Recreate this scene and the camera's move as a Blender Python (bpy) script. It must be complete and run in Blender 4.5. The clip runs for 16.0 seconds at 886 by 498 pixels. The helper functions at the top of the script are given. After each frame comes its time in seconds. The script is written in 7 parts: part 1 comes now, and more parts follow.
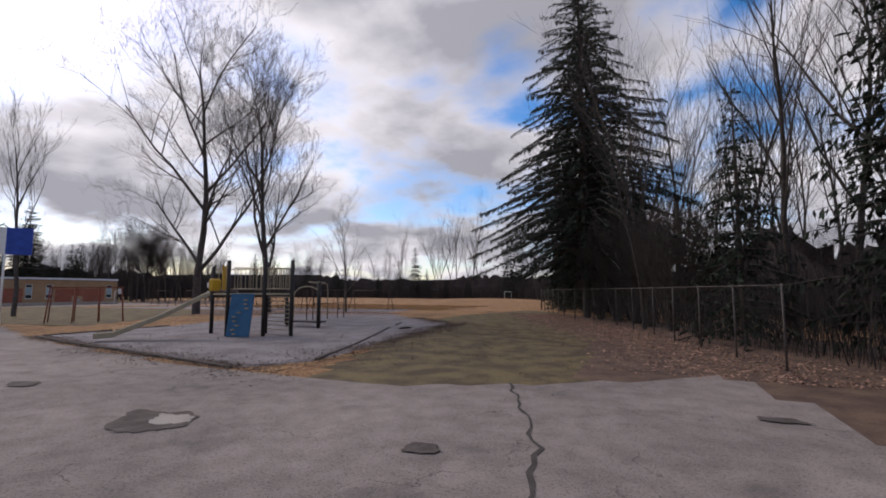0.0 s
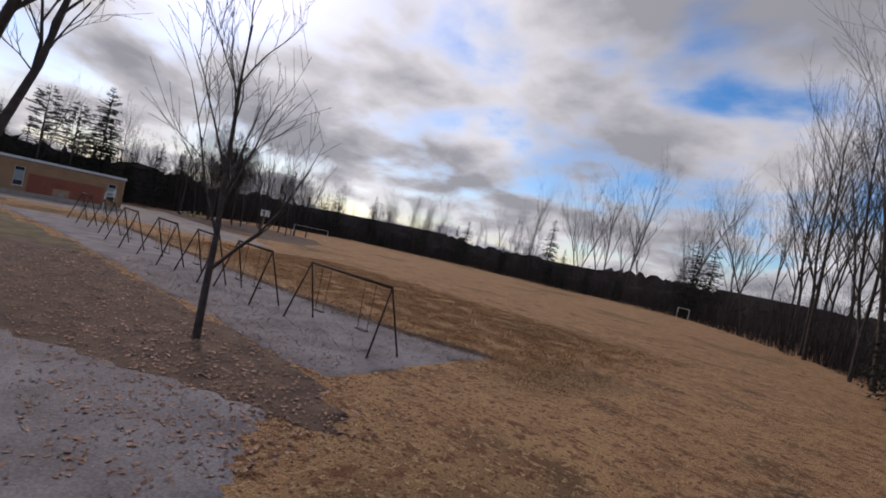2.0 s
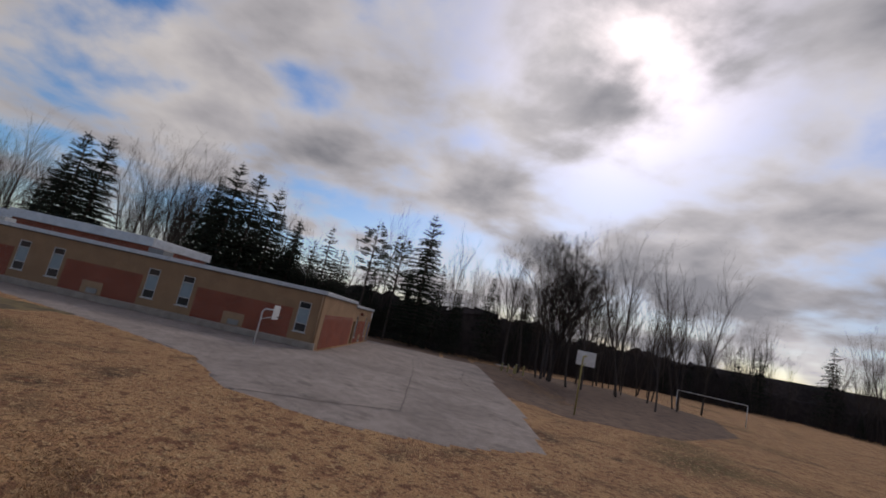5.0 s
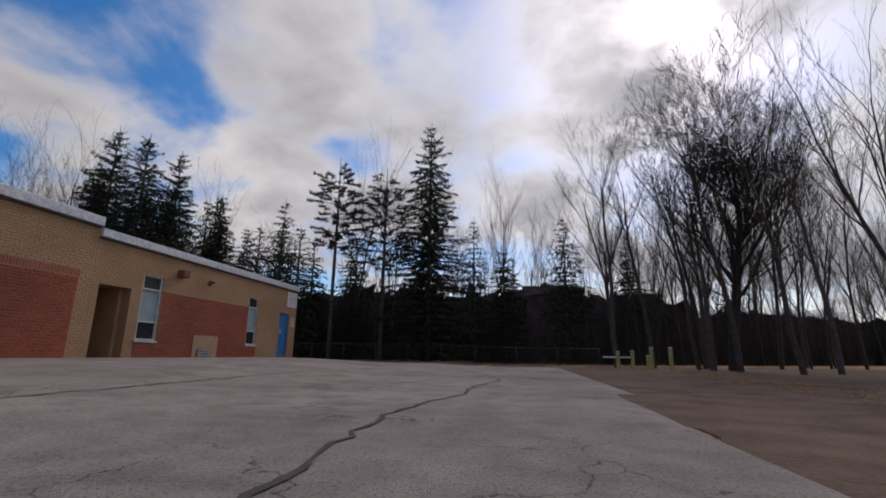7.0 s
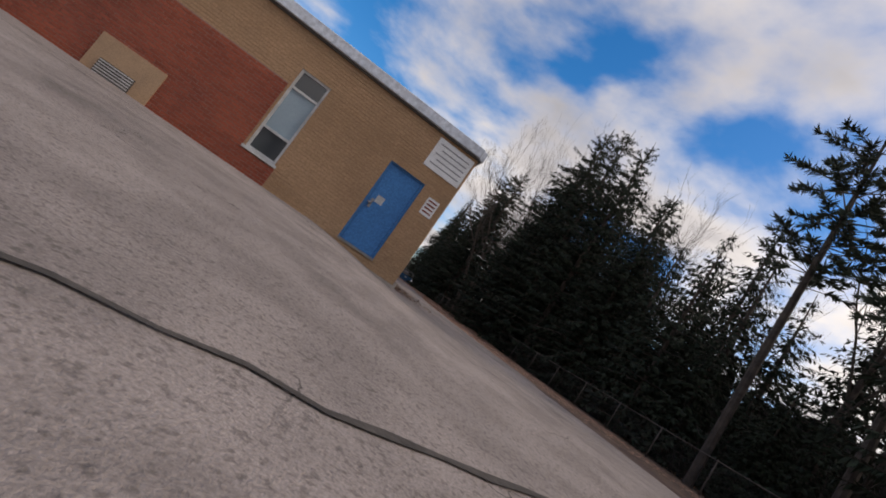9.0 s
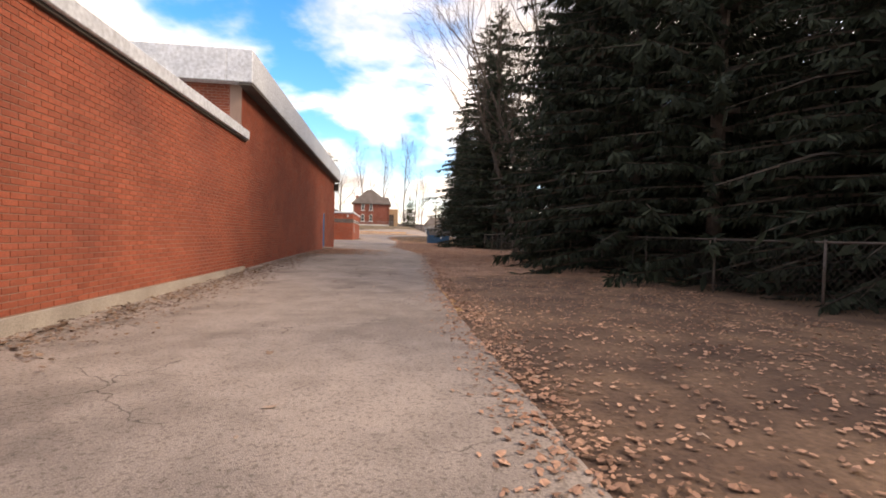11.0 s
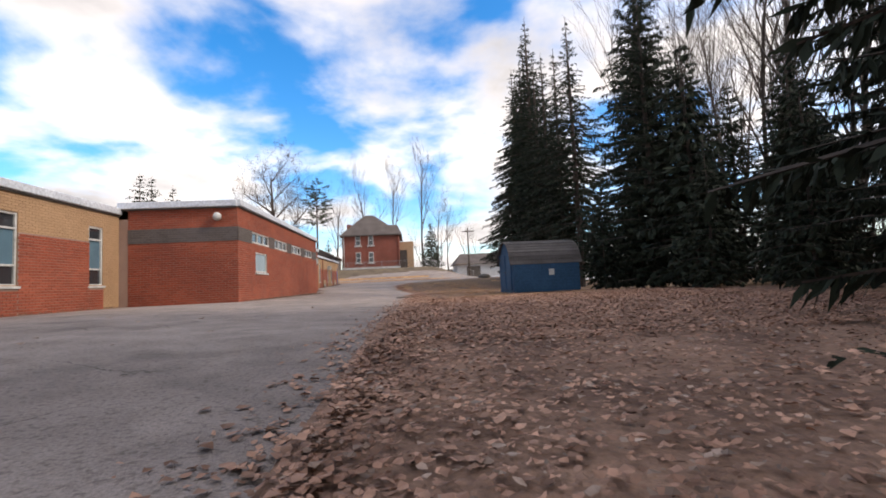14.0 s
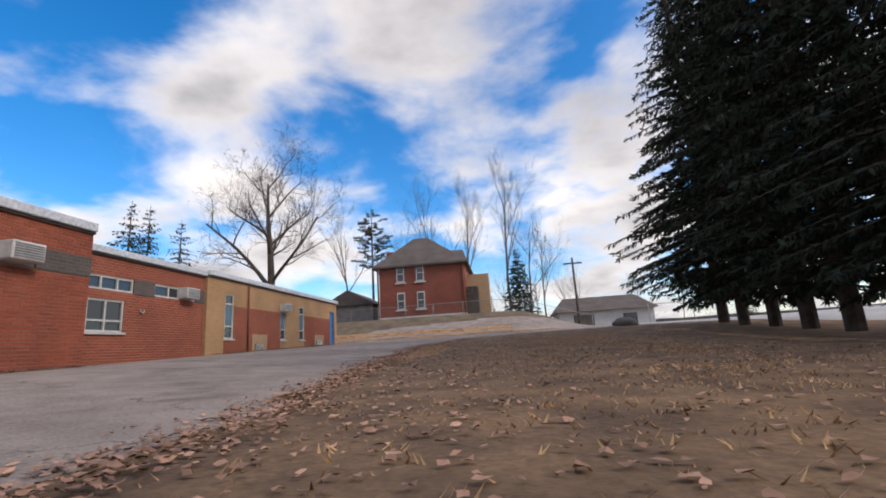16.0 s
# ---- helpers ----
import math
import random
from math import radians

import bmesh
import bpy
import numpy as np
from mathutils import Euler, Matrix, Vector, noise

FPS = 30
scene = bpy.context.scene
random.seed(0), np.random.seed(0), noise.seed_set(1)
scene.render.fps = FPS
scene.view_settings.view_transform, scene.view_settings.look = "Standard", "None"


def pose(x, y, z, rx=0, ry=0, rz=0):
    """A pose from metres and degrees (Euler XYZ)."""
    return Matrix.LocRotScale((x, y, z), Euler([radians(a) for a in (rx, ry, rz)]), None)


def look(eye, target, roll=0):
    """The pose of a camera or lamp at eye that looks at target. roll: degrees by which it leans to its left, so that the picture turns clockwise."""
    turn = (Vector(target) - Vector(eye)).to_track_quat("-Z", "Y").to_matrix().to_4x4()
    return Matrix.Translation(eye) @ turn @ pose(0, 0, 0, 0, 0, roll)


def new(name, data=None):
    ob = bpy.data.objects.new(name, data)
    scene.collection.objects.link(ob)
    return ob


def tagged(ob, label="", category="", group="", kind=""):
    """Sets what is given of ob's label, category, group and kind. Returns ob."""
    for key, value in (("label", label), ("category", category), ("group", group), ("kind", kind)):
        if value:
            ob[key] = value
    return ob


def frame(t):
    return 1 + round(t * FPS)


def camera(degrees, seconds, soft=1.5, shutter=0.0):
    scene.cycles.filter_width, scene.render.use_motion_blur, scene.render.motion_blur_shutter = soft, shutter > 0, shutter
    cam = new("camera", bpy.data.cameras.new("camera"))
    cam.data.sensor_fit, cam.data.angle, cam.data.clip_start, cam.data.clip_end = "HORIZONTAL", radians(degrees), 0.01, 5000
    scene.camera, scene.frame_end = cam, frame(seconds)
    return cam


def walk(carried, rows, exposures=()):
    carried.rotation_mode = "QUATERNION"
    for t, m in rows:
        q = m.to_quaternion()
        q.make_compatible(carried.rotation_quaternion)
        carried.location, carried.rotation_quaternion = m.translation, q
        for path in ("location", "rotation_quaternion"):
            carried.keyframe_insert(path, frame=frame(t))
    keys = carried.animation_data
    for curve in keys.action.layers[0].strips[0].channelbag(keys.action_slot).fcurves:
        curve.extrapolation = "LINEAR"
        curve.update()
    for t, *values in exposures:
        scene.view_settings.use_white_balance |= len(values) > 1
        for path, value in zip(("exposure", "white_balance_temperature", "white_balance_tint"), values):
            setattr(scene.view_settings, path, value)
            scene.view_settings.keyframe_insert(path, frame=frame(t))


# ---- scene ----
cam = camera(87.65, 16.0, soft=1.8)
EXPOSURES = [(0, -0.2, 6700, 17), (1, -0.15, 6700, 18), (2, -0.45, 6700, 16), (3, -0.55, 6800, 17), (3.5, -0.55, 6800, 16), (4.5, -0.85, 6850, 16), (7, -0.52, 6700, 15), (8, -0.4, 6900, 15), (8.5, -0.35, 7000, 15), (9, 0.12, 7200, 15), (9.5, 0.45, 7600, 15), (10.2, 0.75, 8300, 16), (12.3, 2.0, 8900, 20), (12.5, 1.9, 8700, 20), (13, 1.25, 8100, 15), (13.5, 0.92, 7500, 15), (14, 0.88, 7300, 14), (14.5, 0.78, 7250, 15), (15, 0.58, 7000, 14), (16, 0.48, 6950, 14)]
PATH = [
    (0, look((101.818, -44.91, 1.944), (100.98, -43.103, 2.127), -0)),
    (0.5, look((98.654, -37.458, 2.214), (97.853, -35.63, 2.342), -1.5)),
    (1, look((95.453, -29.775, 2.836), (94.644, -27.947, 2.894), -0.9)),
    (1.5, look((92.44, -21.87, 3.431), (91.406, -20.158, 3.472), 1.4)),
    (2, look((87.501, -14.623, 3.434), (86.164, -13.135, 3.433), 11.8)),
    (2.5, look((84.071, -9.215, 3.703), (82.391, -8.134, 3.612), 23.2)),
    (3, look((80.215, -3.801, 3.724), (78.315, -3.213, 3.519), 24)),
    (3.5, look((75.044, -0.175, 3.567), (73.082, 0.183, 3.423), 20.8)),
    (4, look((68.492, 2.292, 3.666), (66.497, 2.395, 3.761), 17.7)),
    (4.5, look((61.581, 4.553, 3.503), (59.599, 4.573, 3.764), 15.6)),
    (4.7, look((58.879, 5.788, 3.382), (56.901, 5.784, 3.677), 14.3)),
    (7, pose(22.360, 11.640, 0.210, 102.95, -0.78, 99.86)),
    (7.5, pose(16.630, 12.270, 0.170, 103.58, -4.00, 110.80)),
    (8, pose(10.810, 12.890, 0.180, 104.31, -16.48, 126.30)),
    (8.5, pose(4.740, 12.380, 0.200, 101.00, -29.63, 151.41)),
    (9, pose(1.500, 10.250, 0.080, 97.13, -34.19, 165.04)),
    (9.5, pose(-2.500, 6.800, 0.250, 101.16, -26.33, 185.77)),
    (10, pose(-2.365, 2.969, 0.732, 98.44, -1.02, 171.74)),
    (10.2, pose(-2.565, 1.083, 0.949, 95.19, 0.25, 170.83)),
    (12.3, look((-5.02, -24.817, 0.735), (-5.096, -26.812, 0.605), 4)),
    (12.5, look((-4.949, -27.736, 0.717), (-5.078, -29.728, 0.601), 1.3)),
    (13, look((-4.764, -34.954, 0.588), (-5.03, -36.936, 0.55), -6.3)),
    (13.5, look((-4.968, -42.184, 0.549), (-5.184, -44.172, 0.609), -6.7)),
    (14, look((-5.343, -49.223, 0.472), (-5.5, -51.212, 0.617), -2.7)),
    (14.5, look((-6.008, -56.728, 0.436), (-6.087, -58.705, 0.722), -0.9)),
    (15, look((-6.818, -63.678, 0.555), (-6.791, -65.64, 0.942), -2.3)),
    (15.5, look((-7.322, -70.356, 0.384), (-7.19, -72.311, 0.784), -3.3)),
    (16, look((-7.528, -76.566, 0.239), (-7.298, -78.509, 0.655), -3.6)),
]
walk(cam, PATH, EXPOSURES)

# ---- world, sun ----
SUN_HEADING, SUN_HEIGHT = 72.0, 38.0   # degrees left of +y, degrees above the horizon


def sky_world():
    w = bpy.data.worlds.new("sky")
    scene.world = w
    w.use_nodes = True
    t = w.node_tree
    t.nodes.clear()
    N, L = t.nodes.new, t.links.new
    out, bg, bgc, mix = N("ShaderNodeOutputWorld"), N("ShaderNodeBackground"), N("ShaderNodeBackground"), N("ShaderNodeMixShader")
    sky = N("ShaderNodeTexSky")
    sky.sky_type = "NISHITA"
    sky.sun_disc = False
    sky.sun_elevation = radians(SUN_HEIGHT)
    sky.sun_rotation = radians(-SUN_HEADING)
    sky.air_density, sky.ozone_density = 0.9, 3.0
    bg.inputs[1].default_value = 0.14
    hs = N("ShaderNodeHueSaturation")
    hs.inputs["Saturation"].default_value, hs.inputs["Value"].default_value = 1.4, 1.25
    L(sky.outputs[0], hs.inputs["Color"]), L(hs.outputs[0], bg.inputs[0])
    tc, mp = N("ShaderNodeTexCoord"), N("ShaderNodeMapping")
    sep, mx, div, comb = N("ShaderNodeSeparateXYZ"), N("ShaderNodeMath"), N("ShaderNodeVectorMath"), N("ShaderNodeCombineXYZ")
    L(tc.outputs["Generated"], sep.inputs[0])
    mx.operation = "ADD"
    mx.inputs[1].default_value = 0.28
    ab = N("ShaderNodeMath")
    ab.operation = "ABSOLUTE"
    L(sep.outputs[2], ab.inputs[0])
    L(ab.outputs[0], mx.inputs[0])
    L(mx.outputs[0], comb.inputs[0]), L(mx.outputs[0], comb.inputs[1])
    comb.inputs[2].default_value = 1.0
    div.operation = "DIVIDE"
    L(tc.outputs["Generated"], div.inputs[0]), L(comb.outputs[0], div.inputs[1])
    L(div.outputs[0], mp.inputs[0])
    mp.inputs["Location"].default_value = (4.3, 1.9, 0.0)
    n1, n2, n3 = N("ShaderNodeTexNoise"), N("ShaderNodeTexNoise"), N("ShaderNodeTexNoise")
    for n, sc, de, ro in ((n1, 2.3, 7, 0.5), (n2, 1.5, 6, 0.5), (n3, 0.42, 2, 0.4)):
        n.inputs["Scale"].default_value, n.inputs["Detail"].default_value, n.inputs["Roughness"].default_value = sc, de, ro
        L(mp.outputs[0], n.inputs["Vector"])
    n1.inputs["Distortion"].default_value = 0.15
    # more cloud to the north and overhead, breaks of blue to the south and west
    dirn = N("ShaderNodeVectorMath")
    dirn.operation = "DOT_PRODUCT"
    dirn.inputs[1].default_value = (-0.015, 0.03, 0.0)
    L(tc.outputs["Generated"], dirn.inputs[0])
    cov = N("ShaderNodeMath")
    cov.operation = "ADD"
    L(n1.outputs[0], cov.inputs[0]), L(dirn.outputs["Value"], cov.inputs[1])
    cr = N("ShaderNodeValToRGB")
    cr.color_ramp.elements[0].position, cr.color_ramp.elements[1].position = 0.35, 0.58
    cr.color_ramp.interpolation = "EASE"
    L(cov.outputs[0], cr.inputs[0])
    shade = N("ShaderNodeValToRGB")
    e = shade.color_ramp.elements
    e[0].position, e[0].color = 0.44, (1.12, 1.12, 1.13, 1)
    e[1].position, e[1].color = 0.66, (0.37, 0.39, 0.44, 1)
    m = shade.color_ramp.elements.new(0.54)
    m.color = (0.78, 0.79, 0.84, 1)
    grey = N("ShaderNodeMath")
    grey.operation = "MULTIPLY_ADD"
    grey.inputs[1].default_value = 0.55
    half = N("ShaderNodeMath")
    half.operation = "MULTIPLY_ADD"
    half.inputs[1].default_value = 0.5
    L(n2.outputs[0], half.inputs[0]), L(dirn.outputs["Value"], half.inputs[2])
    L(cov.outputs[0], grey.inputs[0]), L(half.outputs[0], grey.inputs[2])
    L(grey.outputs[0], shade.inputs[0])
    # clouds are brighter towards the veiled sun
    glow, gr = N("ShaderNodeVectorMath"), N("ShaderNodeMapRange")
    glow.operation = "DOT_PRODUCT"
    a, e = radians(SUN_HEADING), radians(SUN_HEIGHT)
    glow.inputs[1].default_value = (-math.sin(a) * math.cos(e), math.cos(a) * math.cos(e), math.sin(e))
    L(tc.outputs["Generated"], glow.inputs[0])
    gr.inputs["From Min"].default_value, gr.inputs["From Max"].default_value = 0.5, 1.0
    gr.inputs["To Min"].default_value, gr.inputs["To Max"].default_value = CLOUD, CLOUD * 1.3
    side, mul = N("ShaderNodeMapRange"), N("ShaderNodeMath")
    mul.operation = "MULTIPLY"
    side.inputs["From Min"].default_value, side.inputs["From Max"].default_value = -0.9, 0.9
    side.inputs["To Min"].default_value, side.inputs["To Max"].default_value = 0.74, 1.1
    L(sep.outputs[1], side.inputs[0]), L(side.outputs[0], mul.inputs[1])
    L(glow.outputs["Value"], gr.inputs[0]), L(gr.outputs[0], mul.inputs[0]), L(mul.outputs[0], bgc.inputs[1])
    L(shade.outputs[0], bgc.inputs[0])
    L(cr.outputs[0], mix.inputs[0]), L(bg.outputs[0], mix.inputs[1]), L(bgc.outputs[0], mix.inputs[2])
    L(mix.outputs[0], out.inputs[0])


CLOUD = 0.95
sky_world()
sun = new("sun", bpy.data.lights.new("sun", "SUN"))
sun.data.energy, sun.data.angle, sun.data.color = 1.3, radians(12), (1.0, 0.95, 0.88)
sh, se = radians(SUN_HEADING), radians(SUN_HEIGHT)
sun.matrix_world = look((-math.sin(sh) * 60, math.cos(sh) * 60, 60 * math.tan(se)), (0, 0, 0))

# ---- materials ----
def mat(name, col, col2=None, rough=0.85, scale=3.0, fine=60.0, bump=0.2, bump_scale=40.0, metal=0.0, detail=6, contrast=(0.35, 0.65), rand=0.0, islands=0.0):
    """Two-scale mottled surface; col and col2 are mixed by broad noise, and fine grain darkens and lifts it."""
    m = bpy.data.materials.new(name)
    m.use_nodes = True
    t = m.node_tree
    N, L = t.nodes.new, t.links.new
    b = t.nodes["Principled BSDF"]
    b.inputs["Roughness"].default_value, b.inputs["Metallic"].default_value = rough, metal
    b.inputs["Specular IOR Level"].default_value = 0.3
    tc = N("ShaderNodeTexCoord")
    col2 = col2 or tuple(c * 0.72 for c in col)
    n1 = N("ShaderNodeTexNoise")
    n1.inputs["Scale"].default_value, n1.inputs["Detail"].default_value = scale, detail
    L(tc.outputs["Object"], n1.inputs["Vector"])
    r1 = N("ShaderNodeValToRGB")
    r1.color_ramp.elements[0].position, r1.color_ramp.elements[1].position = contrast
    r1.color_ramp.elements[0].color, r1.color_ramp.elements[1].color = (*col2, 1), (*col, 1)
    L(n1.outputs[0], r1.inputs[0])
    n2 = N("ShaderNodeTexNoise")
    n2.inputs["Scale"].default_value, n2.inputs["Detail"].default_value = fine, 3
    L(tc.outputs["Object"], n2.inputs["Vector"])
    hsv = N("ShaderNodeHueSaturation")
    mr = N("ShaderNodeMapRange")
    mr.inputs["From Min"].default_value, mr.inputs["From Max"].default_value = 0.3, 0.7
    mr.inputs["To Min"].default_value, mr.inputs["To Max"].default_value = 0.78, 1.2
    L(n2.outputs[0], mr.inputs[0])
    val = mr.outputs[0]
    if rand or islands:
        src = N("ShaderNodeObjectInfo").outputs["Random"] if rand else N("ShaderNodeNewGeometry").outputs["Random Per Island"]
        k = rand or islands
        m2 = N("ShaderNodeMapRange")
        m2.inputs["To Min"].default_value, m2.inputs["To Max"].default_value = 1 - k, 1 + k
        L(src, m2.inputs[0])
        mu = N("ShaderNodeMath")
        mu.operation = "MULTIPLY"
        L(val, mu.inputs[0]), L(m2.outputs[0], mu.inputs[1])
        val = mu.outputs[0]
    L(val, hsv.inputs["Value"]), L(r1.outputs[0], hsv.inputs["Color"])
    L(hsv.outputs[0], b.inputs["Base Color"])
    if bump:
        n3, bp = N("ShaderNodeTexNoise"), N("ShaderNodeBump")
        n3.inputs["Scale"].default_value, n3.inputs["Detail"].default_value = bump_scale, 4
        L(tc.outputs["Object"], n3.inputs["Vector"])
        bp.inputs["Strength"].default_value, bp.inputs["Distance"].default_value = bump, 0.02
        L(n3.outputs[0], bp.inputs["Height"]), L(bp.outputs[0], b.inputs["Normal"])
    return m


def brick_mat(name, c1, c2, mortar, row=0.075, width=0.21, gap=0.011, offset=0.5, rough=0.9):
    """Running-bond brickwork on upright walls along either axis, with soot and weather at a larger scale."""
    m = bpy.data.materials.new(name)
    m.use_nodes = True
    t = m.node_tree
    N, L = t.nodes.new, t.links.new
    b = t.nodes["Principled BSDF"]
    b.inputs["Roughness"].default_value = rough
    b.inputs["Specular IOR Level"].default_value = 0.25
    tc, sep, add, comb = N("ShaderNodeTexCoord"), N("ShaderNodeSeparateXYZ"), N("ShaderNodeMath"), N("ShaderNodeCombineXYZ")
    L(tc.outputs["Object"], sep.inputs[0])
    L(sep.outputs[0], add.inputs[0]), L(sep.outputs[1], add.inputs[1])
    L(add.outputs[0], comb.inputs[0]), L(sep.outputs[2], comb.inputs[1])
    bk = N("ShaderNodeTexBrick")
    bk.offset = offset
    bk.inputs["Scale"].default_value = 1.0
    bk.inputs["Brick Width"].default_value, bk.inputs["Row Height"].default_value = width, row
    bk.inputs["Mortar Size"].default_value, bk.inputs["Mortar Smooth"].default_value = gap * 0.5, 0.15
    bk.inputs["Color1"].default_value, bk.inputs["Color2"].default_value, bk.inputs["Mortar"].default_value = (*c1, 1), (*c2, 1), (*mortar, 1)
    L(comb.outputs[0], bk.inputs["Vector"])
    n, r, mx = N("ShaderNodeTexNoise"), N("ShaderNodeMapRange"), N("ShaderNodeMixRGB")
    n.inputs["Scale"].default_value, n.inputs["Detail"].default_value = 0.7, 7
    L(tc.outputs["Object"], n.inputs["Vector"])
    r.inputs["From Min"].default_value, r.inputs["From Max"].default_value, r.inputs["To Min"].default_value, r.inputs["To Max"].default_value = 0.3, 0.7, 0.80, 1.12
    L(n.outputs[0], r.inputs[0])
    mx.blend_type = "MULTIPLY"
    mx.inputs[0].default_value = 1.0
    L(bk.outputs["Color"], mx.inputs[1]), L(r.outputs[0], mx.inputs[2])
    L(mx.outputs[0], b.inputs["Base Color"])
    bp, inv = N("ShaderNodeBump"), N("ShaderNodeMath")
    inv.operation = "SUBTRACT"
    inv.inputs[0].default_value = 1.0
    L(bk.outputs["Fac"], inv.inputs[1])
    bp.inputs["Strength"].default_value, bp.inputs["Distance"].default_value = 0.6, 0.008
    L(inv.outputs[0], bp.inputs["Height"]), L(bp.outputs[0], b.inputs["Normal"])
    return m


def glass_mat(name, tint, rough=0.06):
    m = bpy.data.materials.new(name)
    m.use_nodes = True
    b = m.node_tree.nodes["Principled BSDF"]
    b.inputs["Base Color"].default_value = (*tint, 1)
    b.inputs["Roughness"].default_value = rough
    b.inputs["Specular IOR Level"].default_value = 0.7
    return m


M_RED = brick_mat("red_brick", (0.32, 0.086, 0.048), (0.24, 0.064, 0.039), (0.36, 0.24, 0.19))
M_REDD = brick_mat("dark_red_brick", (0.24, 0.075, 0.05), (0.19, 0.06, 0.045), (0.26, 0.16, 0.13))
M_TAN = brick_mat("tan_brick", (0.46, 0.285, 0.155), (0.41, 0.25, 0.135), (0.30, 0.185, 0.10))
M_GREYBAND = brick_mat("grey_brick", (0.115, 0.10, 0.095), (0.09, 0.075, 0.07), (0.17, 0.15, 0.13))
M_SOLDIER = brick_mat("soldier_brick", (0.34, 0.10, 0.06), (0.26, 0.075, 0.05), (0.40, 0.31, 0.26), row=0.21, width=0.075, offset=0.0)
M_FASCIA = mat("metal_fascia", (0.62, 0.65, 0.69), (0.54, 0.57, 0.61), rough=0.45, scale=1.2, fine=12, bump=0.05, metal=0.15)
M_SOFFIT = mat("dark_trim", (0.10, 0.09, 0.08), rough=0.7, scale=2)
M_ROOF = mat("roof_membrane", (0.30, 0.29, 0.28), scale=0.6, fine=20, rough=0.9)
M_BLUE = mat("blue_door_paint", (0.045, 0.19, 0.44), (0.04, 0.17, 0.40), rough=0.45, scale=1.5, fine=30, bump=0.05)
M_FRAME = mat("white_window_frame", (0.60, 0.60, 0.58), rough=0.5, scale=5, bump=0.05)
M_GLASS = glass_mat("window_glass", (0.03, 0.035, 0.04))
M_PANEL = mat("pale_window_panel", (0.30, 0.38, 0.42), (0.26, 0.34, 0.38), rough=0.25, scale=2, bump=0.0)
M_PANELB = mat("blue_window_panel", (0.105, 0.185, 0.235), (0.085, 0.155, 0.20), rough=0.2, scale=2, bump=0.0)
M_CONC = mat("concrete", (0.40, 0.35, 0.30), (0.29, 0.25, 0.215), scale=1.5, fine=60, bump=0.3)
M_VENTP = mat("buff_panel", (0.42, 0.28, 0.17), (0.36, 0.24, 0.15), scale=3, bump=0.1)
M_GALV = mat("galvanised_steel", (0.30, 0.30, 0.30), (0.22, 0.22, 0.22), rough=0.5, metal=0.4, scale=10, bump=0.05)
M_BLACK = mat("dark_post_paint", (0.035, 0.028, 0.024), rough=0.6, scale=6, bump=0.1)
M_BARK = mat("grey_bark", (0.105, 0.086, 0.078), (0.058, 0.047, 0.043), scale=4, fine=30, bump=0.7, bump_scale=14)
M_BARKD = mat("dark_bark", (0.085, 0.066, 0.055), (0.045, 0.036, 0.03), scale=4, fine=30, bump=0.7, bump_scale=14)
M_BARKK = mat("blackish_bark", (0.045, 0.036, 0.031), (0.026, 0.021, 0.019), scale=4, fine=30, bump=0.7, bump_scale=14)
M_NEEDLE = mat("spruce_needles", (0.026, 0.035, 0.021), (0.016, 0.023, 0.014), rough=0.9, scale=0.8, fine=9, bump=0.0, islands=0.35)
M_NEEDLEP = mat("pine_needles", (0.055, 0.07, 0.045), (0.034, 0.045, 0.03), rough=0.75, scale=0.8, fine=9, bump=0.0, islands=0.35)
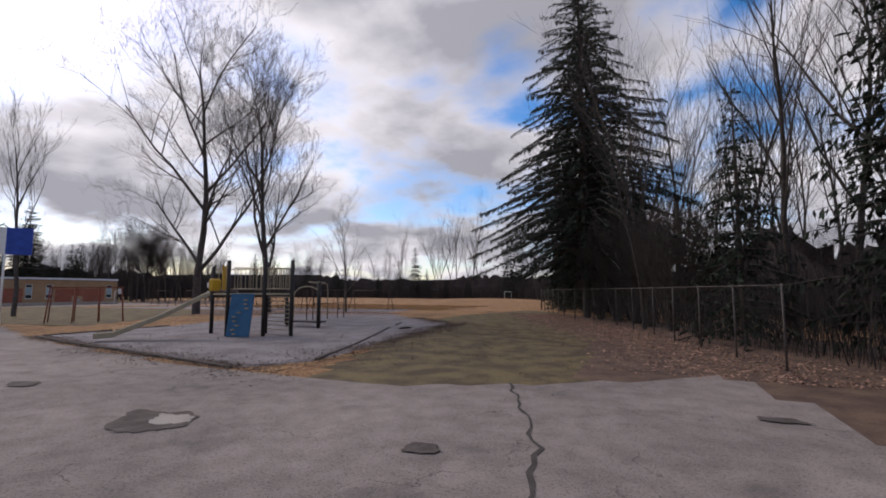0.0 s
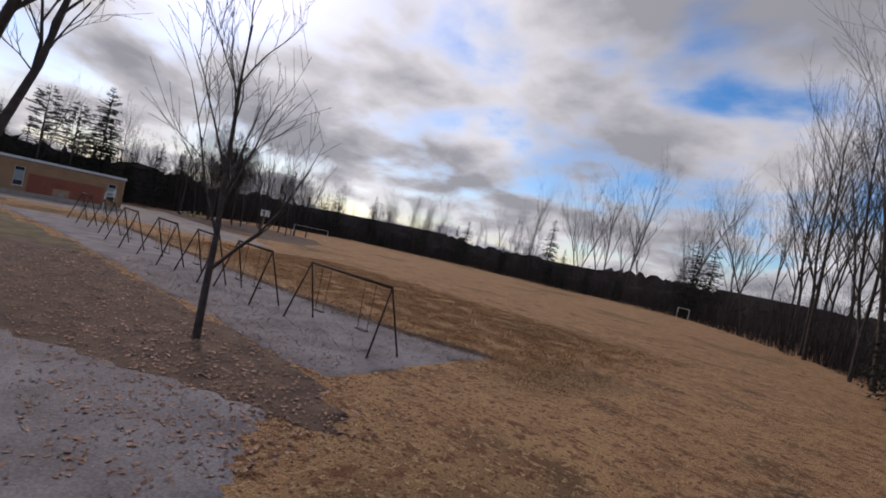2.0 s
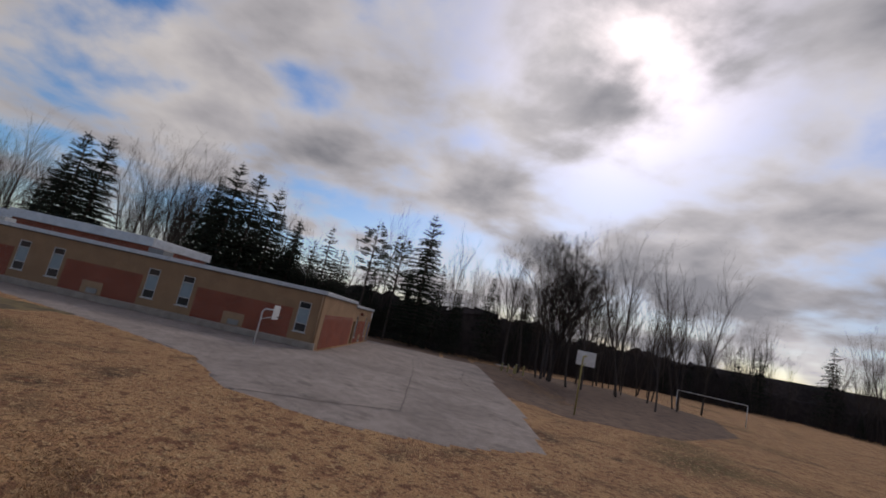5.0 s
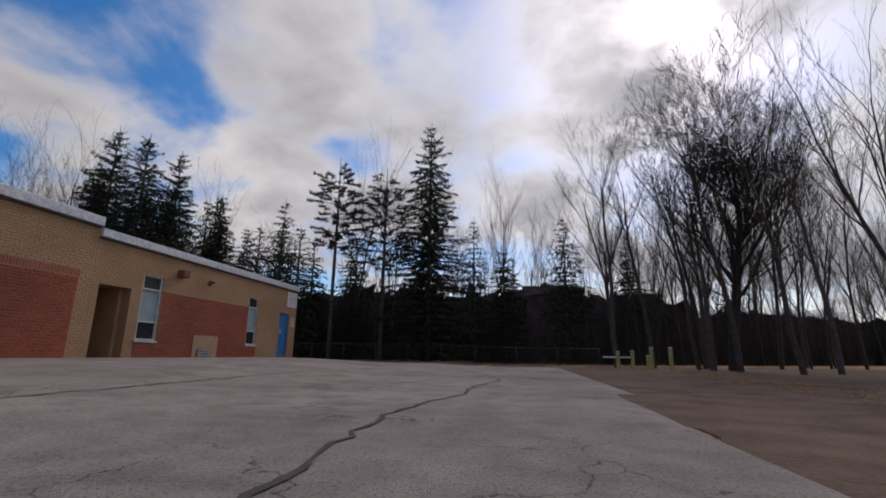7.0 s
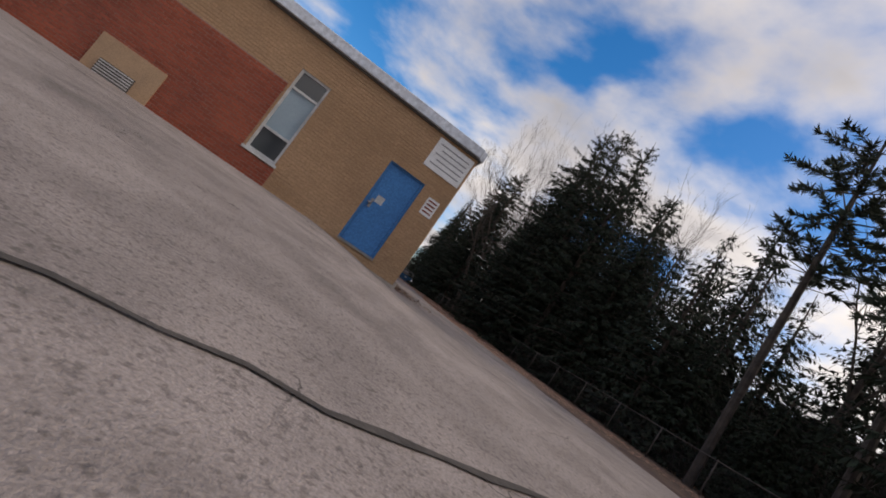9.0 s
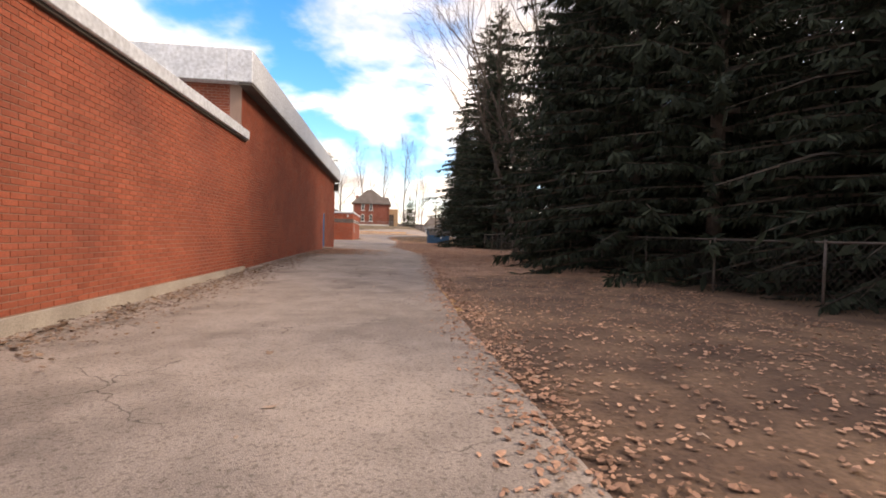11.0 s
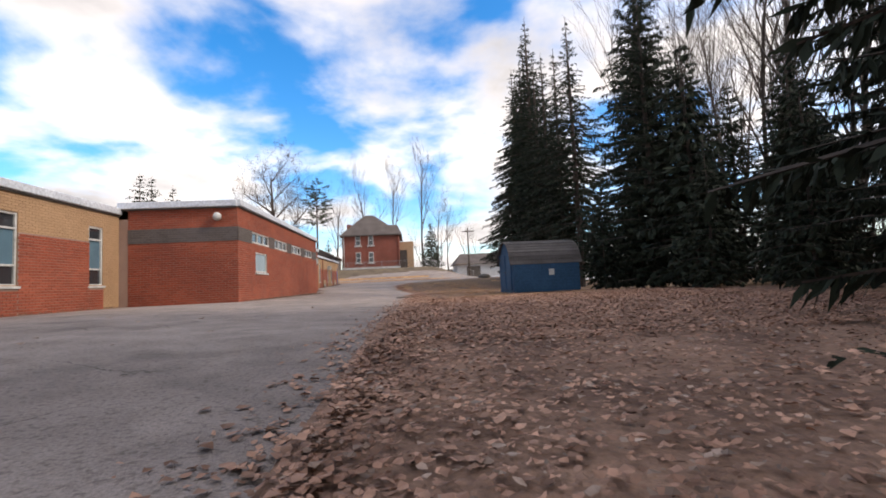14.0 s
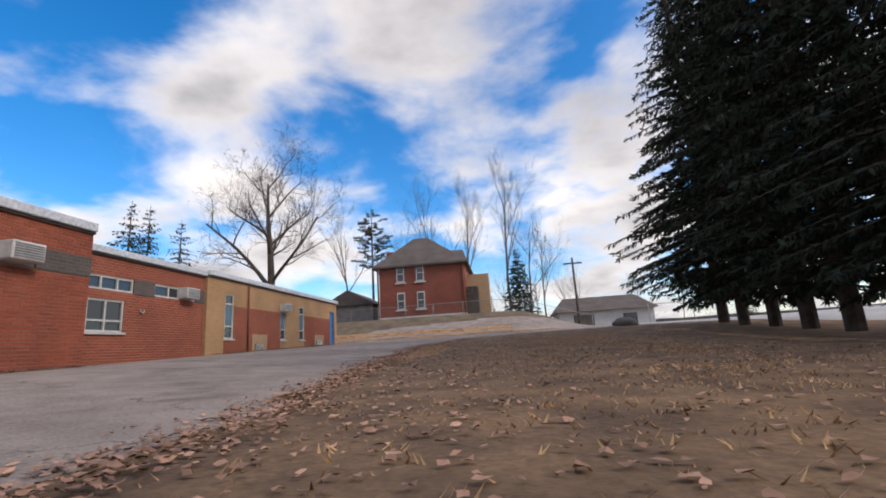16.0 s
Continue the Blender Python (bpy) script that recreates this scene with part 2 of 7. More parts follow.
def asphalt_mat():
    """Old asphalt: bleached and stained at large scale, worn blotches, stone speckle and hairline cracks."""
    m = mat("weathered_asphalt", (0.365, 0.305, 0.27), (0.27, 0.225, 0.2), rough=0.95, scale=0.3, fine=75, bump=0.6, bump_scale=110)
    t = m.node_tree
    N, L = t.nodes.new, t.links.new
    b = t.nodes["Principled BSDF"]
    src = b.inputs["Base Color"].links[0].from_socket
    tc = N("ShaderNodeTexCoord")

    def times(col, fac):
        k = N("ShaderNodeMixRGB")
        k.blend_type = "MULTIPLY"
        k.inputs[0].default_value = 1.0
        L(col, k.inputs[1]), L(fac, k.inputs[2])
        return k.outputs[0]

    def noisy(scale, detail, lo, hi, a, c):
        n, r = N("ShaderNodeTexNoise"), N("ShaderNodeMapRange")
        n.inputs["Scale"].default_value, n.inputs["Detail"].default_value = scale, detail
        L(tc.outputs["Object"], n.inputs["Vector"])
        r.inputs["From Min"].default_value, r.inputs["From Max"].default_value = lo, hi
        r.inputs["To Min"].default_value, r.inputs["To Max"].default_value = a, c
        L(n.outputs[0], r.inputs[0])
        return r.outputs[0], n
    f1, n1 = noisy(2.2, 6, 0.36, 0.62, 0.82, 1.06)
    f2, n2 = noisy(0.8, 5, 0.58, 0.68, 1.0, 0.74)
    f3, n3 = noisy(34, 2, 0.34, 0.46, 0.66, 1.0)
    col = times(times(times(src, f1), f2), f3)
    # hairline cracks along wandering cell borders, only in patches
    wob, vm, vo, cr, mask, mx = N("ShaderNodeTexNoise"), N("ShaderNodeMixRGB"), N("ShaderNodeTexVoronoi"), N("ShaderNodeMapRange"), N("ShaderNodeMapRange"), N("ShaderNodeMath")
    wob.inputs["Scale"].default_value, wob.inputs["Detail"].default_value = 1.6, 5
    L(tc.outputs["Object"], wob.inputs["Vector"])
    vm.blend_type = "ADD"
    vm.inputs[0].default_value = 0.9
    L(tc.outputs["Object"], vm.inputs[1]), L(wob.outputs["Color"], vm.inputs[2])
    vo.feature = "DISTANCE_TO_EDGE"
    vo.inputs["Scale"].default_value = 0.42
    L(vm.outputs[0], vo.inputs["Vector"])
    cr.inputs["From Min"].default_value, cr.inputs["From Max"].default_value = 0.0012, 0.0045
    cr.inputs["To Min"].default_value, cr.inputs["To Max"].default_value = 0.4, 1.0
    L(vo.outputs["Distance"], cr.inputs[0])
    mask.inputs["From Min"].default_value, mask.inputs["From Max"].default_value = 0.5, 0.57
    L(n2.outputs[0], mask.inputs[0])
    inv = N("ShaderNodeMath")
    inv.operation = "SUBTRACT"
    inv.inputs[0].default_value = 1.0
    L(mask.outputs[0], inv.inputs[1])
    mx.operation = "MAXIMUM"
    L(cr.outputs[0], mx.inputs[0]), L(inv.outputs[0], mx.inputs[1])
    L(times(col, mx.outputs[0]), b.inputs["Base Color"])
    return m


M_ASPH = asphalt_mat()
M_GRAVEL = mat("pale_pea_gravel", (0.30, 0.265, 0.265), (0.20, 0.17, 0.165), rough=0.95, scale=0.8, fine=22, bump=0.9, bump_scale=28)
M_CRACK = mat("tar_crack", (0.085, 0.072, 0.062), rough=0.9, scale=4, fine=30)
M_LEAF = mat("dead_leaves", (0.47, 0.28, 0.195), (0.255, 0.14, 0.095), rough=0.8, scale=2.0, fine=14, bump=0.0, islands=0.42)
M_LEAFB = mat("leaf_litter_bed", (0.34, 0.21, 0.145), (0.185, 0.11, 0.078), rough=0.95, scale=1.2, fine=24, bump=1.0, bump_scale=22)
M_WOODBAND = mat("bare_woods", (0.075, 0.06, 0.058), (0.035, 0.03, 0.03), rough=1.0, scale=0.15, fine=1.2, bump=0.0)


# ---- mesh helpers ----
def obj(name, verts, faces, material, parent=None, smooth=False):
    me = bpy.data.meshes.new(name)
    me.from_pydata([tuple(v) for v in verts], [], faces)
    me.update()
    if material is not None:
        me.materials.append(material)
    if smooth:
        for p in me.polygons:
            p.use_smooth = True
    o = new(name, me)
    if parent is not None:
        o.parent = parent
    return o


def thing(name, label, category, at=(0, 0, 0), group="", kind="", rz=0.0):
    e = new(name)
    e.location = at
    e.rotation_euler = (0, 0, radians(rz))
    e.empty_display_size = 0.2
    return tagged(e, label, category, group, kind)


def lab(ob, text):
    if text:
        ob["label"] = text
    return ob


class Geo:
    """Collects boxes, tubes and prisms of one part, then links it as one mesh."""

    def __init__(self):
        self.v, self.f = [], []

    def add(self, v, f):
        n = len(self.v)
        self.v += [tuple(p) for p in v]
        self.f += [tuple(i + n for i in q) for q in f]
        return self

    def box(self, x0, y0, z0, x1, y1, z1, bev=0.0, m=None):
        if x1 < x0:
            x0, x1 = x1, x0
        if y1 < y0:
            y0, y1 = y1, y0
        if bev <= 0:
            v = [(x, y, z) for z in (z0, z1) for y in (y0, y1) for x in (x0, x1)]
            f = [(0, 2, 3, 1), (4, 5, 7, 6), (0, 1, 5, 4), (2, 6, 7, 3), (0, 4, 6, 2), (1, 3, 7, 5)]
        else:
            bm = bmesh.new()
            bmesh.ops.create_cube(bm, size=1.0)
            bmesh.ops.scale(bm, vec=(x1 - x0, y1 - y0, z1 - z0), verts=bm.verts)
            bmesh.ops.bevel(bm, geom=bm.edges[:], offset=bev, segments=1, affect="EDGES")
            c = Vector(((x0 + x1) / 2, (y0 + y1) / 2, (z0 + z1) / 2))
            bm.verts.index_update()
            v = [p.co + c for p in bm.verts]
            f = [[p.index for p in q.verts] for q in bm.faces]
            bm.free()
        if m is not None:
            v = [m @ Vector(p) for p in v]
        return self.add(v, f)

    def tube(self, pts, radii, sides=8, cap=True):
        pts = [Vector(p) for p in pts]
        if not hasattr(radii, "__len__"):
            radii = [radii] * len(pts)
        v, f = [], []
        ref = None
        for i, p in enumerate(pts):
            d = (pts[min(i + 1, len(pts) - 1)] - pts[max(i - 1, 0)]).normalized()
            a = d.orthogonal().normalized() if ref is None else (ref - d * ref.dot(d)).normalized()
            ref = a
            b = d.cross(a)
            for k in range(sides):
                q = 2 * math.pi * k / sides
                v.append(p + (a * math.cos(q) + b * math.sin(q)) * radii[i])
        for i in range(len(pts) - 1):
            for k in range(sides):
                k2 = (k + 1) % sides
                f.append((i * sides + k, i * sides + k2, (i + 1) * sides + k2, (i + 1) * sides + k))
        if cap:
            f.append(tuple(reversed(range(sides))))
            f.append(tuple(range((len(pts) - 1) * sides, len(pts) * sides)))
        return self.add(v, f)

    def done(self, name, material, parent=None, label="", smooth=False):
        return lab(obj(name, self.v, self.f, material, parent, smooth), label)


def part(name, geo, material, parent, label="", smooth=False):
    return geo.done(name, material, parent, label, smooth)


# ---- terrain ----
def sm(a, b, v):
    t = min(1.0, max(0.0, (v - a) / (b - a)))
    return t * t * (3 - 2 * t)


BASE = ((-12, 0.0), (-32, -0.1), (-42, -0.15), (-54, 0.12), (-66, 0.12), (-80, 0.15), (-88, 0.33), (-96, 0.55), (-105, 0.8), (-110, 1.0))


def gz(x, y):
    """Height of the ground: a dip north of the school, a fall along its west side, and a rise to the south."""
    north = -0.43 * sm(0.5, 10, y) * (1 - sm(35, 60, x))
    west = -0.28 * (1 - sm(-0.5, 2.5, x)) * sm(-32, -12, y)
    z = min(north, west)
    base = 0.0 if y > BASE[0][0] else BASE[-1][1]
    for (a, p), (b, q) in zip(BASE, BASE[1:]):
        if b <= y <= a:
            base = p + (q - p) * (a - y) / (a - b)
    base -= (0.17 * sm(44, 50, -y) + 0.13 * sm(66, 78, -y)) * (1 - sm(-6, 1, x)) * (1 - sm(88, 104, -y))
    base -= 0.2 * (1 - sm(-16, -9, x)) * sm(60, 75, -y) * (1 - sm(98, 106, -y))
    base += 1.2 * (1 - sm(-70, -21, x)) * sm(74, 92, -y)
    z += base * (1 - sm(8, 24, x))
    return z + 1.95 * sm(108.5, 117, -y) * sm(-16, -8, x) * (1 - sm(30, 50, x))


def sheet(name, poly, x0, x1, y0, y1, step, lift, material, kind="structure", jag=0.1):
    """A patch of surface draped on the terrain: a grid whose outer corners are drawn in to the outline, with a slightly ragged edge."""
    inside = poly_in(poly)

    def pull(x, y):
        best = None
        for (ax, ay), (bx, by) in zip(poly, poly[1:] + poly[:1]):
            dx, dy = bx - ax, by - ay
            t = min(1.0, max(0.0, ((x - ax) * dx + (y - ay) * dy) / (dx * dx + dy * dy)))
            px, py = ax + dx * t, ay + dy * t
            d = (px - x) ** 2 + (py - y) ** 2
            if best is None or d < best[0]:
                best = (d, px, py)
        return best[1] + jag * noise.noise((x * 2.3, y * 2.3, 3.1)), best[2] + jag * noise.noise((x * 2.3, y * 2.3, 9.1))
    nx, ny = int((x1 - x0) / step) + 1, int((y1 - y0) / step) + 1
    flags = {}

    def isin(i, j):
        if (i, j) not in flags:
            flags[i, j] = inside(x0 + i * step, y0 + j * step)
        return flags[i, j]
    ids, v, f = {}, [], []

    def vid(i, j):
        if (i, j) not in ids:
            x, y = x0 + i * step, y0 + j * step
            if not isin(i, j):
                x, y = pull(x, y)
            ids[i, j] = len(v)
            v.append((x, y, gz(x, y) + (lift if isin(i, j) else -0.03)))
        return ids[i, j]
    for i in range(nx):
        for j in range(ny):
            if isin(i, j) or isin(i + 1, j) or isin(i, j + 1) or isin(i + 1, j + 1):
                f.append((vid(i, j), vid(i + 1, j), vid(i + 1, j + 1), vid(i, j + 1)))
    o = obj(name, v, f, material, smooth=True)
    return tagged(o, "", "", "", kind)


def poly_in(poly):
    def test(x, y):
        c = False
        for (ax, ay), (bx, by) in zip(poly, poly[1:] + poly[:1]):
            if (ay > y) != (by > y) and x < ax + (bx - ax) * (y - ay) / (by - ay):
                c = not c
        return c
    return test


def drape(name, pts, width, lift, material, parent=None, wob=0.05, seed=1):
    """A thin ribbon on the ground along a line of plan points, such as a crack or a kerb line."""
    r = random.Random(seed)
    v, f = [], []
    fine = []
    for (ax, ay), (bx, by) in zip(pts, pts[1:]):
        n = max(2, int(math.hypot(bx - ax, by - ay) / 0.25))
        fine += [(ax + (bx - ax) * k / n, ay + (by - ay) * k / n) for k in range(n)]
    fine.append(pts[-1])
    for i, (x, y) in enumerate(fine):
        a, b = fine[max(0, i - 1)], fine[min(len(fine) - 1, i + 1)]
        d = Vector((b[0] - a[0], b[1] - a[1])).normalized()
        off = r.uniform(-wob, wob)
        w = width * r.uniform(0.5, 1.3)
        for s in (-1, 1):
            px, py = x - d.y * (off + s * w / 2), y + d.x * (off + s * w / 2)
            v.append((px, py, gz(px, py) + lift))
        if i:
            f.append((2 * i - 2, 2 * i - 1, 2 * i + 1, 2 * i))
    return obj(name, v, f, material, parent)

# ---- ground and paving ----
def grass_mat():
    m = bpy.data.materials.new("winter_grass")
    m.use_nodes = True
    t = m.node_tree
    N, L = t.nodes.new, t.links.new
    b = t.nodes["Principled BSDF"]
    b.inputs["Roughness"].default_value = 0.95
    b.inputs["Specular IOR Level"].default_value = 0.15
    tc = N("ShaderNodeTexCoord")

    def nz(scale, detail, lo, hi, stretch=None):
        n, r = N("ShaderNodeTexNoise"), N("ShaderNodeMapRange")
        n.inputs["Scale"].default_value, n.inputs["Detail"].default_value = scale, detail
        if stretch:
            mp = N("ShaderNodeMapping")
            mp.inputs["Scale"].default_value = stretch
            L(tc.outputs["Object"], mp.inputs[0]), L(mp.outputs[0], n.inputs["Vector"])
        else:
            L(tc.outputs["Object"], n.inputs["Vector"])
        r.inputs["From Min"].default_value, r.inputs["From Max"].default_value = lo, hi
        L(n.outputs[0], r.inputs[0])
        return r.outputs[0]

    def mixc(fac, a, c):
        k = N("ShaderNodeMixRGB")
        L(fac, k.inputs[0])
        for i, s in ((1, a), (2, c)):
            if isinstance(s, tuple):
                k.inputs[i].default_value = (*s, 1)
            else:
                L(s, k.inputs[i])
        return k.outputs[0]
    straw = mixc(nz(0.9, 6, 0.35, 0.65), (0.56, 0.335, 0.165), (0.42, 0.225, 0.115))
    green = mixc(nz(1.4, 5, 0.35, 0.65), (0.145, 0.112, 0.048), (0.20, 0.135, 0.064))
    c = mixc(nz(0.07, 3, 0.56, 0.68), straw, green)
    c = mixc(nz(0.5, 4, 0.55, 0.72), c, (0.13, 0.082, 0.05))
    c = mixc(nz(2.6, 8, 0.53, 0.63), c, (0.25, 0.12, 0.066))
    c = mixc(nz(9, 6, 0.55, 0.63), c, (0.17, 0.088, 0.052))
    c = mixc(nz(6.5, 6, 0.55, 0.64), c, (0.54, 0.35, 0.18))
    fine = mixc(nz(26, 3, 0.3, 0.7), (0.6, 0.6, 0.6), (1.25, 1.25, 1.25))
    mu = N("ShaderNodeMixRGB")
    mu.blend_type = "MULTIPLY"
    mu.inputs[0].default_value = 1.0
    L(c, mu.inputs[1]), L(fine, mu.inputs[2])
    L(mu.outputs[0], b.inputs["Base Color"])
    n3, bp = N("ShaderNodeTexNoise"), N("ShaderNodeBump")
    n3.inputs["Scale"].default_value, n3.inputs["Detail"].default_value = 18, 5
    L(tc.outputs["Object"], n3.inputs["Vector"])
    bp.inputs["Strength"].default_value, bp.inputs["Distance"].default_value = 1.0, 0.11
    L(n3.outputs[0], bp.inputs["Height"]), L(bp.outputs[0], b.inputs["Normal"])
    return m


M_GRASS = grass_mat()


def grid_lines(lo, a, b, hi, fine, coarse):
    out = [lo + (a - lo) * k / coarse for k in range(coarse)]
    n = int((b - a) / fine)
    out += [a + (b - a) * k / n for k in range(n)]
    return out + [b + (hi - b) * k / coarse for k in range(coarse + 1)]


def ground_sheet():
    xs = grid_lines(-1600, -60, 130, 1700, 2.0, 26)
    ys = grid_lines(-1600, -150, 110, 1700, 2.0, 26)
    v = [(x, y, gz(x, y)) for y in ys for x in xs]
    n = len(xs)
    f = [(j * n + i, j * n + i + 1, (j + 1) * n + i + 1, (j + 1) * n + i) for j in range(len(ys) - 1) for i in range(n - 1)]
    tagged(obj("ground", v, f, M_GRASS, smooth=True), "dormant straw-coloured grass with greener patches", "ground", "", "structure")


ground_sheet()


YARD = [(-4.6, 0.9), (-4.7, 0.0), (0, 0.2), (24.2, 0.2), (24.2, -62), (30, -62), (27.8, -25), (28.6, -18), (33, -7), (35.8, -1.7), (40, 1.5), (40.8, 5), (39.5, 9), (37.2, 12.4), (26, 13.4), (18, 13.35), (12, 13.55), (8, 13.65), (-6.2, 13.7), (-5.6, 8), (-4.9, 4)]
DRIVE = [(2.5, 1.7), (-3.9, 1.4), (-4.8, -0.4), (-5.0, -2), (-4.9, -8), (-5.2, -18), (-5.9, -30), (-5.7, -36), (-5.2, -42), (-4.85, -46), (-5.0, -51), (-5.3, -58), (-5.6, -67), (-5.9, -73), (-6, -79), (-4.9, -85.8), (-4.4, -94), (-5.8, -99.2), (-10, -102.9), (-15.8, -106.2), (-70, -110), (-70, -117.7), (-15.8, -114.5), (-5.5, -113.6), (2.2, -112.6), (7.3, -108), (7.3, -104.9), (4.6, -104), (4.6, -42)]
LOT = [(41, -31.5), (66.9, -31), (78.7, -34.4), (85.6, -35.6), (92, -36.5), (93.8, -36.5), (96.7, -36.2), (98.9, -35.2), (101, -33.8), (102.3, -32.6), (103.3, -31.9), (104, -33.5), (104.7, -36.5), (107, -45), (112, -61.4), (108, -110), (41, -110)]
PLAY = [(77.6, -34), (85.6, -35.3), (92, -36.2), (93.2, -34.5), (91.8, -27), (91.6, -24.5), (90.9, -22.3), (91.0, -19.9), (88.5, -17), (85.5, -14.8), (80.3, -10), (72, -15), (75, -22), (77, -27.7)]
PIT = [(41.2, -11.6), (53, -9.8), (79.05, -8.34), (78.42, -0.81), (75.41, -2.09), (69.59, -3.02), (66.43, -3.18), (53, -4.2), (44.8, -4.2)]
BETWEEN = [(59.88, -9.83), (65.82, -9.2), (78.59, -8.15), (81.73, -9.21), (80.78, -10.45), (74.07, -15.17), (70.61, -18.39), (65.16, -17.47), (59.36, -12.49)]
EAST_LITTER = [(112, -33), (111, -46), (105.5, -42), (102.73, -38.18), (99.98, -34.15), (99.07, -24.99), (95.9, -18.43), (92.33, -11.36), (89.88, -6.3), (91.57, -4.74), (97.5, -7), (103, -14), (108, -22)]
tagged(sheet("road_yard", YARD, -10, 44, -63, 18, 0.45, 0.02, M_ASPH), "worn grey asphalt yard with cracks", "pavement")
tagged(sheet("road_drive", DRIVE, -71, 8, -119, 2, 0.45, 0.024, M_ASPH), "worn grey asphalt drive beside the school", "road")
tagged(sheet("road_lot", LOT, 40, 113, -111, -31, 0.6, 0.02, M_ASPH), "worn grey asphalt parking lot with potholes", "pavement")
tagged(sheet("ground_playground", PLAY, 68, 97, -40, -8, 0.4, 0.03, M_GRAVEL, jag=0.35), "pale pea gravel play surface", "ground")
tagged(sheet("ground_swing_pit", PIT, 40, 80, -12, 1, 0.4, 0.03, M_GRAVEL, jag=0.35), "pale pea gravel under the swings", "ground")
# darker copy of the brown litter, with tree shade worked into its colour
M_LEAFN = mat("shaded_dark_leaf_litter", (0.175, 0.11, 0.074), (0.092, 0.057, 0.042), rough=0.95, scale=1.4, fine=24, bump=1.0, bump_scale=22)
tagged(sheet("ground_tree_litter", BETWEEN, 58, 84, -20, -6, 0.5, 0.014, M_LEAFN, jag=0.9), "dark leaf litter under the trees", "ground")
tagged(sheet("ground_fence_litter", EAST_LITTER, 88, 113, -47, -3, 0.5, 0.016, M_LEAFN, jag=0.9), "brown leaf litter along the fence", "ground")
WEST_LITTER = [(-4.8, -19), (-5.4, -30), (-5.2, -36), (-4.7, -42), (-4.25, -46), (-4.3, -56), (-6.2, -60), (-9, -60.5), (-12, -63), (-19, -62), (-17, -24), (-14, -18), (-8, -21)]
NEAR_LITTER = [(-5.8, 13.4), (-5.2, 8), (-4.5, 4.0), (-4.2, 0.9), (-4.4, -0.6), (-4.5, -8), (-4.8, -18), (-5.4, -25), (-17, -25), (-17, 13.4)]
LAWN = [(-4.3, -55), (-4.5, -60), (-5, -67), (-5.3, -73), (-5.4, -79), (-4.4, -86), (-3.9, -94.2), (-5.2, -99.6), (-9.5, -103.4), (-15.8, -106.6), (-37, -107), (-37, -58), (-12, -55)]
EAST_LANE = [(94.92, -38.32), (91.78, -29.21), (88.29, -20.1), (86.95, -12.99), (87.62, -4.82), (89.72, 2.36), (93.11, -0.64), (97.25, -12.79), (103.62, -28.98), (108.41, -46.23), (99.96, -47.4)]
M_LAWN = mat("dry_brown_lawn", (0.22, 0.135, 0.076), (0.105, 0.066, 0.042), rough=0.95, scale=1.6, fine=24, bump=1.0, bump_scale=18)
M_LANE = mat("worn_olive_grass", (0.185, 0.138, 0.064), (0.095, 0.068, 0.04), rough=0.95, scale=1.1, fine=18, bump=1.0, bump_scale=16, contrast=(0.4, 0.6))
tagged(sheet("ground_west_lawn", LAWN, -38, -3, -108, -54, 0.6, 0.008, M_LAWN, jag=0.4), "short dry reddish-brown winter lawn", "lawn")
SOUTH_GRASS = [(31, -9), (41, -12), (53, -10.2), (62, -9), (66, -17), (73, -30), (66, -31.2), (42, -31.2), (30.5, -28)]
tagged(sheet("ground_south_grass", SOUTH_GRASS, 29, 74, -32, -8, 0.8, 0.006, M_LANE, jag=1.2), "worn olive grass between the lot and the swings", "ground")
tagged(sheet("ground_east_lane", EAST_LANE, 85, 110, -49, 4, 0.6, 0.008, M_LANE, jag=1.2), "worn olive grass lane along the fence", "ground")
NORTH_LITTER = [(-9.2, 13.1), (8, 13.1), (18, 12.95), (22, 13.2), (26, 16), (25, 24), (15, 34), (0, 41), (-20, 37), (-16, 26), (-14, 14)]
BANK = [(-13.8, -110.7), (6, -110), (20, -107.5), (20, -134), (-13.8, -134)]
M_BANK = mat("dull_winter_grass", (0.165, 0.125, 0.082), (0.10, 0.075, 0.052), rough=0.95, scale=1.3, fine=20, bump=1.0, bump_scale=16)
tagged(sheet("ground_bank", BANK, -14, 21, -135, -106, 0.6, 0.012, M_BANK, jag=0.5), "dull brown grass bank before the house", "ground")
tagged(sheet("ground_north_litter", NORTH_LITTER, -21, 27, 12, 42, 0.6, 0.012, M_LEAFN, jag=0.8), "brown leaf-strewn grass beside the yard", "ground")
tagged(sheet("ground_leaf_litter", WEST_LITTER, -20, -4, -76, 3, 0.45, 0.012, M_LEAFB, jag=0.5), "brown bed of fallen leaves on the verge", "ground")
# north part of the verge, its colour darkened for the spruces' shade
tagged(sheet("ground_near_litter", NEAR_LITTER, -20, -1, -27, 14, 0.45, 0.010, M_LEAFN, jag=0.7), "brown leaf litter before the fence, coloured darker for shade", "ground")


# ---- school building ----
school = thing("school_building", "single-storey brick school with tan and red walls and pale metal fascia", "building")
WT = 0.3


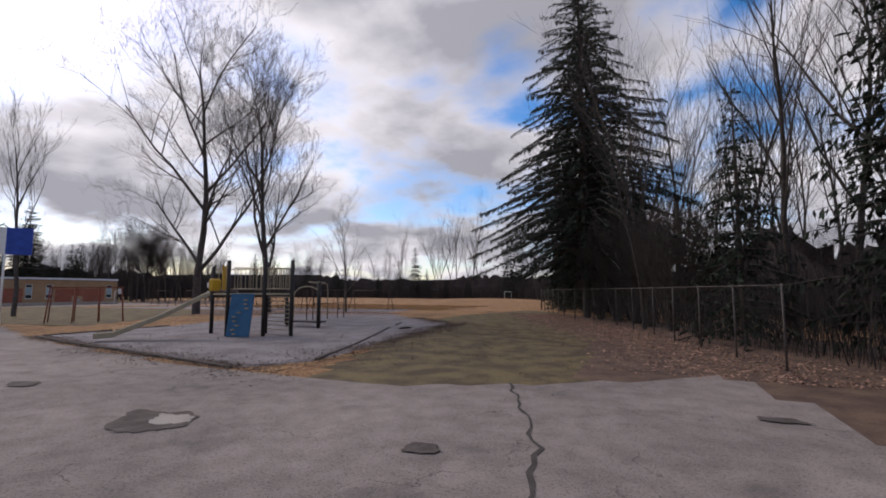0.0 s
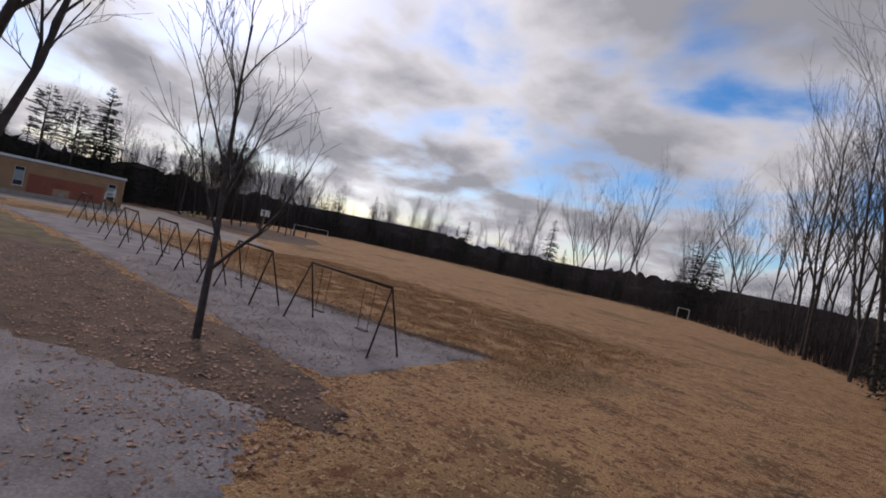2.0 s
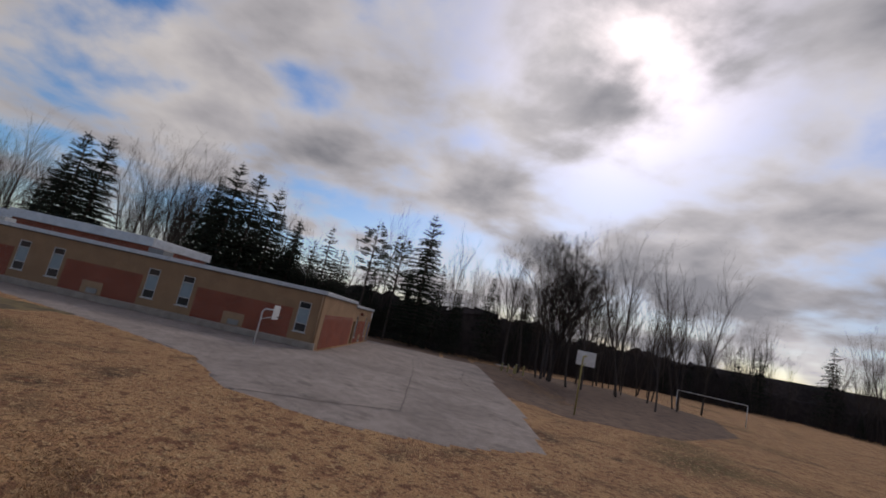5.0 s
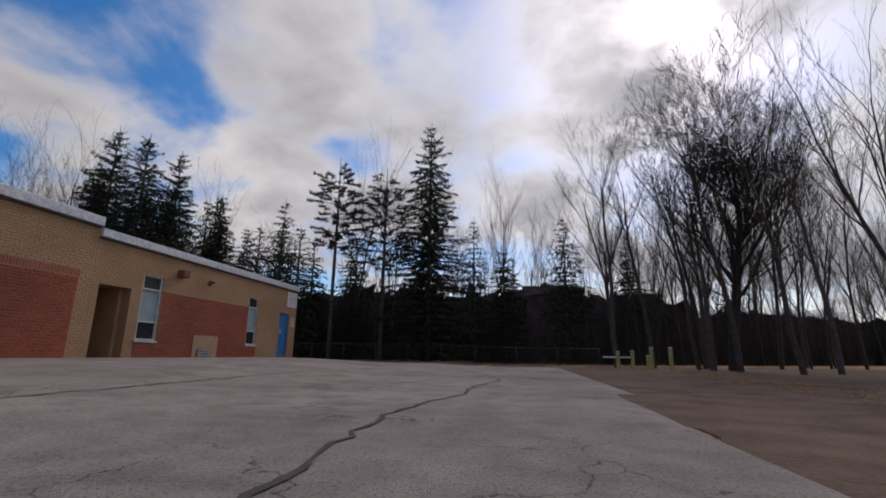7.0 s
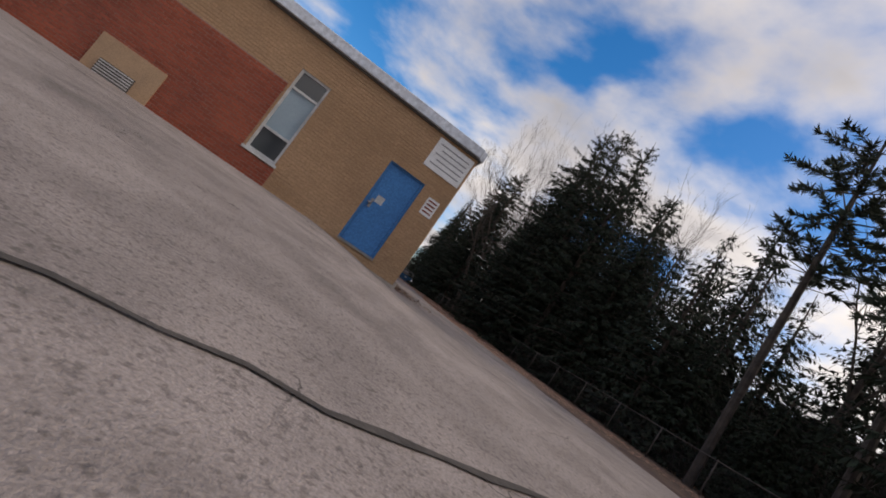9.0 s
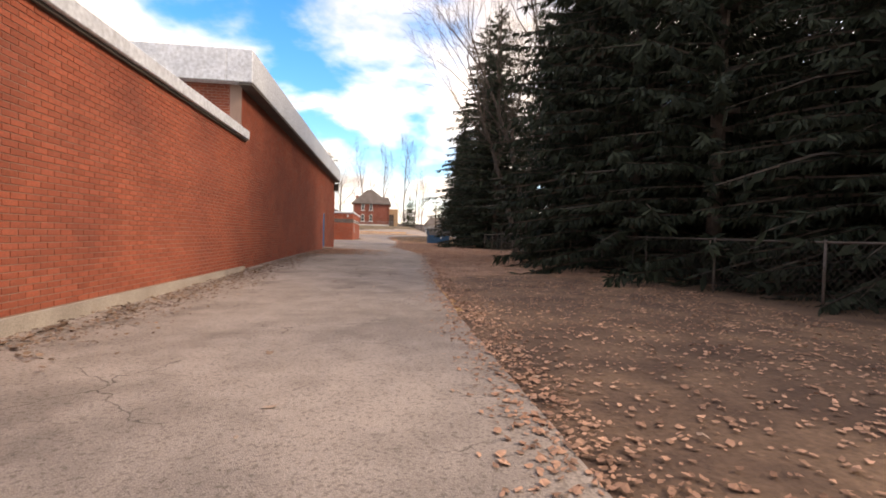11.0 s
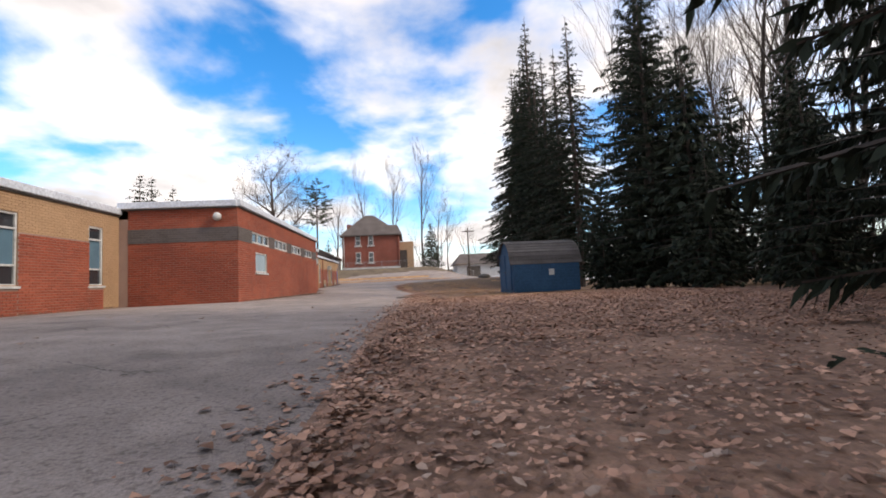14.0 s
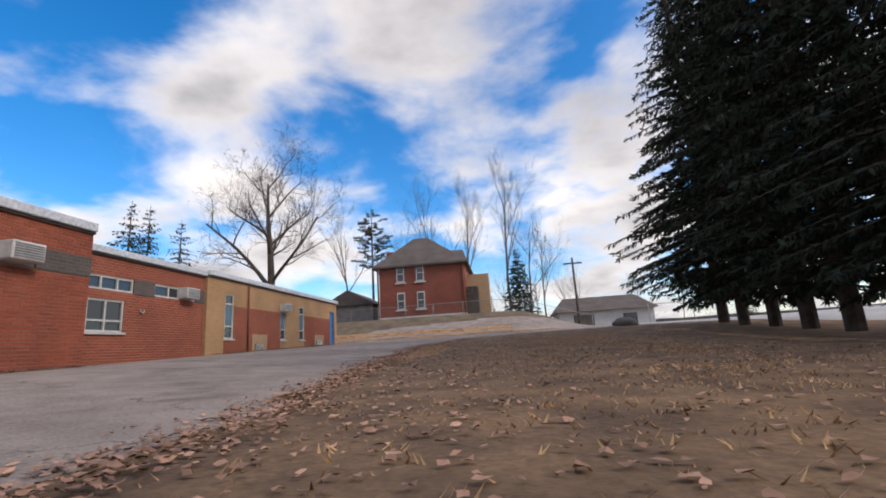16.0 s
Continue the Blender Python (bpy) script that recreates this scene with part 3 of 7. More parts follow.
def slab(us, zs, solid, place):
    """One welded mesh of the cells of a grid that are solid, with a front, a back and the edges between."""
    ids, g = {}, Geo()

    def full(i, j):
        return 0 <= i < len(us) - 1 and 0 <= j < len(zs) - 1 and solid((us[i] + us[i + 1]) / 2, (zs[j] + zs[j + 1]) / 2)

    def vid(i, j, back):
        if (i, j, back) not in ids:
            ids[i, j, back] = len(g.v)
            g.v.append(place(us[i], zs[j], back))
        return ids[i, j, back]
    for i in range(len(us) - 1):
        for j in range(len(zs) - 1):
            if not full(i, j):
                continue
            ring = ((i, j), (i + 1, j), (i + 1, j + 1), (i, j + 1))
            g.f.append(tuple(vid(p, q, 0) for p, q in ring))
            g.f.append(tuple(vid(p, q, 1) for p, q in reversed(ring)))
            for k, (di, dj) in enumerate(((0, -1), (1, 0), (0, 1), (-1, 0))):
                if not full(i + di, j + dj):
                    p, q = ring[k], ring[(k + 1) % 4]
                    g.f.append((vid(*p, 0), vid(*q, 0), vid(*q, 1), vid(*p, 1)))
    return g


def wall(name, x0, y0, x1, y1, z0, z1, material, openings=(), inward=(0, 0), label=""):
    """An upright wall along x or y. (x0, y0)-(x1, y1) is its outer face; inward is the way to its back.
    openings: (from, to, bottom, top) along the wall, cut through."""
    along_x = abs(x1 - x0) > abs(y1 - y0)
    a0, a1 = sorted((x0, x1) if along_x else (y0, y1))
    us = sorted({a0, a1, *[min(max(c, a0), a1) for o in openings for c in o[:2]]})
    zs = sorted({z0, z1, *[min(max(c, z0), z1) for o in openings for c in o[2:]]})

    def solid(u, z):
        return not any(o[0] < u < o[1] and o[2] < z < o[3] for o in openings)

    def place(u, z, back):
        d = WT if back else 0.0
        return (u, y0 + inward[1] * d, z) if along_x else (x0 + inward[0] * d, u, z)
    return slab(us, zs, solid, place).done(name, material, school, label)


def fascia(x0, y0, x1, y1, z, h, out, depth=0.12, name="fascia"):
    g = Geo()
    g.box(min(x0, x1) - (out[0] < 0) * depth - 0.0, min(y0, y1) - (out[1] < 0) * depth, z - h,
          max(x0, x1) + (out[0] > 0) * depth, max(y0, y1) + (out[1] > 0) * depth, z, 0.015)
    o = g.done(name, M_FASCIA, school, "pale grey metal fascia")
    g = Geo()
    g.box(min(x0, x1) - (out[0] < 0) * depth * 0.5, min(y0, y1) - (out[1] < 0) * depth * 0.5, z - h - 0.05,
          max(x0, x1) + (out[0] > 0) * depth * 0.5, max(y0, y1) + (out[1] > 0) * depth * 0.5, z - h)
    g.done("drip_edge", M_SOFFIT, school)
    return o


def window(face, a0, a1, z0, z1, out, rows=(0.28, 0.78), panel=True, cols=1, name="window", sill=True, tint=None):
    """A window set back in a wall. face: the wall's plane (axis, value); out: +1 or -1 along that axis."""
    ax, v = face
    w, d = 0.055, 0.09

    def bx(geo, p, q, lo, hi, n0, n1):
        if ax == "x":
            geo.box(v + out * n0, p, lo, v + out * n1, q, hi)
        else:
            geo.box(p, v + out * n0, lo, q, v + out * n1, hi)
    h = z1 - z0
    bars = [z0 + h * r for r in rows]
    cs = [a0 + (a1 - a0) * k / cols for k in range(cols + 1)]
    ups = [(a0, a0 + w), *[(c - 0.025, c + 0.025) for c in cs[1:-1]], (a1 - w, a1)]
    flats = [(z0, z0 + w), *[(r - 0.025, r + 0.025) for r in bars], (z1 - w, z1)]

    def bar(u, z):
        return any(p < u < q for p, q in ups) or any(p < z < q for p, q in flats)

    def place(u, z, back):
        n = v + out * (-d if back else -0.02)
        return (n, u, z) if ax == "x" else (u, n, z)
    win = slab(sorted({c for e in ups for c in e}), sorted({c for e in flats for c in e}), bar, place).done(name, M_FRAME, school, "white metal-framed window")
    edges = [z0 + w, *bars, z1 - w]
    for i, (lo, hi) in enumerate(zip(edges, edges[1:])):
        for p, q in zip(cs, cs[1:]):
            pg = Geo()
            bx(pg, p + 0.01, q - 0.01, lo, hi, -d + 0.01, -d + 0.025)
            pane = pg.done("pane", (tint or M_PANEL) if panel and len(edges) == 4 and i == 1 else M_GLASS, win)
    bg = Geo()
    bx(bg, a0, a1, z0, z1, -WT + 0.02, -WT + 0.04)
    bg.done("blind", M_SOFFIT, win)
    if sill:
        sg = Geo()
        bx(sg, a0 - 0.05, a1 + 0.05, z0 - 0.06, z0, -0.05, 0.06)
        sg.done("sill", M_FRAME, win, "pale sill")
    return win


def door(face, a0, a1, z0, z1, out, notice=False, transom=0.0, recess=0.08, hand=1, name="door"):
    ax, v = face
    w = 0.06

    def bx(geo, p, q, lo, hi, n0, n1, bev=0.0):
        if ax == "x":
            geo.box(v + out * n0, p, lo, v + out * n1, q, hi, bev)
        else:
            geo.box(p, v + out * n0, lo, q, v + out * n1, hi, bev)
    g = Geo()
    bx(g, a0 + w, a1 - w, z0 + 0.02, z1 - transom - w, -recess - 0.05, -recess, 0.006)
    d = g.done(name, M_BLUE, school, "blue painted steel door")
    fr = Geo()
    bx(fr, a0, a0 + w, z0, z1, -recess - 0.06, -recess + 0.04), bx(fr, a1 - w, a1, z0, z1, -recess - 0.06, -recess + 0.04)
    bx(fr, a0 + w, a1 - w, z1 - w, z1, -recess - 0.06, -recess + 0.04)
    if transom:
        bx(fr, a0 + w, a1 - w, z1 - transom - w, z1 - w, -recess - 0.05, -recess + 0.01)
    fr.done("door_frame", M_BLUE, d)
    hg = Geo()
    c = a0 + w + 0.1 if hand > 0 else a1 - w - 0.1
    bx(hg, c - 0.03, c + 0.03, z0 + 0.9, z0 + 1.12, -recess, -recess + 0.03, 0.004)
    bx(hg, c - 0.015, c + 0.09, z0 + 0.99, z0 + 1.02, -recess + 0.03, -recess + 0.06, 0.004)
    hg.done("handle", M_GALV, d, "steel handle")
    tg = Geo()
    bx(tg, a0, a1, z0 - 0.03, z0 + 0.02, -recess - 0.06, 0.04)
    tg.done("threshold", M_GALV, d)
    if notice:
        ng = Geo()
        mid = a0 + (a1 - a0) * 0.68
        bx(ng, mid - 0.09, mid + 0.09, z0 + 1.08, z0 + 1.26, -recess, -recess + 0.006)
        ng.done("notice", M_FRAME, d, "small white paper notice")
    return d


ZB, Z2, Z2H, ZG = -0.9, 3.56, 3.86, 5.62   # footing, low roof, high roof, gym roof
# north face (y = 0): tan piers with red panels
NW, SW, WW, EW = (0, -1), (0, 1), (1, 0), (-1, 0)
F2_OPEN = [(0.68, 1.6, 0.06, 2.13), (3.5, 4.2, 0.53, 2.56), (9.15, 9.95, 0.53, 2.56), (10.35, 11.45, -0.02, 2.05)]
wall("wall", 0.3, 0, 11.7, 0, ZB, Z2 - 0.1, M_TAN, F2_OPEN, NW, "tan brick wall with red brick panels")
wall("wall", 11.7, 0, 23.7, 0, ZB, Z2H - 0.1, M_TAN, (), NW)
window(("y", 0), 3.5, 4.2, 0.53, 2.56, 1)
window(("y", 0), 9.15, 9.95, 0.53, 2.56, 1)
door(("y", 0), 0.68, 1.6, 0.06, 2.13, 1, notice=True, hand=-1)
# recessed entrance
g = Geo()
g.box(10.35, -0.3, -0.02, 10.45, -1.5, 2.15), g.box(11.35, -0.3, -0.02, 11.45, -1.5, 2.15), g.box(10.35, -1.5, -0.02, 11.45, -1.6, 2.15), g.box(10.45, -0.3, 2.05, 11.35, -1.5, 2.15)
g.box(10.45, -0.05, -0.12, 11.35, -1.5, -0.02)
g.done("entrance_recess", M_TAN, school, "recessed tan brick entrance")
door(("y", -1.42), 10.47, 11.33, 0.0, 2.03, 1, recess=0.04)


def panel_y(y, out, x0, x1, z0, z1, material=M_RED, proud=0.02, name="brick_panel", label="red brick panel"):
    g = Geo()
    g.box(x0, y, z0, x1, y + out * proud, z1)
    return g.done(name, material, school, label)


def panel_x(x, out, y0, y1, z0, z1, material=M_RED, proud=0.02, name="brick_panel", label="red brick panel"):
    g = Geo()
    g.box(x, y0, z0, x + out * proud, y1, z1)
    return g.done(name, material, school, label)


panel_y(0, 1, 4.25, 9.1, -0.25, 2.12)
panel_y(0, 1, 3.45, 4.25, -0.25, 0.46)
panel_y(0, 1, 9.1, 9.98, -0.25, 0.46)
panel_y(0, 1, 12.1, 22.9, -0.25, 2.12)
panel_y(0, 1, 12.08, 22.92, 2.12, 2.33, M_SOLDIER)


def vent_panel(face, a0, a1, z0, z1, out):
    ax, v = face

    def bx(geo, p, q, lo, hi, n0, n1, bev=0.0):
        if ax == "x":
            geo.box(v + out * n0, p, lo, v + out * n1, q, hi, bev)
        else:
            geo.box(p, v + out * n0, lo, q, v + out * n1, hi, bev)
    g = Geo()
    bx(g, a0, a1, z0, z1, 0.0, 0.035, 0.005)
    vp = g.done("vent_panel", M_VENTP, school, "buff panel with a louvred vent")
    w = a1 - a0
    p, q, lo, hi = a0 + w * 0.28, a1 - w * 0.18, z0 + 0.03, z0 + (z1 - z0) * 0.48
    fg = Geo()
    bx(fg, p, q, lo, hi, 0.035, 0.05)
    fg.done("vent_frame", M_SOFFIT, vp)
    n = 7
    for k in range(n):
        zz = lo + (hi - lo) * (k + 0.5) / n
        s = Geo()
        bx(s, p + 0.02, q - 0.02, zz - 0.012, zz + 0.012, 0.05, 0.075)
        s.done("slat", M_FRAME, vp)
    return vp


vent_panel(("y", 0.02), 6.1, 7.45, -0.1, 0.78, 1)
fascia(0.0, 0.0, 11.7, -0.3, Z2, 0.24, (0, 1))
fascia(11.7, 0.0, 24.0, -0.3, Z2H, 0.26, (0, 1))
# wall lamp box and small lamp under the eave
g = Geo()
g.box(8.3, 0, 2.68, 8.6, 0.28, 2.93, 0.02)
g.done("wall_box", M_REDD, school, "rusty brown wall-mounted box")
g = Geo()
g.box(6.86, 0, 2.62, 6.98, 0.1, 2.82, 0.02), g.box(6.88, 0.1, 2.7, 6.96, 0.24, 2.78, 0.02)
g.done("wall_lamp", M_SOFFIT, school, "small dark wall lamp")

# west face (x = 0): tan, then red, then the tall hall
W_END = wall("wall", 0, 0, 0, -8.9, ZB, Z2 - 0.1, M_TAN, [(-8.75, -7.2, 0.0, 2.14), (-7.05, -6.1, 1.62, 2.2)], WW, "tan brick end wall")
wall("wall", 0, -8.9, 0, -20.6, ZB, Z2 - 0.1, M_RED, (), WW, "red brick wall")
fascia(0, 0, 0.3, -20.6, Z2, 0.24, (-1, 0))
door(("x", 0), -8.75, -7.9, 0.0, 2.14, -1, hand=1)
panel_x(0.1, -1, -7.9, -7.2, 0.0, 2.14, M_TAN, 0.099, "door_side_wall", "tan brick")
g = Geo()
g.box(0.1, -7.05, 1.62, 0.2, -6.1, 2.2)
o = g.done("vent_opening", M_SOFFIT, school, "dark louvred opening")
g = Geo()
for k in range(6):
    g.box(0.02, -7.03, 1.66 + k * 0.09, 0.1, -6.12, 1.69 + k * 0.09)
g.done("louvre", M_GALV, o)
g = Geo()
g.box(-0.06, 0.06, -0.9, 0.0, -20.6, -0.06), g.box(0.0, 0.0, -0.9, 24.0, 0.06, -0.16)
g.done("plinth", M_CONC, school, "stained concrete plinth")
# tall hall, its rear part narrower
HALL_DOOR = (-37.7, -36.8, 0.02, 2.15)
HB = ZG - 0.85
wall("wall", 0.1, -20.6, 0.1, -42.8, ZB, HB, M_RED, [HALL_DOOR], WW, "tall red brick hall wall")
wall("wall", 0.4, -20.6, 10.5, -20.6, Z2 - 0.2, HB, M_RED, (), NW)
wall("wall", 10.8, -20.6, 10.8, -34.3, Z2 - 0.2, HB, M_RED, (), EW)
wall("wall", 5.0, -34.3, 10.5, -34.3, Z2 - 0.2, HB, M_RED, (), SW)
wall("wall", 5.0, -34.3, 5.0, -42.8, Z2 - 0.2, HB, M_RED, (), EW)
wall("wall", 0.4, -42.8, 4.7, -42.8, ZB, HB, M_RED, (), SW)
door(("x", 0.1), *HALL_DOOR, -1, hand=-1)
for (x0, y0, x1, y1) in ((-0.25, -20.3, 0.4, -43.1), (10.5, -20.3, 11.1, -34.6), (0.4, -20.3, 10.5, -20.9), (5.3, -34.0, 10.5, -34.6), (4.7, -34.6, 5.3, -43.1), (0.4, -42.5, 4.7, -43.1)):
    g = Geo()
    g.box(x0, y0, HB, x1, y1, ZG, 0.02)
    g.done("hall_fascia", M_FASCIA, school, "deep pale metal fascia")
g = Geo()
g.box(-0.24, -20.32, HB - 0.07, 0.1, -43.08, HB)
g.done("hall_soffit", M_SOFFIT, school)
g = Geo()
g.box(0.1, -42.35, 3.95, -0.25, -42.05, 4.4, 0.03), g.box(0.1, -42.4, 4.4, -0.3, -42.0, 4.47, 0.01)
g.done("flood_lamp", M_SOFFIT, school, "dark wall flood lamp")
g = Geo()
g.box(0.1, -37.85, -0.5, -0.35, -36.65, 0.0, 0.01)
g.done("door_step", M_CONC, school, "concrete door step")

# west side, south of the hall: yellow wing set back, then red wing, then yellow again
XY, XR, X2, X3, XS, XE = 4.2, 0.35, 1.6, 2.95, 2.84, 24.0
YY, YR, Y2, Y3, YS = -65.3, -78.7, -85.75, -91.8, -104.8   # south ends of the parts
ZY, ZR = 3.44, 3.62
YW = [(-49.55, -48.6, 0.1, 2.72), (-52.7, -52.05, 0.87, 2.69), (-55.85, -55.15, 0.87, 2.69), (-58.15, -57.45, 0.87, 2.69), (-61.3, -60.6, 0.87, 2.69), (-64.5, -63.85, 0.87, 2.69)]
RED_Y = [(-52.05, -49.7, -0.3, 2.21), (-55.15, -52.7, -0.3, 2.21), (-60.6, -58.15, -0.3, 2.21), (-63.85, -61.3, -0.3, 2.21)] + [(a, b, -0.3, 0.8) for a, b, lo, hi in YW[1:]]
wall("wall", XY, -42.8, XY, YY, ZB, ZY - 0.1, M_TAN, YW, WW, "tan and red brick wing wall")
door(("x", XY), *YW[0], -1, transom=0.4)
for a, b, lo, hi in YW[1:]:
    window(("x", XY), a, b, lo, hi, -1, tint=M_PANELB)
for a, b, lo, hi in RED_Y:
    panel_x(XY, -1, a, b, lo, hi)
fascia(XY, -43.1, XY + 0.3, YY, ZY, 0.22, (-1, 0))
RW_OPEN = [(-68.85, -66.72, 2.28, 2.70), (-68.5, -67.08, 1.18, 1.97), (-71.72, -69.6, 2.28, 2.70), (-74.6, -72.5, 2.28, 2.70), (-77.45, -75.45, 2.28, 2.70)]
wall("wall", XR, YY, XR, YR, ZB, ZR - 0.1, M_RED, RW_OPEN, WW, "red brick wing with a grey brick band and strip windows")
wall("wall", XR + 0.3, YY, XY, YY, ZB, ZR - 0.1, M_RED, (), NW)
fascia(XR, YY, XR + 0.3, YR, ZR + 0.02, 0.22, (-1, 0))
fascia(XR, YY, XY, YY - 0.3, ZR, 0.22, (0, 1))
panel_y(YY, 1, XR - 0.02, XY - 0.3, 2.23, 2.71, M_GREYBAND, label="grey brick band", name="brick_band")
band = [YY + 0.02, *[c for o in sorted(RW_OPEN, reverse=True) if o[2] > 2 for c in (o[1], o[0])], YR]
for a, b in zip(band[::2], band[1::2]):
    panel_x(XR, -1, b, a, 2.23, 2.71, M_GREYBAND, label="grey brick band", name="brick_band")
for a, b, lo, hi in RW_OPEN:
    if lo > 2:
        window(("x", XR), a, b, lo, hi, -1, rows=(), cols=3, panel=False, sill=False)
    else:
        window(("x", XR), a, b, lo, hi, -1, rows=(0.06, 0.94))
g = Geo()
bm = bmesh.new()
bmesh.ops.create_uvsphere(bm, u_segments=14, v_segments=8, radius=0.14)
g.add([v.co + Vector((0.98, YY + 0.12, 3.05)) for v in bm.verts], [[v.index for v in f.verts] for f in bm.faces])
bm.free()
g.box(0.88, YY, 2.98, 1.08, YY + 0.1, 3.12)
g.done("globe_lamp", M_FRAME, school, "white globe wall lamp", smooth=True)
# second and third red parts, each set back further
S_OPEN = [(-81.8, -79.95, 2.3, 2.69), (-81.5, -80.2, 1.14, 2.08), (-84.5, -82.5, 2.3, 2.69)]
T_OPEN = [(-88.58, -86.95, 2.3, 2.69), (-88.3, -87.1, 1.18, 2.06), (-91.3, -89.4, 2.3, 2.69)]
wall("wall", X2, YR, X2, Y2, ZB, 3.4, M_RED, S_OPEN, WW)
wall("wall", X3, Y2, X3, Y3, ZB, 3.35, M_RED, T_OPEN, WW)
wall("wall", XR + 0.3, YR, X2 + 0.3, YR, ZB, 3.4, M_RED, (), SW)
wall("wall", X2 + 0.3, Y2, X3 + 0.3, Y2, ZB, 3.4, M_RED, (), SW)
for x, opens, top, bottom in ((X2, S_OPEN, YR, Y2), (X3, T_OPEN, Y2, Y3)):
    for a, b, lo, hi in opens:
        window(("x", x), a, b, lo, hi, -1, rows=() if lo > 2 else (0.35,), cols=3 if lo > 2 else 2, panel=False, sill=lo < 2)
    ends = [top - 0.05, *[c for o in sorted(opens, reverse=True) if o[2] > 2 for c in (o[1], o[0])], bottom]
    for a, b in zip(ends[::2], ends[1::2]):
        panel_x(x, -1, b, a, 2.27, 2.71, M_GREYBAND, label="grey brick band", name="brick_band")
fascia(X2, YR, X2 + 0.3, Y2, 3.5, 0.2, (-1, 0))
fascia(X3, Y2, X3 + 0.3, Y3, 3.45, 0.19, (-1, 0))
g = Geo()
g.tube([(X3 - 0.03, -88.93 + 0.075 * math.cos(a), 1.83 + 0.075 * math.sin(a)) for a in [math.pi * (0.9 + 1.2 * k / 10) for k in range(11)]], 0.018, 6)
g.done("wall_hook", M_FRAME, school, "small white curved bracket on the wall", smooth=True)


def air_conditioner(x, y, z):
    ac = thing("air_conditioner", "white window air conditioner in the school wall", "air conditioner", (x, y, z), "window air conditioners")
    part("casing", Geo().box(-0.32, -0.32, 0, 0.12, 0.32, 0.36, 0.02), M_FRAME, ac)
    for k in range(6):
        part("grille_slat", Geo().box(-0.335, -0.28, 0.05 + k * 0.048, -0.32, 0.28, 0.07 + k * 0.048), M_GALV, ac)
    return ac


air_conditioner(X2, -84.1, 2.33)
air_conditioner(X3, -90.8, 2.33)
# last yellow wing
S2_OPEN = [(-93.5, -92.9, 1.05, 2.75), (-97.9, -97.35, 1.05, 2.7), (-100.0, -99.4, 1.05, 2.75), (-104.4, -103.65, 0.75, 2.78)]
wall("wall", XS, Y3, XS, YS, ZB, 3.4, M_TAN, S2_OPEN, WW, "tan and red brick wing wall")
wall("wall", XS + 0.3, YS, XE - 0.3, YS, ZB, 3.4, M_TAN, (), SW)
for a, b, lo, hi in S2_OPEN[:3]:
    window(("x", XS), a, b, lo, hi, -1, tint=M_PANELB)
door(("x", XS), *S2_OPEN[3], -1)
for a, b, hi in ((-94.4, -93.5, 2.3), (-97.3, -94.55, 2.3), (-103.6, -100.05, 2.3), (-93.5, -92.9, 0.98)):
    panel_x(XS, -1, a, b, 0.1, hi)
vent_panel(("x", XS - 0.02), -96.05, -94.8, 0.5, 1.25, -1)
vent_panel(("x", XS - 0.02), -102.55, -101.25, 0.78, 1.35, -1)
g = Geo()
g.tube([(XS - 0.06, -94.47, 0.4), (XS - 0.06, -94.47, 3.25)], 0.04)
g.done("downpipe", M_REDD, school, "rusty downpipe", smooth=True)
air_conditioner(XS, -97.62, 2.36)
fascia(XS, Y3, XS + 0.3, YS, 3.5, 0.19, (-1, 0))
# east face
F1W = [(c - 0.4, c + 0.4, 0.95, 2.9) for c in (-1.15, -9.0, -11.35, -17.85, -20.2, -22.5, -24.7, -26.4, -33, -35.5, -42)]
wall("wall", XE, 0, XE, YS, ZB, Z2H - 0.1, M_TAN, F1W, EW, "tan and red brick east wall")
for a, b, lo, hi in F1W:
    window(("x", XE), a, b, lo, hi, 1)
for a, b in ((-8.3, -1.85), (-17.2, -12.0), (-21.9, -20.8), (-32.3, -27.1), (-41.3, -36.2), (-62, -42.7)):
    panel_x(XE, 1, a, b, 0.1, 2.35)
for a, b in ((-6.2, -4.8), (-15.7, -14.3), (-30.5, -29.1)):
    vent_panel(("x", XE + 0.02), a, b, 0.45, 1.25, 1)
fascia(XE - 0.3, 0, XE, YS, Z2H, 0.26, (1, 0))
g = Geo()
g.box(XE, 0.1, -0.5, XE + 0.25, -62, 0.42, 0.02)
g.done("plinth", M_CONC, school, "concrete plinth")
g = Geo()
g.tube([(XE + 0.06, -0.12, 0.3), (XE + 0.06, -0.12, 3.55)], 0.045)
g.done("downpipe", M_VENTP, school, "buff downpipe", smooth=True)
# roofs
XI = XE - 0.28
for x0, y0, x1, y1, z in ((0.28, -0.28, 11.7, -20.6, Z2 - 0.12), (11.7, -0.28, XI, -20.6, Z2H - 0.12), (11.1, -20.6, XI, -34.3, Z2H - 0.12), (5.3, -34.3, XI, -43.1, Z2H - 0.12),
                          (0.3, -20.7, 10.6, -34.2, ZG - 0.12), (0.3, -34.2, 4.8, -42.7, ZG - 0.12), (XY + 0.28, -43.1, 12, YY, ZY - 0.1), (XR + 0.28, YY, 12, YR, ZR - 0.1),
                          (X2 + 0.28, YR, 12, Y2, 3.4), (X3 + 0.28, Y2, 12, Y3, 3.35), (XS + 0.28, Y3, 12, YS, 3.4), (12, -43.1, XI, YS, Z2H - 0.12)):
    Geo().box(x0, y0, z - 0.45, x1, y1, z).done("roof", M_ROOF, school)
Geo().box(11.68, -0.02, Z2 - 0.3, 11.95, -20.6, Z2H - 0.02).done("roof_step", M_FASCIA, school)
g = Geo()
g.box(18, -14, Z2H - 0.1, 19.4, -15.2, Z2H + 0.5, 0.03)
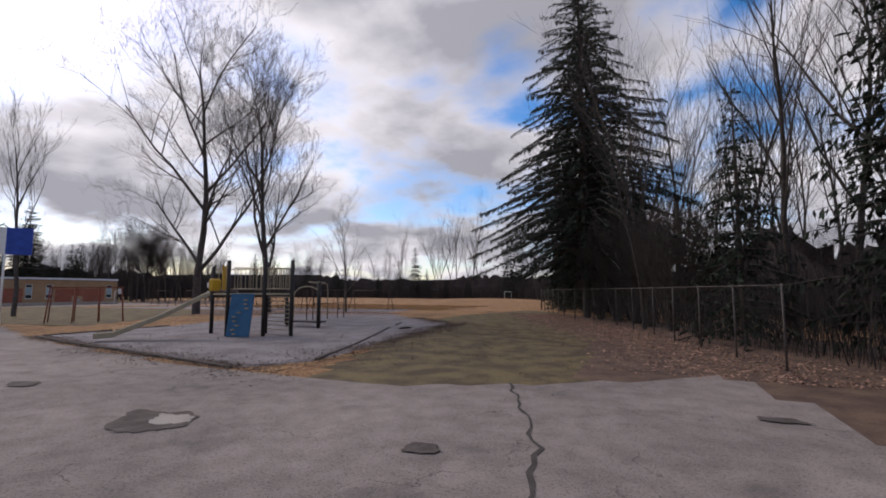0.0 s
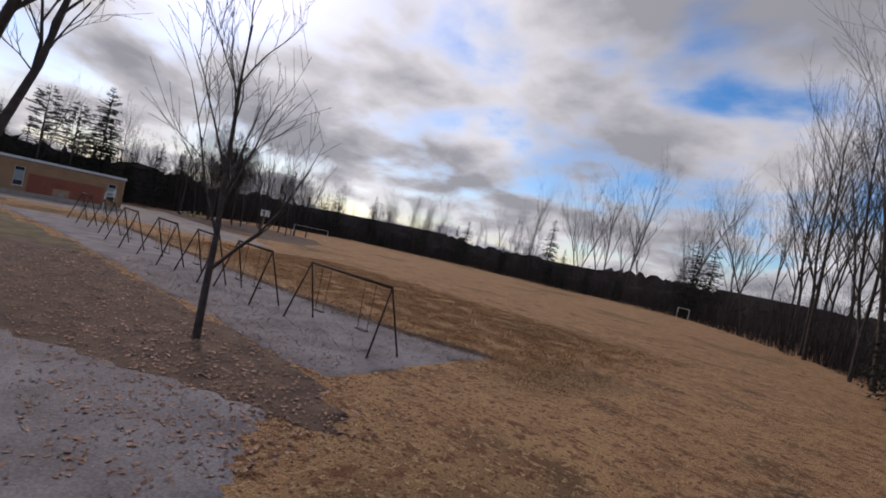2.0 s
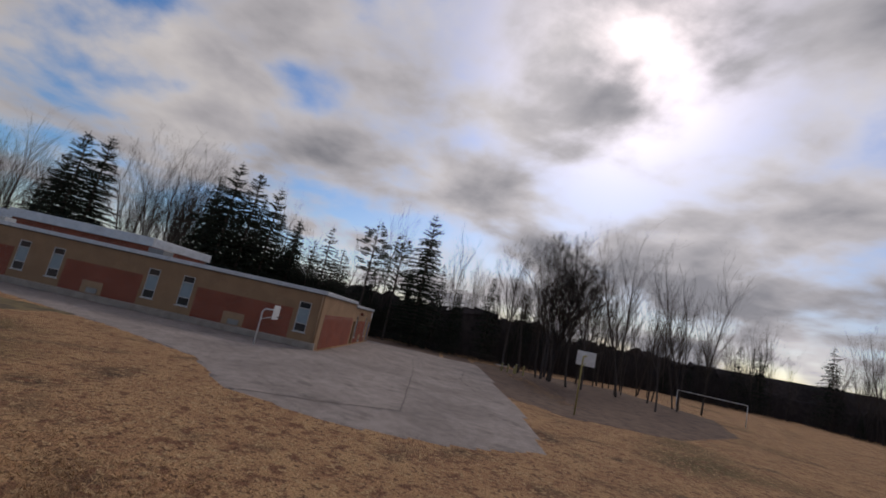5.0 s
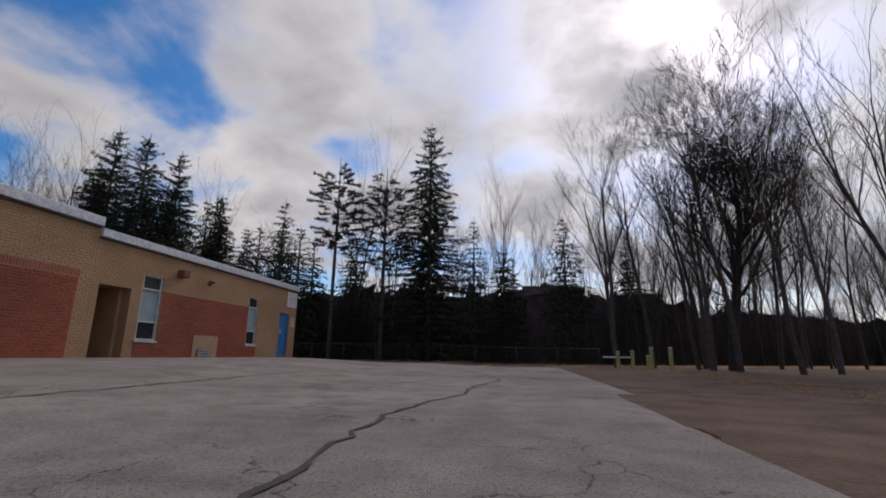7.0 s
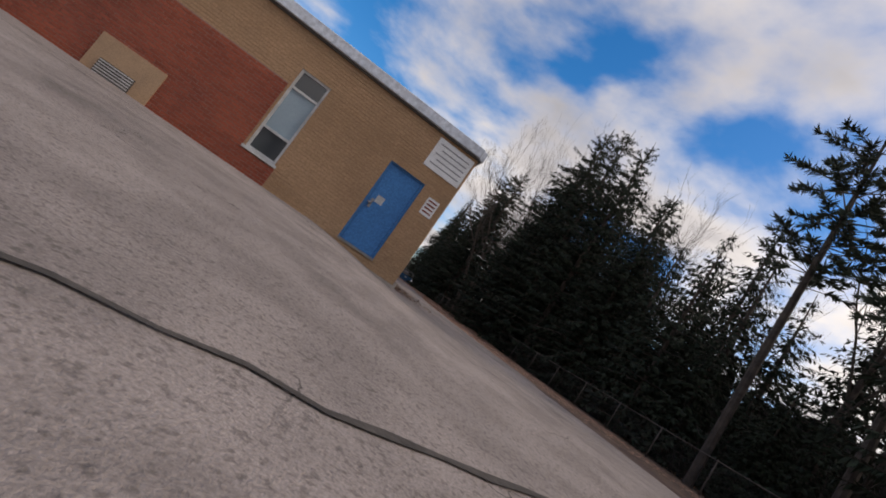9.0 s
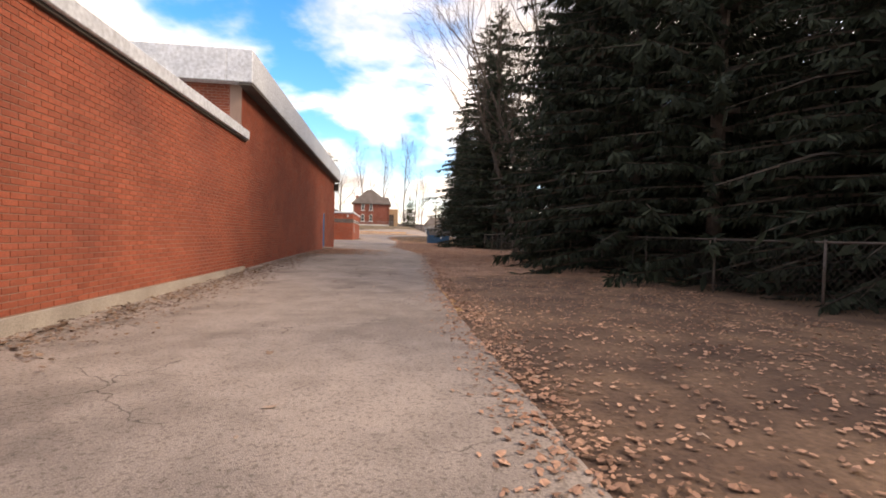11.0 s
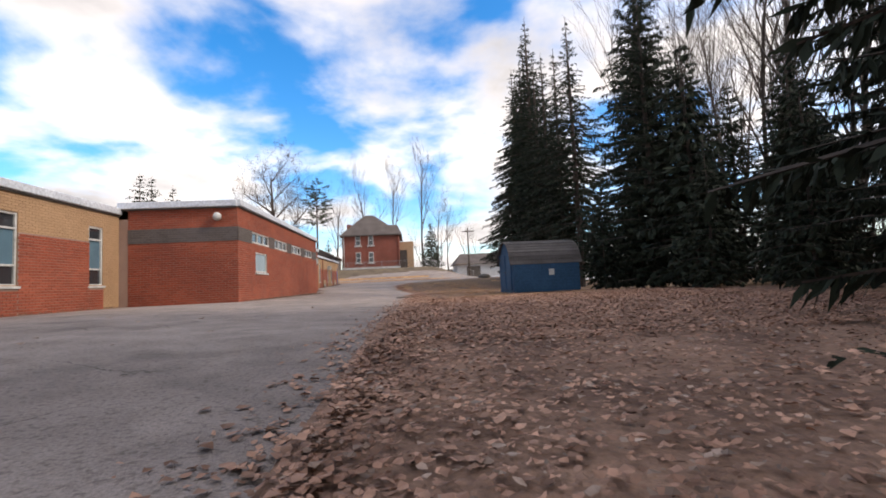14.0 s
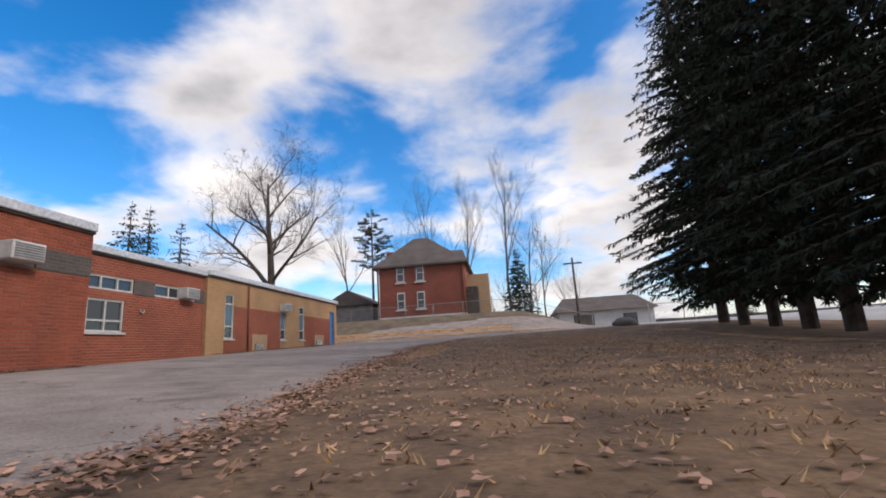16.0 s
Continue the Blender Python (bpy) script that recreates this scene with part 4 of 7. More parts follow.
g.done("roof_vent", M_GALV, school, "rooftop vent box")
g = Geo()
g.box(19, -26, Z2H - 0.1, 20, -27, Z2H + 0.4, 0.03)
g.done("roof_vent", M_FRAME, school)

# ---- trees ----
def bare_mesh(name, h, seed, trunk=0.28, spread=0.5, levels=5, first=0.22, stems=1, up=0.35, material=None, wide=1.0, sides=(7, 5, 4, 3, 3, 3), kids=(7, 5, 4, 4, 3)):
    """A leafless tree: tapered trunk, limbs, branches and twigs as one mesh of tubes."""
    r = random.Random(seed)
    g, tw = Geo(), Geo()

    def limb(p, d, length, rad, lev):
        n = max(2, 6 - lev) if lev < levels - 1 else (1 if levels > 3 else 2)
        pts, rads, dirs = [p.copy()], [rad], [d.copy()]
        q, dd = p.copy(), d.copy()
        for i in range(n):
            dd = (dd + Vector((r.uniform(-1, 1), r.uniform(-1, 1), r.uniform(-0.6, 0.9) + up * 0.3)) * (0.10 + 0.05 * lev)).normalized()
            q = q + dd * length / n
            pts.append(q.copy())
            rads.append(max(0.006, rad * (1 - (i + 1) / n * (0.72 if lev else 0.8))))
            dirs.append(dd.copy())
        (tw if lev else g).tube(pts, rads, sides[min(lev, 5)], cap=False)
        if lev >= levels - 1:
            return
        k = kids[min(lev, 4)] + (r.random() < 0.5)
        lo = first if lev == 0 else 0.18
        for j in range(k):
            s = lo + (1 - lo) * (j + r.uniform(0.2, 0.9)) / k
            s = min(s, 0.98)
            i = min(n - 1, int(s * n))
            b = pts[i].lerp(pts[i + 1], s * n - i)
            ang = r.uniform(0, 2 * math.pi) if lev else j * 2.4 + r.uniform(-0.5, 0.5)
            a = dirs[i].orthogonal().normalized()
            c = dirs[i].cross(a)
            sp = spread * r.uniform(0.7, 1.3)
            nd = (dirs[i] * math.cos(sp) + (a * math.cos(ang) + c * math.sin(ang)) * math.sin(sp) * wide + Vector((0, 0, up * 0.4))).normalized()
            ln = length * r.uniform(0.38, 0.62) * (1.0 - 0.35 * s if lev == 0 else 1.0)
            rr = rads[i] * r.uniform(0.42, 0.62)
            limb(b, nd, ln, max(0.007, rr), lev + 1)
    for k in range(stems):
        a = 2 * math.pi * k / max(1, stems) + 0.7
        lean = 0.0 if stems == 1 else 0.22
        limb(Vector((0.12 * math.cos(a) * (stems > 1), 0.12 * math.sin(a) * (stems > 1), -0.15)), Vector((lean * math.cos(a), lean * math.sin(a), 1)).normalized(), h * 0.92, trunk, 0)
    out = []
    for nm, q in (("_trunk", g), ("_crown", tw)):
        me = bpy.data.meshes.new(name + nm)
        me.from_pydata(q.v, [], q.f)
        me.materials.append(material or M_BARK)
        for p in me.polygons:
            p.use_smooth = True
        out.append(me)
    return out


def conifer_meshes(name, h, rad, seed, bare=0.05, droop=0.35, whorls=32, per=7, sprays=10, spray=0.42, pine=False, hang=0.5, skirt=0.0, thin=1.0, pw=0.82, vary=(0.68, 1.12)):
    """Trunk mesh and crown mesh of a spruce or pine: whorls of drooping boughs set with hundreds of small needle sprays."""
    r = random.Random(seed)
    t = Geo()
    t.tube([(0, 0, -0.2), (0.02, 0, h * 0.35), (0, 0.03, h * 0.7), (0, 0, h)], [h * 0.0105, h * 0.009, h * 0.006, 0.015], 8, cap=False)
    v, f = [], []

    def leaf(c, d, n, ln, w):
        k = len(v)
        s = d.cross(n).normalized() * w
        v.extend([c - d * ln * 0.1, c + d * ln * 0.45 + s, c + d * ln, c + d * ln * 0.45 - s])
        f.append((k, k + 1, k + 2, k + 3))
    for wv in range(whorls):
        s = (wv + r.uniform(-0.3, 0.3)) / whorls
        s = max(0.0, min(1.0, s))
        z = h * (bare + (0.985 - bare) * s)
        if pine:
            prof = max(0.12, math.sin(math.pi * min(1, 0.25 + 0.75 * s)) ** 0.7) * (0.75 + 0.5 * r.random())
        else:
            prof = (1 - s) ** pw * (0.92 if s > 0.08 else 0.75) + 0.03
            if s < skirt:
                prof *= 0.5 + 0.5 * s / skirt
        for b in range(per if s < 0.8 else max(4, per - 2)):
            if pine and r.random() < 0.35:
                continue
            a = 2 * math.pi * (b + r.uniform(-0.35, 0.35)) / per + wv * 1.3
            L = rad * prof * r.uniform(*vary)
            if L < 0.12:
                L = 0.12
            out = Vector((math.cos(a), math.sin(a), 0))
            rise = (0.55 if s > 0.8 else 0.12) if not pine else 0.25
            pts = []
            for i in range(5):
                u = i / 4
                pts.append(Vector((0, 0, z)) + out * L * u + Vector((0, 0, L * (rise * u - droop * u * u + (0.12 * u ** 4 if not pine else 0)))))
            t.tube(pts[::2], [max(0.008, 0.018 * L * (1 - 0.8 * i / 2) * 0.9) for i in range(3)], 3, cap=False)
            ns = max(4, int(sprays * L / rad * 3.2))
            for i in range(ns):
                u = (0.12 if not pine else 0.45) + (0.88 if not pine else 0.58) * (i + r.random()) / ns
                u = min(u, 1.0)
                k = min(3, int(u * 4))
                c = pts[k].lerp(pts[k + 1], u * 4 - k)
                side = Vector((-out.y, out.x, 0)) * r.choice((-1, 1))
                d = (out * r.uniform(0.1, 0.9) + side * r.uniform(0.1, 1.0) + Vector((0, 0, r.uniform(-hang - 0.5, 0.15) if not pine else r.uniform(-0.2, 0.7)))).normalized()
                n = Vector((r.uniform(-1, 1), r.uniform(-1, 1), r.uniform(-1, 1))).normalized()
                ln = spray * r.uniform(0.6, 1.35) * (0.55 + 0.45 * min(1, L / rad * 2))
                leaf(c, d, n, ln, ln * r.uniform(0.11, 0.2) * thin)
                if r.random() < 0.6:
                    leaf(c, (d + Vector((0, 0, -hang))).normalized(), out, ln * 0.9, ln * 0.14 * thin)
    tm = bpy.data.meshes.new(name + "_trunk")
    tm.from_pydata(t.v, [], t.f)
    tm.materials.append(M_BARKD)
    cm = bpy.data.meshes.new(name + "_crown")
    cm.from_pydata(v, [], f)
    cm.materials.append(M_NEEDLEP if pine else M_NEEDLE)
    return tm, cm


def plant_conifer(name, meshes, x, y, s=1.0, rz=0.0, label="", group="", sink=0.0, sz=None):
    e = thing(name, label, "tree", (x, y, gz(x, y) - sink), group, rz=rz)
    e.scale = (s, s, sz or s)
    for nm, me in zip(("trunk", "crown"), meshes):
        o = new(nm, me)
        o.parent = e
    return e


def plant_bare(name, meshes, x, y, s=1.0, rz=0.0, label="", group="", sz=None, tilt=(0, 0)):
    e = thing(name, label, "tree", (x, y, gz(x, y)), group, rz=rz)
    e.scale = (s, s, sz or s)
    e.rotation_euler = (radians(tilt[0]), radians(tilt[1]), radians(rz))
    for nm, me in zip(("trunk", "crown"), meshes):
        o = new(nm, me)
        o.parent = e
    return e


BARE = [bare_mesh("bare_tree_a", 20, 11, 0.30, 0.55, 5, 0.28),
        bare_mesh("bare_tree_b", 20, 12, 0.24, 0.42, 5, 0.35, up=0.6),
        bare_mesh("bare_tree_c", 20, 13, 0.26, 0.5, 5, 0.4, up=0.5)]
THIN = [bare_mesh("thin_tree_a", 17, 21, 0.14, 0.4, 4, 0.45, up=0.7, sides=(5, 3, 3, 3)), bare_mesh("thin_tree_b", 17, 22, 0.12, 0.35, 4, 0.5, up=0.8, sides=(5, 3, 3, 3)),
        bare_mesh("thin_tree_c", 17, 23, 0.13, 0.5, 4, 0.35, up=0.5, sides=(5, 3, 3, 3))]
WOOD = [bare_mesh("wood_tree_%s" % c, 17 + 1.5 * (k % 3), 24 + k, 0.13 + 0.03 * (k % 3), 0.36 + 0.05 * (k % 3), 4, 0.3, material=M_BARKD, up=0.6 + 0.1 * (k % 2), sides=(5, 3, 3, 3), kids=(11, 5, 3)) for k, c in enumerate("abcdef")]
DENSE = bare_mesh("dense_tree", 17.5, 77, 0.36, 0.62, 6, 0.2, up=0.5, wide=1.1, material=M_BARKK, sides=(9, 6, 4, 3, 3, 3), kids=(16, 9, 6, 5, 4))
SHRUB = [bare_mesh("shrub_%s" % c, 4.6, 90 + k, 0.05, 0.5, 4, 0.1, stems=9, up=0.5, material=M_BARKD, sides=(5, 3, 3, 3), kids=(8, 5, 4)) for k, c in enumerate("ab")]
TALLSPRUCE = [conifer_meshes("tall_spruce_a", 23, 5.0, 34, bare=0.06, whorls=48, per=7, sprays=38, spray=0.3, droop=0.45, hang=0.8, skirt=0.03, thin=0.8, pw=0.98, vary=(0.45, 1.2)), conifer_meshes("tall_spruce_b", 22, 4.7, 35, bare=0.06, whorls=44, per=7, sprays=38, spray=0.3, droop=0.45, hang=0.8, skirt=0.03, thin=0.8, pw=0.98, vary=(0.45, 1.2))]
SPRUCE = [conifer_meshes("spruce_a", 16, 4.3, 31, sprays=7, thin=1.12, hang=0.8, pw=0.72, vary=(0.5, 1.15)), conifer_meshes("spruce_b", 16, 3.7, 32, whorls=30, sprays=7, thin=1.12, hang=0.8, pw=0.72, vary=(0.5, 1.15)), conifer_meshes("spruce_c", 16, 4.8, 33, whorls=30, sprays=7, thin=1.12, droop=0.45, hang=0.8, vary=(0.55, 1.15))]
PINE = [conifer_meshes("pine_a", 15, 2.2, 41, bare=0.5, whorls=17, per=7, droop=0.1, pine=True, spray=0.3, sprays=26, thin=0.6), conifer_meshes("pine_b", 15, 2.6, 42, bare=0.45, whorls=17, per=7, droop=0.1, pine=True, spray=0.3, sprays=26, thin=0.6)]
NEARSPRUCE = [conifer_meshes("near_spruce_a", 17, 4.3, 36, bare=0.03, whorls=42, per=8, sprays=36, spray=0.27, droop=0.35, hang=1.0, thin=0.85, pw=0.62, vary=(0.5, 1.15)), conifer_meshes("near_spruce_b", 17, 3.8, 37, bare=0.03, whorls=40, per=8, sprays=36, spray=0.27, droop=0.3, hang=1.0, thin=0.85, pw=0.62, vary=(0.5, 1.15))]
YOUNG = [conifer_meshes("young_spruce_a", 8, 2.3, 51, whorls=24, spray=0.34), conifer_meshes("young_spruce_b", 8, 1.9, 52, whorls=24, spray=0.34)]
BIGSPRUCE = conifer_meshes("big_spruce", 28, 9.6, 61, pw=0.75, vary=(0.42, 1.2), bare=0.12, whorls=50, per=11, sprays=60, spray=0.34, droop=0.5, hang=1.7, skirt=0.1, thin=0.75)
BIGTREE = [bare_mesh("big_tree_a", 24, 71, 0.34, 0.72, 6, 0.12, up=0.6, wide=1.15, kids=(12, 6, 5, 4, 3), sides=(9, 6, 4, 3, 3, 3)),
           bare_mesh("big_tree_b", 21, 72, 0.30, 0.6, 6, 0.13, up=0.7, wide=1.1, kids=(12, 6, 5, 4, 3), sides=(9, 6, 4, 3, 3, 3))]
SMALLTREE = bare_mesh("small_tree", 10.0, 73, 0.115, 0.5, 4, 0.2, up=0.3, kids=(11, 5, 4), sides=(7, 4, 3, 3))
LEANER = [bare_mesh("leaning_tree", 20, 14, 0.24, 0.5, 5, 0.3, up=0.4, material=M_BARKD), bare_mesh("edge_tree", 19, 15, 0.2, 0.45, 5, 0.3, up=0.5, material=M_BARKD)]
BROAD = bare_mesh("broad_tree", 17, 74, 0.5, 0.8, 6, 0.2, up=0.3, wide=1.2, kids=(9, 6, 5, 4, 3), sides=(9, 6, 4, 3, 3, 3), material=M_BARKD)

# ---- planting ----
EDGE = [(113.79, -61.42), (107.76, -41.14), (101.81, -24.94), (96.82, -12.8), (93.11, -0.64), (88.14, 24.76), (80.59, 50.1), (67.43, 72.28), (44.03, 87.14), (-4, 95), (-48, 88), (-52, 60), (-32, 38), (-17, 22), (-14, 8), (-13.5, -8), (-12.5, -20), (-11.2, -35), (-12.8, -49.5), (-16.5, -60), (-23, -76), (-30, -92)]


def along(s, out):
    """The plan point at the share s of the wood's edge, out metres into the wood, with the share of each stretch by length."""
    lens = [math.hypot(b[0] - a[0], b[1] - a[1]) for a, b in zip(EDGE, EDGE[1:])]
    d = s * sum(lens)
    for (a, b), l in zip(zip(EDGE, EDGE[1:]), lens):
        if d <= l or b == EDGE[-1]:
            u = min(1.0, d / l)
            nx, ny = (b[1] - a[1]) / l, -(b[0] - a[0]) / l
            return a[0] + (b[0] - a[0]) * u + nx * out, a[1] + (b[1] - a[1]) * u + ny * out
        d -= l


def y0(s):
    return s < 0.24


def brush_band():
    """Understorey of the woods: tens of thousands of thin stems and twigs."""
    r = random.Random(8)
    v, f = [], []
    for i in range(34000):
        s = r.random() if r.random() < 0.6 else r.choice((0.04 + 0.2 * r.random(), 0.6 + 0.24 * r.random()))
        out = (2.6 if y0(s) else 1.0) + 13 * r.random() ** 1.3
        x, y = along(s, out)
        far = y > 40 or x < -30
        h = (1.2 + 6.5 * r.random() ** 1.6) * (1.15 if far else 0.75)
        z = gz(x, y) - 0.1
        a, lean = r.uniform(0, 6.28), r.uniform(0.02, 0.35)
        w = r.uniform(0.006, 0.018) * (2.6 if far else 1.0)
        dx, dy = math.cos(a) * lean * h, math.sin(a) * lean * h
        b = r.uniform(0, 3.14)
        wx, wy = math.cos(b) * w, math.sin(b) * w
        k = len(v)
        v += [(x - wx, y - wy, z), (x + wx, y + wy, z), (x + dx, y + dy, z + h)]
        f.append((k, k + 1, k + 2))
        for t in range(3):
            u = r.uniform(0.25, 0.85)
            a2 = r.uniform(0, 6.28)
            l2 = h * r.uniform(0.2, 0.45)
            px, py, pz = x + dx * u, y + dy * u, z + h * u
            k = len(v)
            v += [(px, py, pz), (px + wx * 0.7, py + wy * 0.7, pz + w), (px + math.cos(a2) * l2 * 0.7, py + math.sin(a2) * l2 * 0.7, pz + l2 * 0.7)]
            f.append((k, k + 1, k + 2))
    tagged(obj("underbrush", v, f, M_BRUSH), "dense leafless brown underbrush along the wood's edge", "brush", "", "stuff")


M_BRUSH = mat("brush_stems", (0.058, 0.046, 0.042), (0.034, 0.028, 0.026), rough=1.0, scale=0.5, fine=3, bump=0.0, islands=0.4)


def far_wood(name, off, low, high, seed, step=0.004, s0=0.0, s1=1.0):
    """A distant mass of bare woods behind the first trees, with an uneven top."""
    r = random.Random(seed)
    v, f = [], []
    n = int((s1 - s0) / step)
    for i in range(n + 1):
        x, y = along(s0 + i * step, off)
        h = low + (high - low) * (0.5 + 0.5 * noise.noise((i * 0.05, seed, 0.0))) + r.uniform(-0.9, 1.1)
        if s1 - s0 < 0.9:
            h *= 0.3 + 0.7 * min(1.0, 5 * i / n, 5 * (1 - i / n))
        z = gz(x, y)
        v += [(x, y, z - 1), (x, y, z + h * 0.85), (x + r.uniform(-1, 1), y + r.uniform(-1, 1), z + h)]
        if i:
            k = 3 * i
            f += [(k - 3, k, k + 1, k - 2), (k - 2, k + 1, k + 2, k - 1)]
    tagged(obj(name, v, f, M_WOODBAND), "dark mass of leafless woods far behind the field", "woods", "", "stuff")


brush_band()
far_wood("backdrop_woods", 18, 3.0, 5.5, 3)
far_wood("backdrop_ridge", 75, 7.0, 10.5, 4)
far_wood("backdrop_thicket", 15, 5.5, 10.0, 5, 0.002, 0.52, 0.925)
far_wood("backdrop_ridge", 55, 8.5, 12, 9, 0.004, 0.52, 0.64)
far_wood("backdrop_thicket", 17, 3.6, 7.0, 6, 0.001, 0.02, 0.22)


def far_hills():
    v, f = [], []
    n = 180
    for i in range(n + 1):
        a = 2 * math.pi * i / n
        h = 11 + 5 * noise.noise((math.cos(a) * 3, math.sin(a) * 3, 7.0)) + 0.8 * noise.noise((i * 0.9, 1.0, 2.0))
        v += [(30 + 420 * math.cos(a), -20 + 420 * math.sin(a), -2), (30 + 440 * math.cos(a), -20 + 440 * math.sin(a), h)]
        if i:
            f.append((2 * i - 2, 2 * i, 2 * i + 1, 2 * i - 1))
    tagged(obj("backdrop_hills", v, f, M_WOODBAND), "low wooded hills on the horizon", "hills", "", "structure")


far_hills()

plant_conifer("spruce_tree", BIGSPRUCE, 97.0, -9.2, 1.0, 20, "tall dark spruce with drooping boughs beside the fence", sink=0.1)
plant_bare("bare_tree", BIGTREE[0], 65.59, -17.47, 1.0, 10, "large leafless tree with many upright limbs behind the playground")
plant_bare("bare_tree", BIGTREE[1], 70.2, -13.8, 1.0, 80, "large leafless tree beside the play area")
plant_bare("bare_tree", SMALLTREE, 75.7, -9.8, 0.9, 0, "young leafless tree between the gravel areas")
for (x, y, s, k) in ((-6.5, 22, .62, 0), (-10, 17.5, .66, 2), (-2.5, 26, .6, 1), (-13, 24, .7, 0), (6, 31, .45, 1)):
    plant_bare("bare_tree", BARE[k], x, y, s, 55 * k + 9, "leafless tree at the north wood's edge", "bare trees beyond the yard")
plant_bare("bare_tree", BARE[1], 56, -26, 0.75, 0, "leafless tree on the grass before the school")
plant_bare("bare_tree", BARE[2], 62, -38, 0.6, 60, "leafless tree at the edge of the parking lot")
rt = random.Random(5)
for (x, y, s, k) in ((-13.6, -4, 1.16, 0), (-13.6, 0.3, 1.08, 1)):
    plant_conifer("pine_tree", PINE[k], x, y, s, k * 70, "slender pine with a bare lower trunk", "pines in the west wood")
WEST = ((-13.4, 4.2, 1.18, 1), (-14.2, -9.4, .74, 0), (-14.8, -13, .72, 1), (-15.5, -16.5, .85, 2), (-13, -28.4, 1.1, 2), (-19, -12, 1.0, 1),
        (-20, -5, .75, 0), (-18, -20, 1.0, 2), (-17, -26, 1.15, 0), (-17, 10, .6, 1), (-21, 2, .7, 2), (-16, -22.5, 1.1, 0), (-14.1, -29.4, 1.2, 1), (-14.6, -16, .95, 2))
for (x, y, s, k) in ((-17, -9, 1.05, 2), (-18.2, -14, 1.1, 0), (-17.5, -3.5, .9, 1), (-19, -19, 1.2, 2), (-20, -9, 1.0, 1)):
    plant_conifer("spruce_tree", SPRUCE[k], x, y, s, 77 * k + y, "broad dark spruce inside the west wood", "spruces within the west wood", sz=s * 0.74)
for i, (x, y, s, k) in enumerate(WEST):
    plant_conifer("spruce_tree", (NEARSPRUCE[1] if y > 0 else SPRUCE[k]), x, y, s, rt.uniform(0, 360), "dark spruce at the wood's edge", "spruces along the west fence")
for (x, y, s, k) in ((-14.2, -15.8, 0.95, 0), (-12.8, -19.4, 1.2, 1), (-12.3, -22.6, 1.3, 0), (-12.0, -25.8, 1.35, 1), (-13.0, -28.2, 1.05, 0), (-13.1, -46.8, 1.5, 1), (-12.9, -50.2, 1.45, 0), (-14.2, -53.2, 1.15, 1)):
    plant_conifer("spruce_tree", NEARSPRUCE[k], x, y, s, 40 * k, "very tall dense spruce behind the fence", "spruces along the west fence", sink=0.6, sz=min(s * 0.95, 1.28))
for i in range(26):
    x, y = (-15.2 - 1.2 * rt.random() + 0.07 * (i - 9), -2 - (i - 9) * 1.75) if i > 8 else (-15 - 5 * rt.random(), 8 - i * 4 + rt.uniform(-1, 1))
    plant_conifer("young_spruce", YOUNG[i % 2], x, y, rt.uniform(0.6, 1.0), rt.uniform(0, 360), "small dense spruce under the taller trees", "young spruces in the west wood")
for (x, y, s, k) in ((-15.2, -66.8, 0.72, 1), (-16.6, -69.6, 0.9, 0), (-14.3, -56, 0.62, 1), (-18.5, -63.5, 0.5, 0), (-20.5, -69, 0.55, 1)):
    plant_conifer("spruce_tree", NEARSPRUCE[k], x, y, s, rt.uniform(0, 360), "tall dark spruce behind the shed", "spruces round the shed")
for i, (x, y) in enumerate(((-18.6, -101.8), (-18.3, -99.2), (-18.2, -96.6), (-17.9, -94.0), (-17.6, -91.5), (-17.4, -89.0), (-17.4, -86.6), (-17.7, -84.3), (-18.0, -82.0))):
    plant_conifer("spruce_tree", TALLSPRUCE[i % 2], x, y, rt.uniform(1.02, 1.16) if i < 5 else rt.uniform(0.85, 0.98), rt.uniform(0, 360), "tall dark spruce with a bare lower trunk on the lawn", "row of spruces by the street")
for (x, y, s, k) in ((96.93, -3.62, .8, 1), (94.6, 4.49, .75, 2), (98, 1.49, .9, 0), (104.64, -24.89, .62, 2), (111.24, -33.43, 1.15, 1), (108.21, -27.88, .8, 0)):
    plant_conifer("spruce_tree", SPRUCE[k], x, y, s, rt.uniform(0, 360), "dark spruce inside the east wood", "spruces in the east wood")
for (x, y, s, k) in ((93.73, -0.11, .62, 0), (93.57, 4.47, .66, 1), (92.17, 10.05, .7, 2), (91.48, 16.15, .7, 0), (95.19, 1.95, .8, 2), (90.42, 21.74, .7, 1)):
    plant_conifer("spruce_tree", SPRUCE[k], x, y, s, 61 * k + 9 * y, "dense dark spruce behind the dark fence", "spruces behind the east fence")
for i in range(58):
    x, y = along(0.02 + 0.22 * (i + rt.random()) / 58, 2.5 + 18 * rt.random() ** 1.2)
    plant_bare("bare_tree", rt.choice(WOOD), x, y, rt.uniform(0.7, 1.15), rt.uniform(0, 360), "leafless tree in the east wood", "bare trees of the east wood", tilt=(rt.uniform(-6, 6), rt.uniform(-6, 6)))
for i in range(18):
    x, y = along(0.66 + 0.17 * (i + rt.random()) / 18, 4 + 14 * rt.random())
    if -43 < y < -31:
        continue
    plant_conifer("spruce_tree", (SPRUCE + YOUNG)[i % 5], x, y, rt.uniform(0.4, 1.05), rt.uniform(0, 360), "dark spruce within the west wood", "spruces within the west wood")
for i in range(70):
    x, y = along(0.55 + 0.25 * (i + rt.random()) / 70, 3 + 16 * rt.random())
    plant_bare("bare_tree", rt.choice(WOOD), x, y, rt.uniform(0.55, 0.85), rt.uniform(0, 360), "leafless tree in the west wood", "bare trees of the west wood")
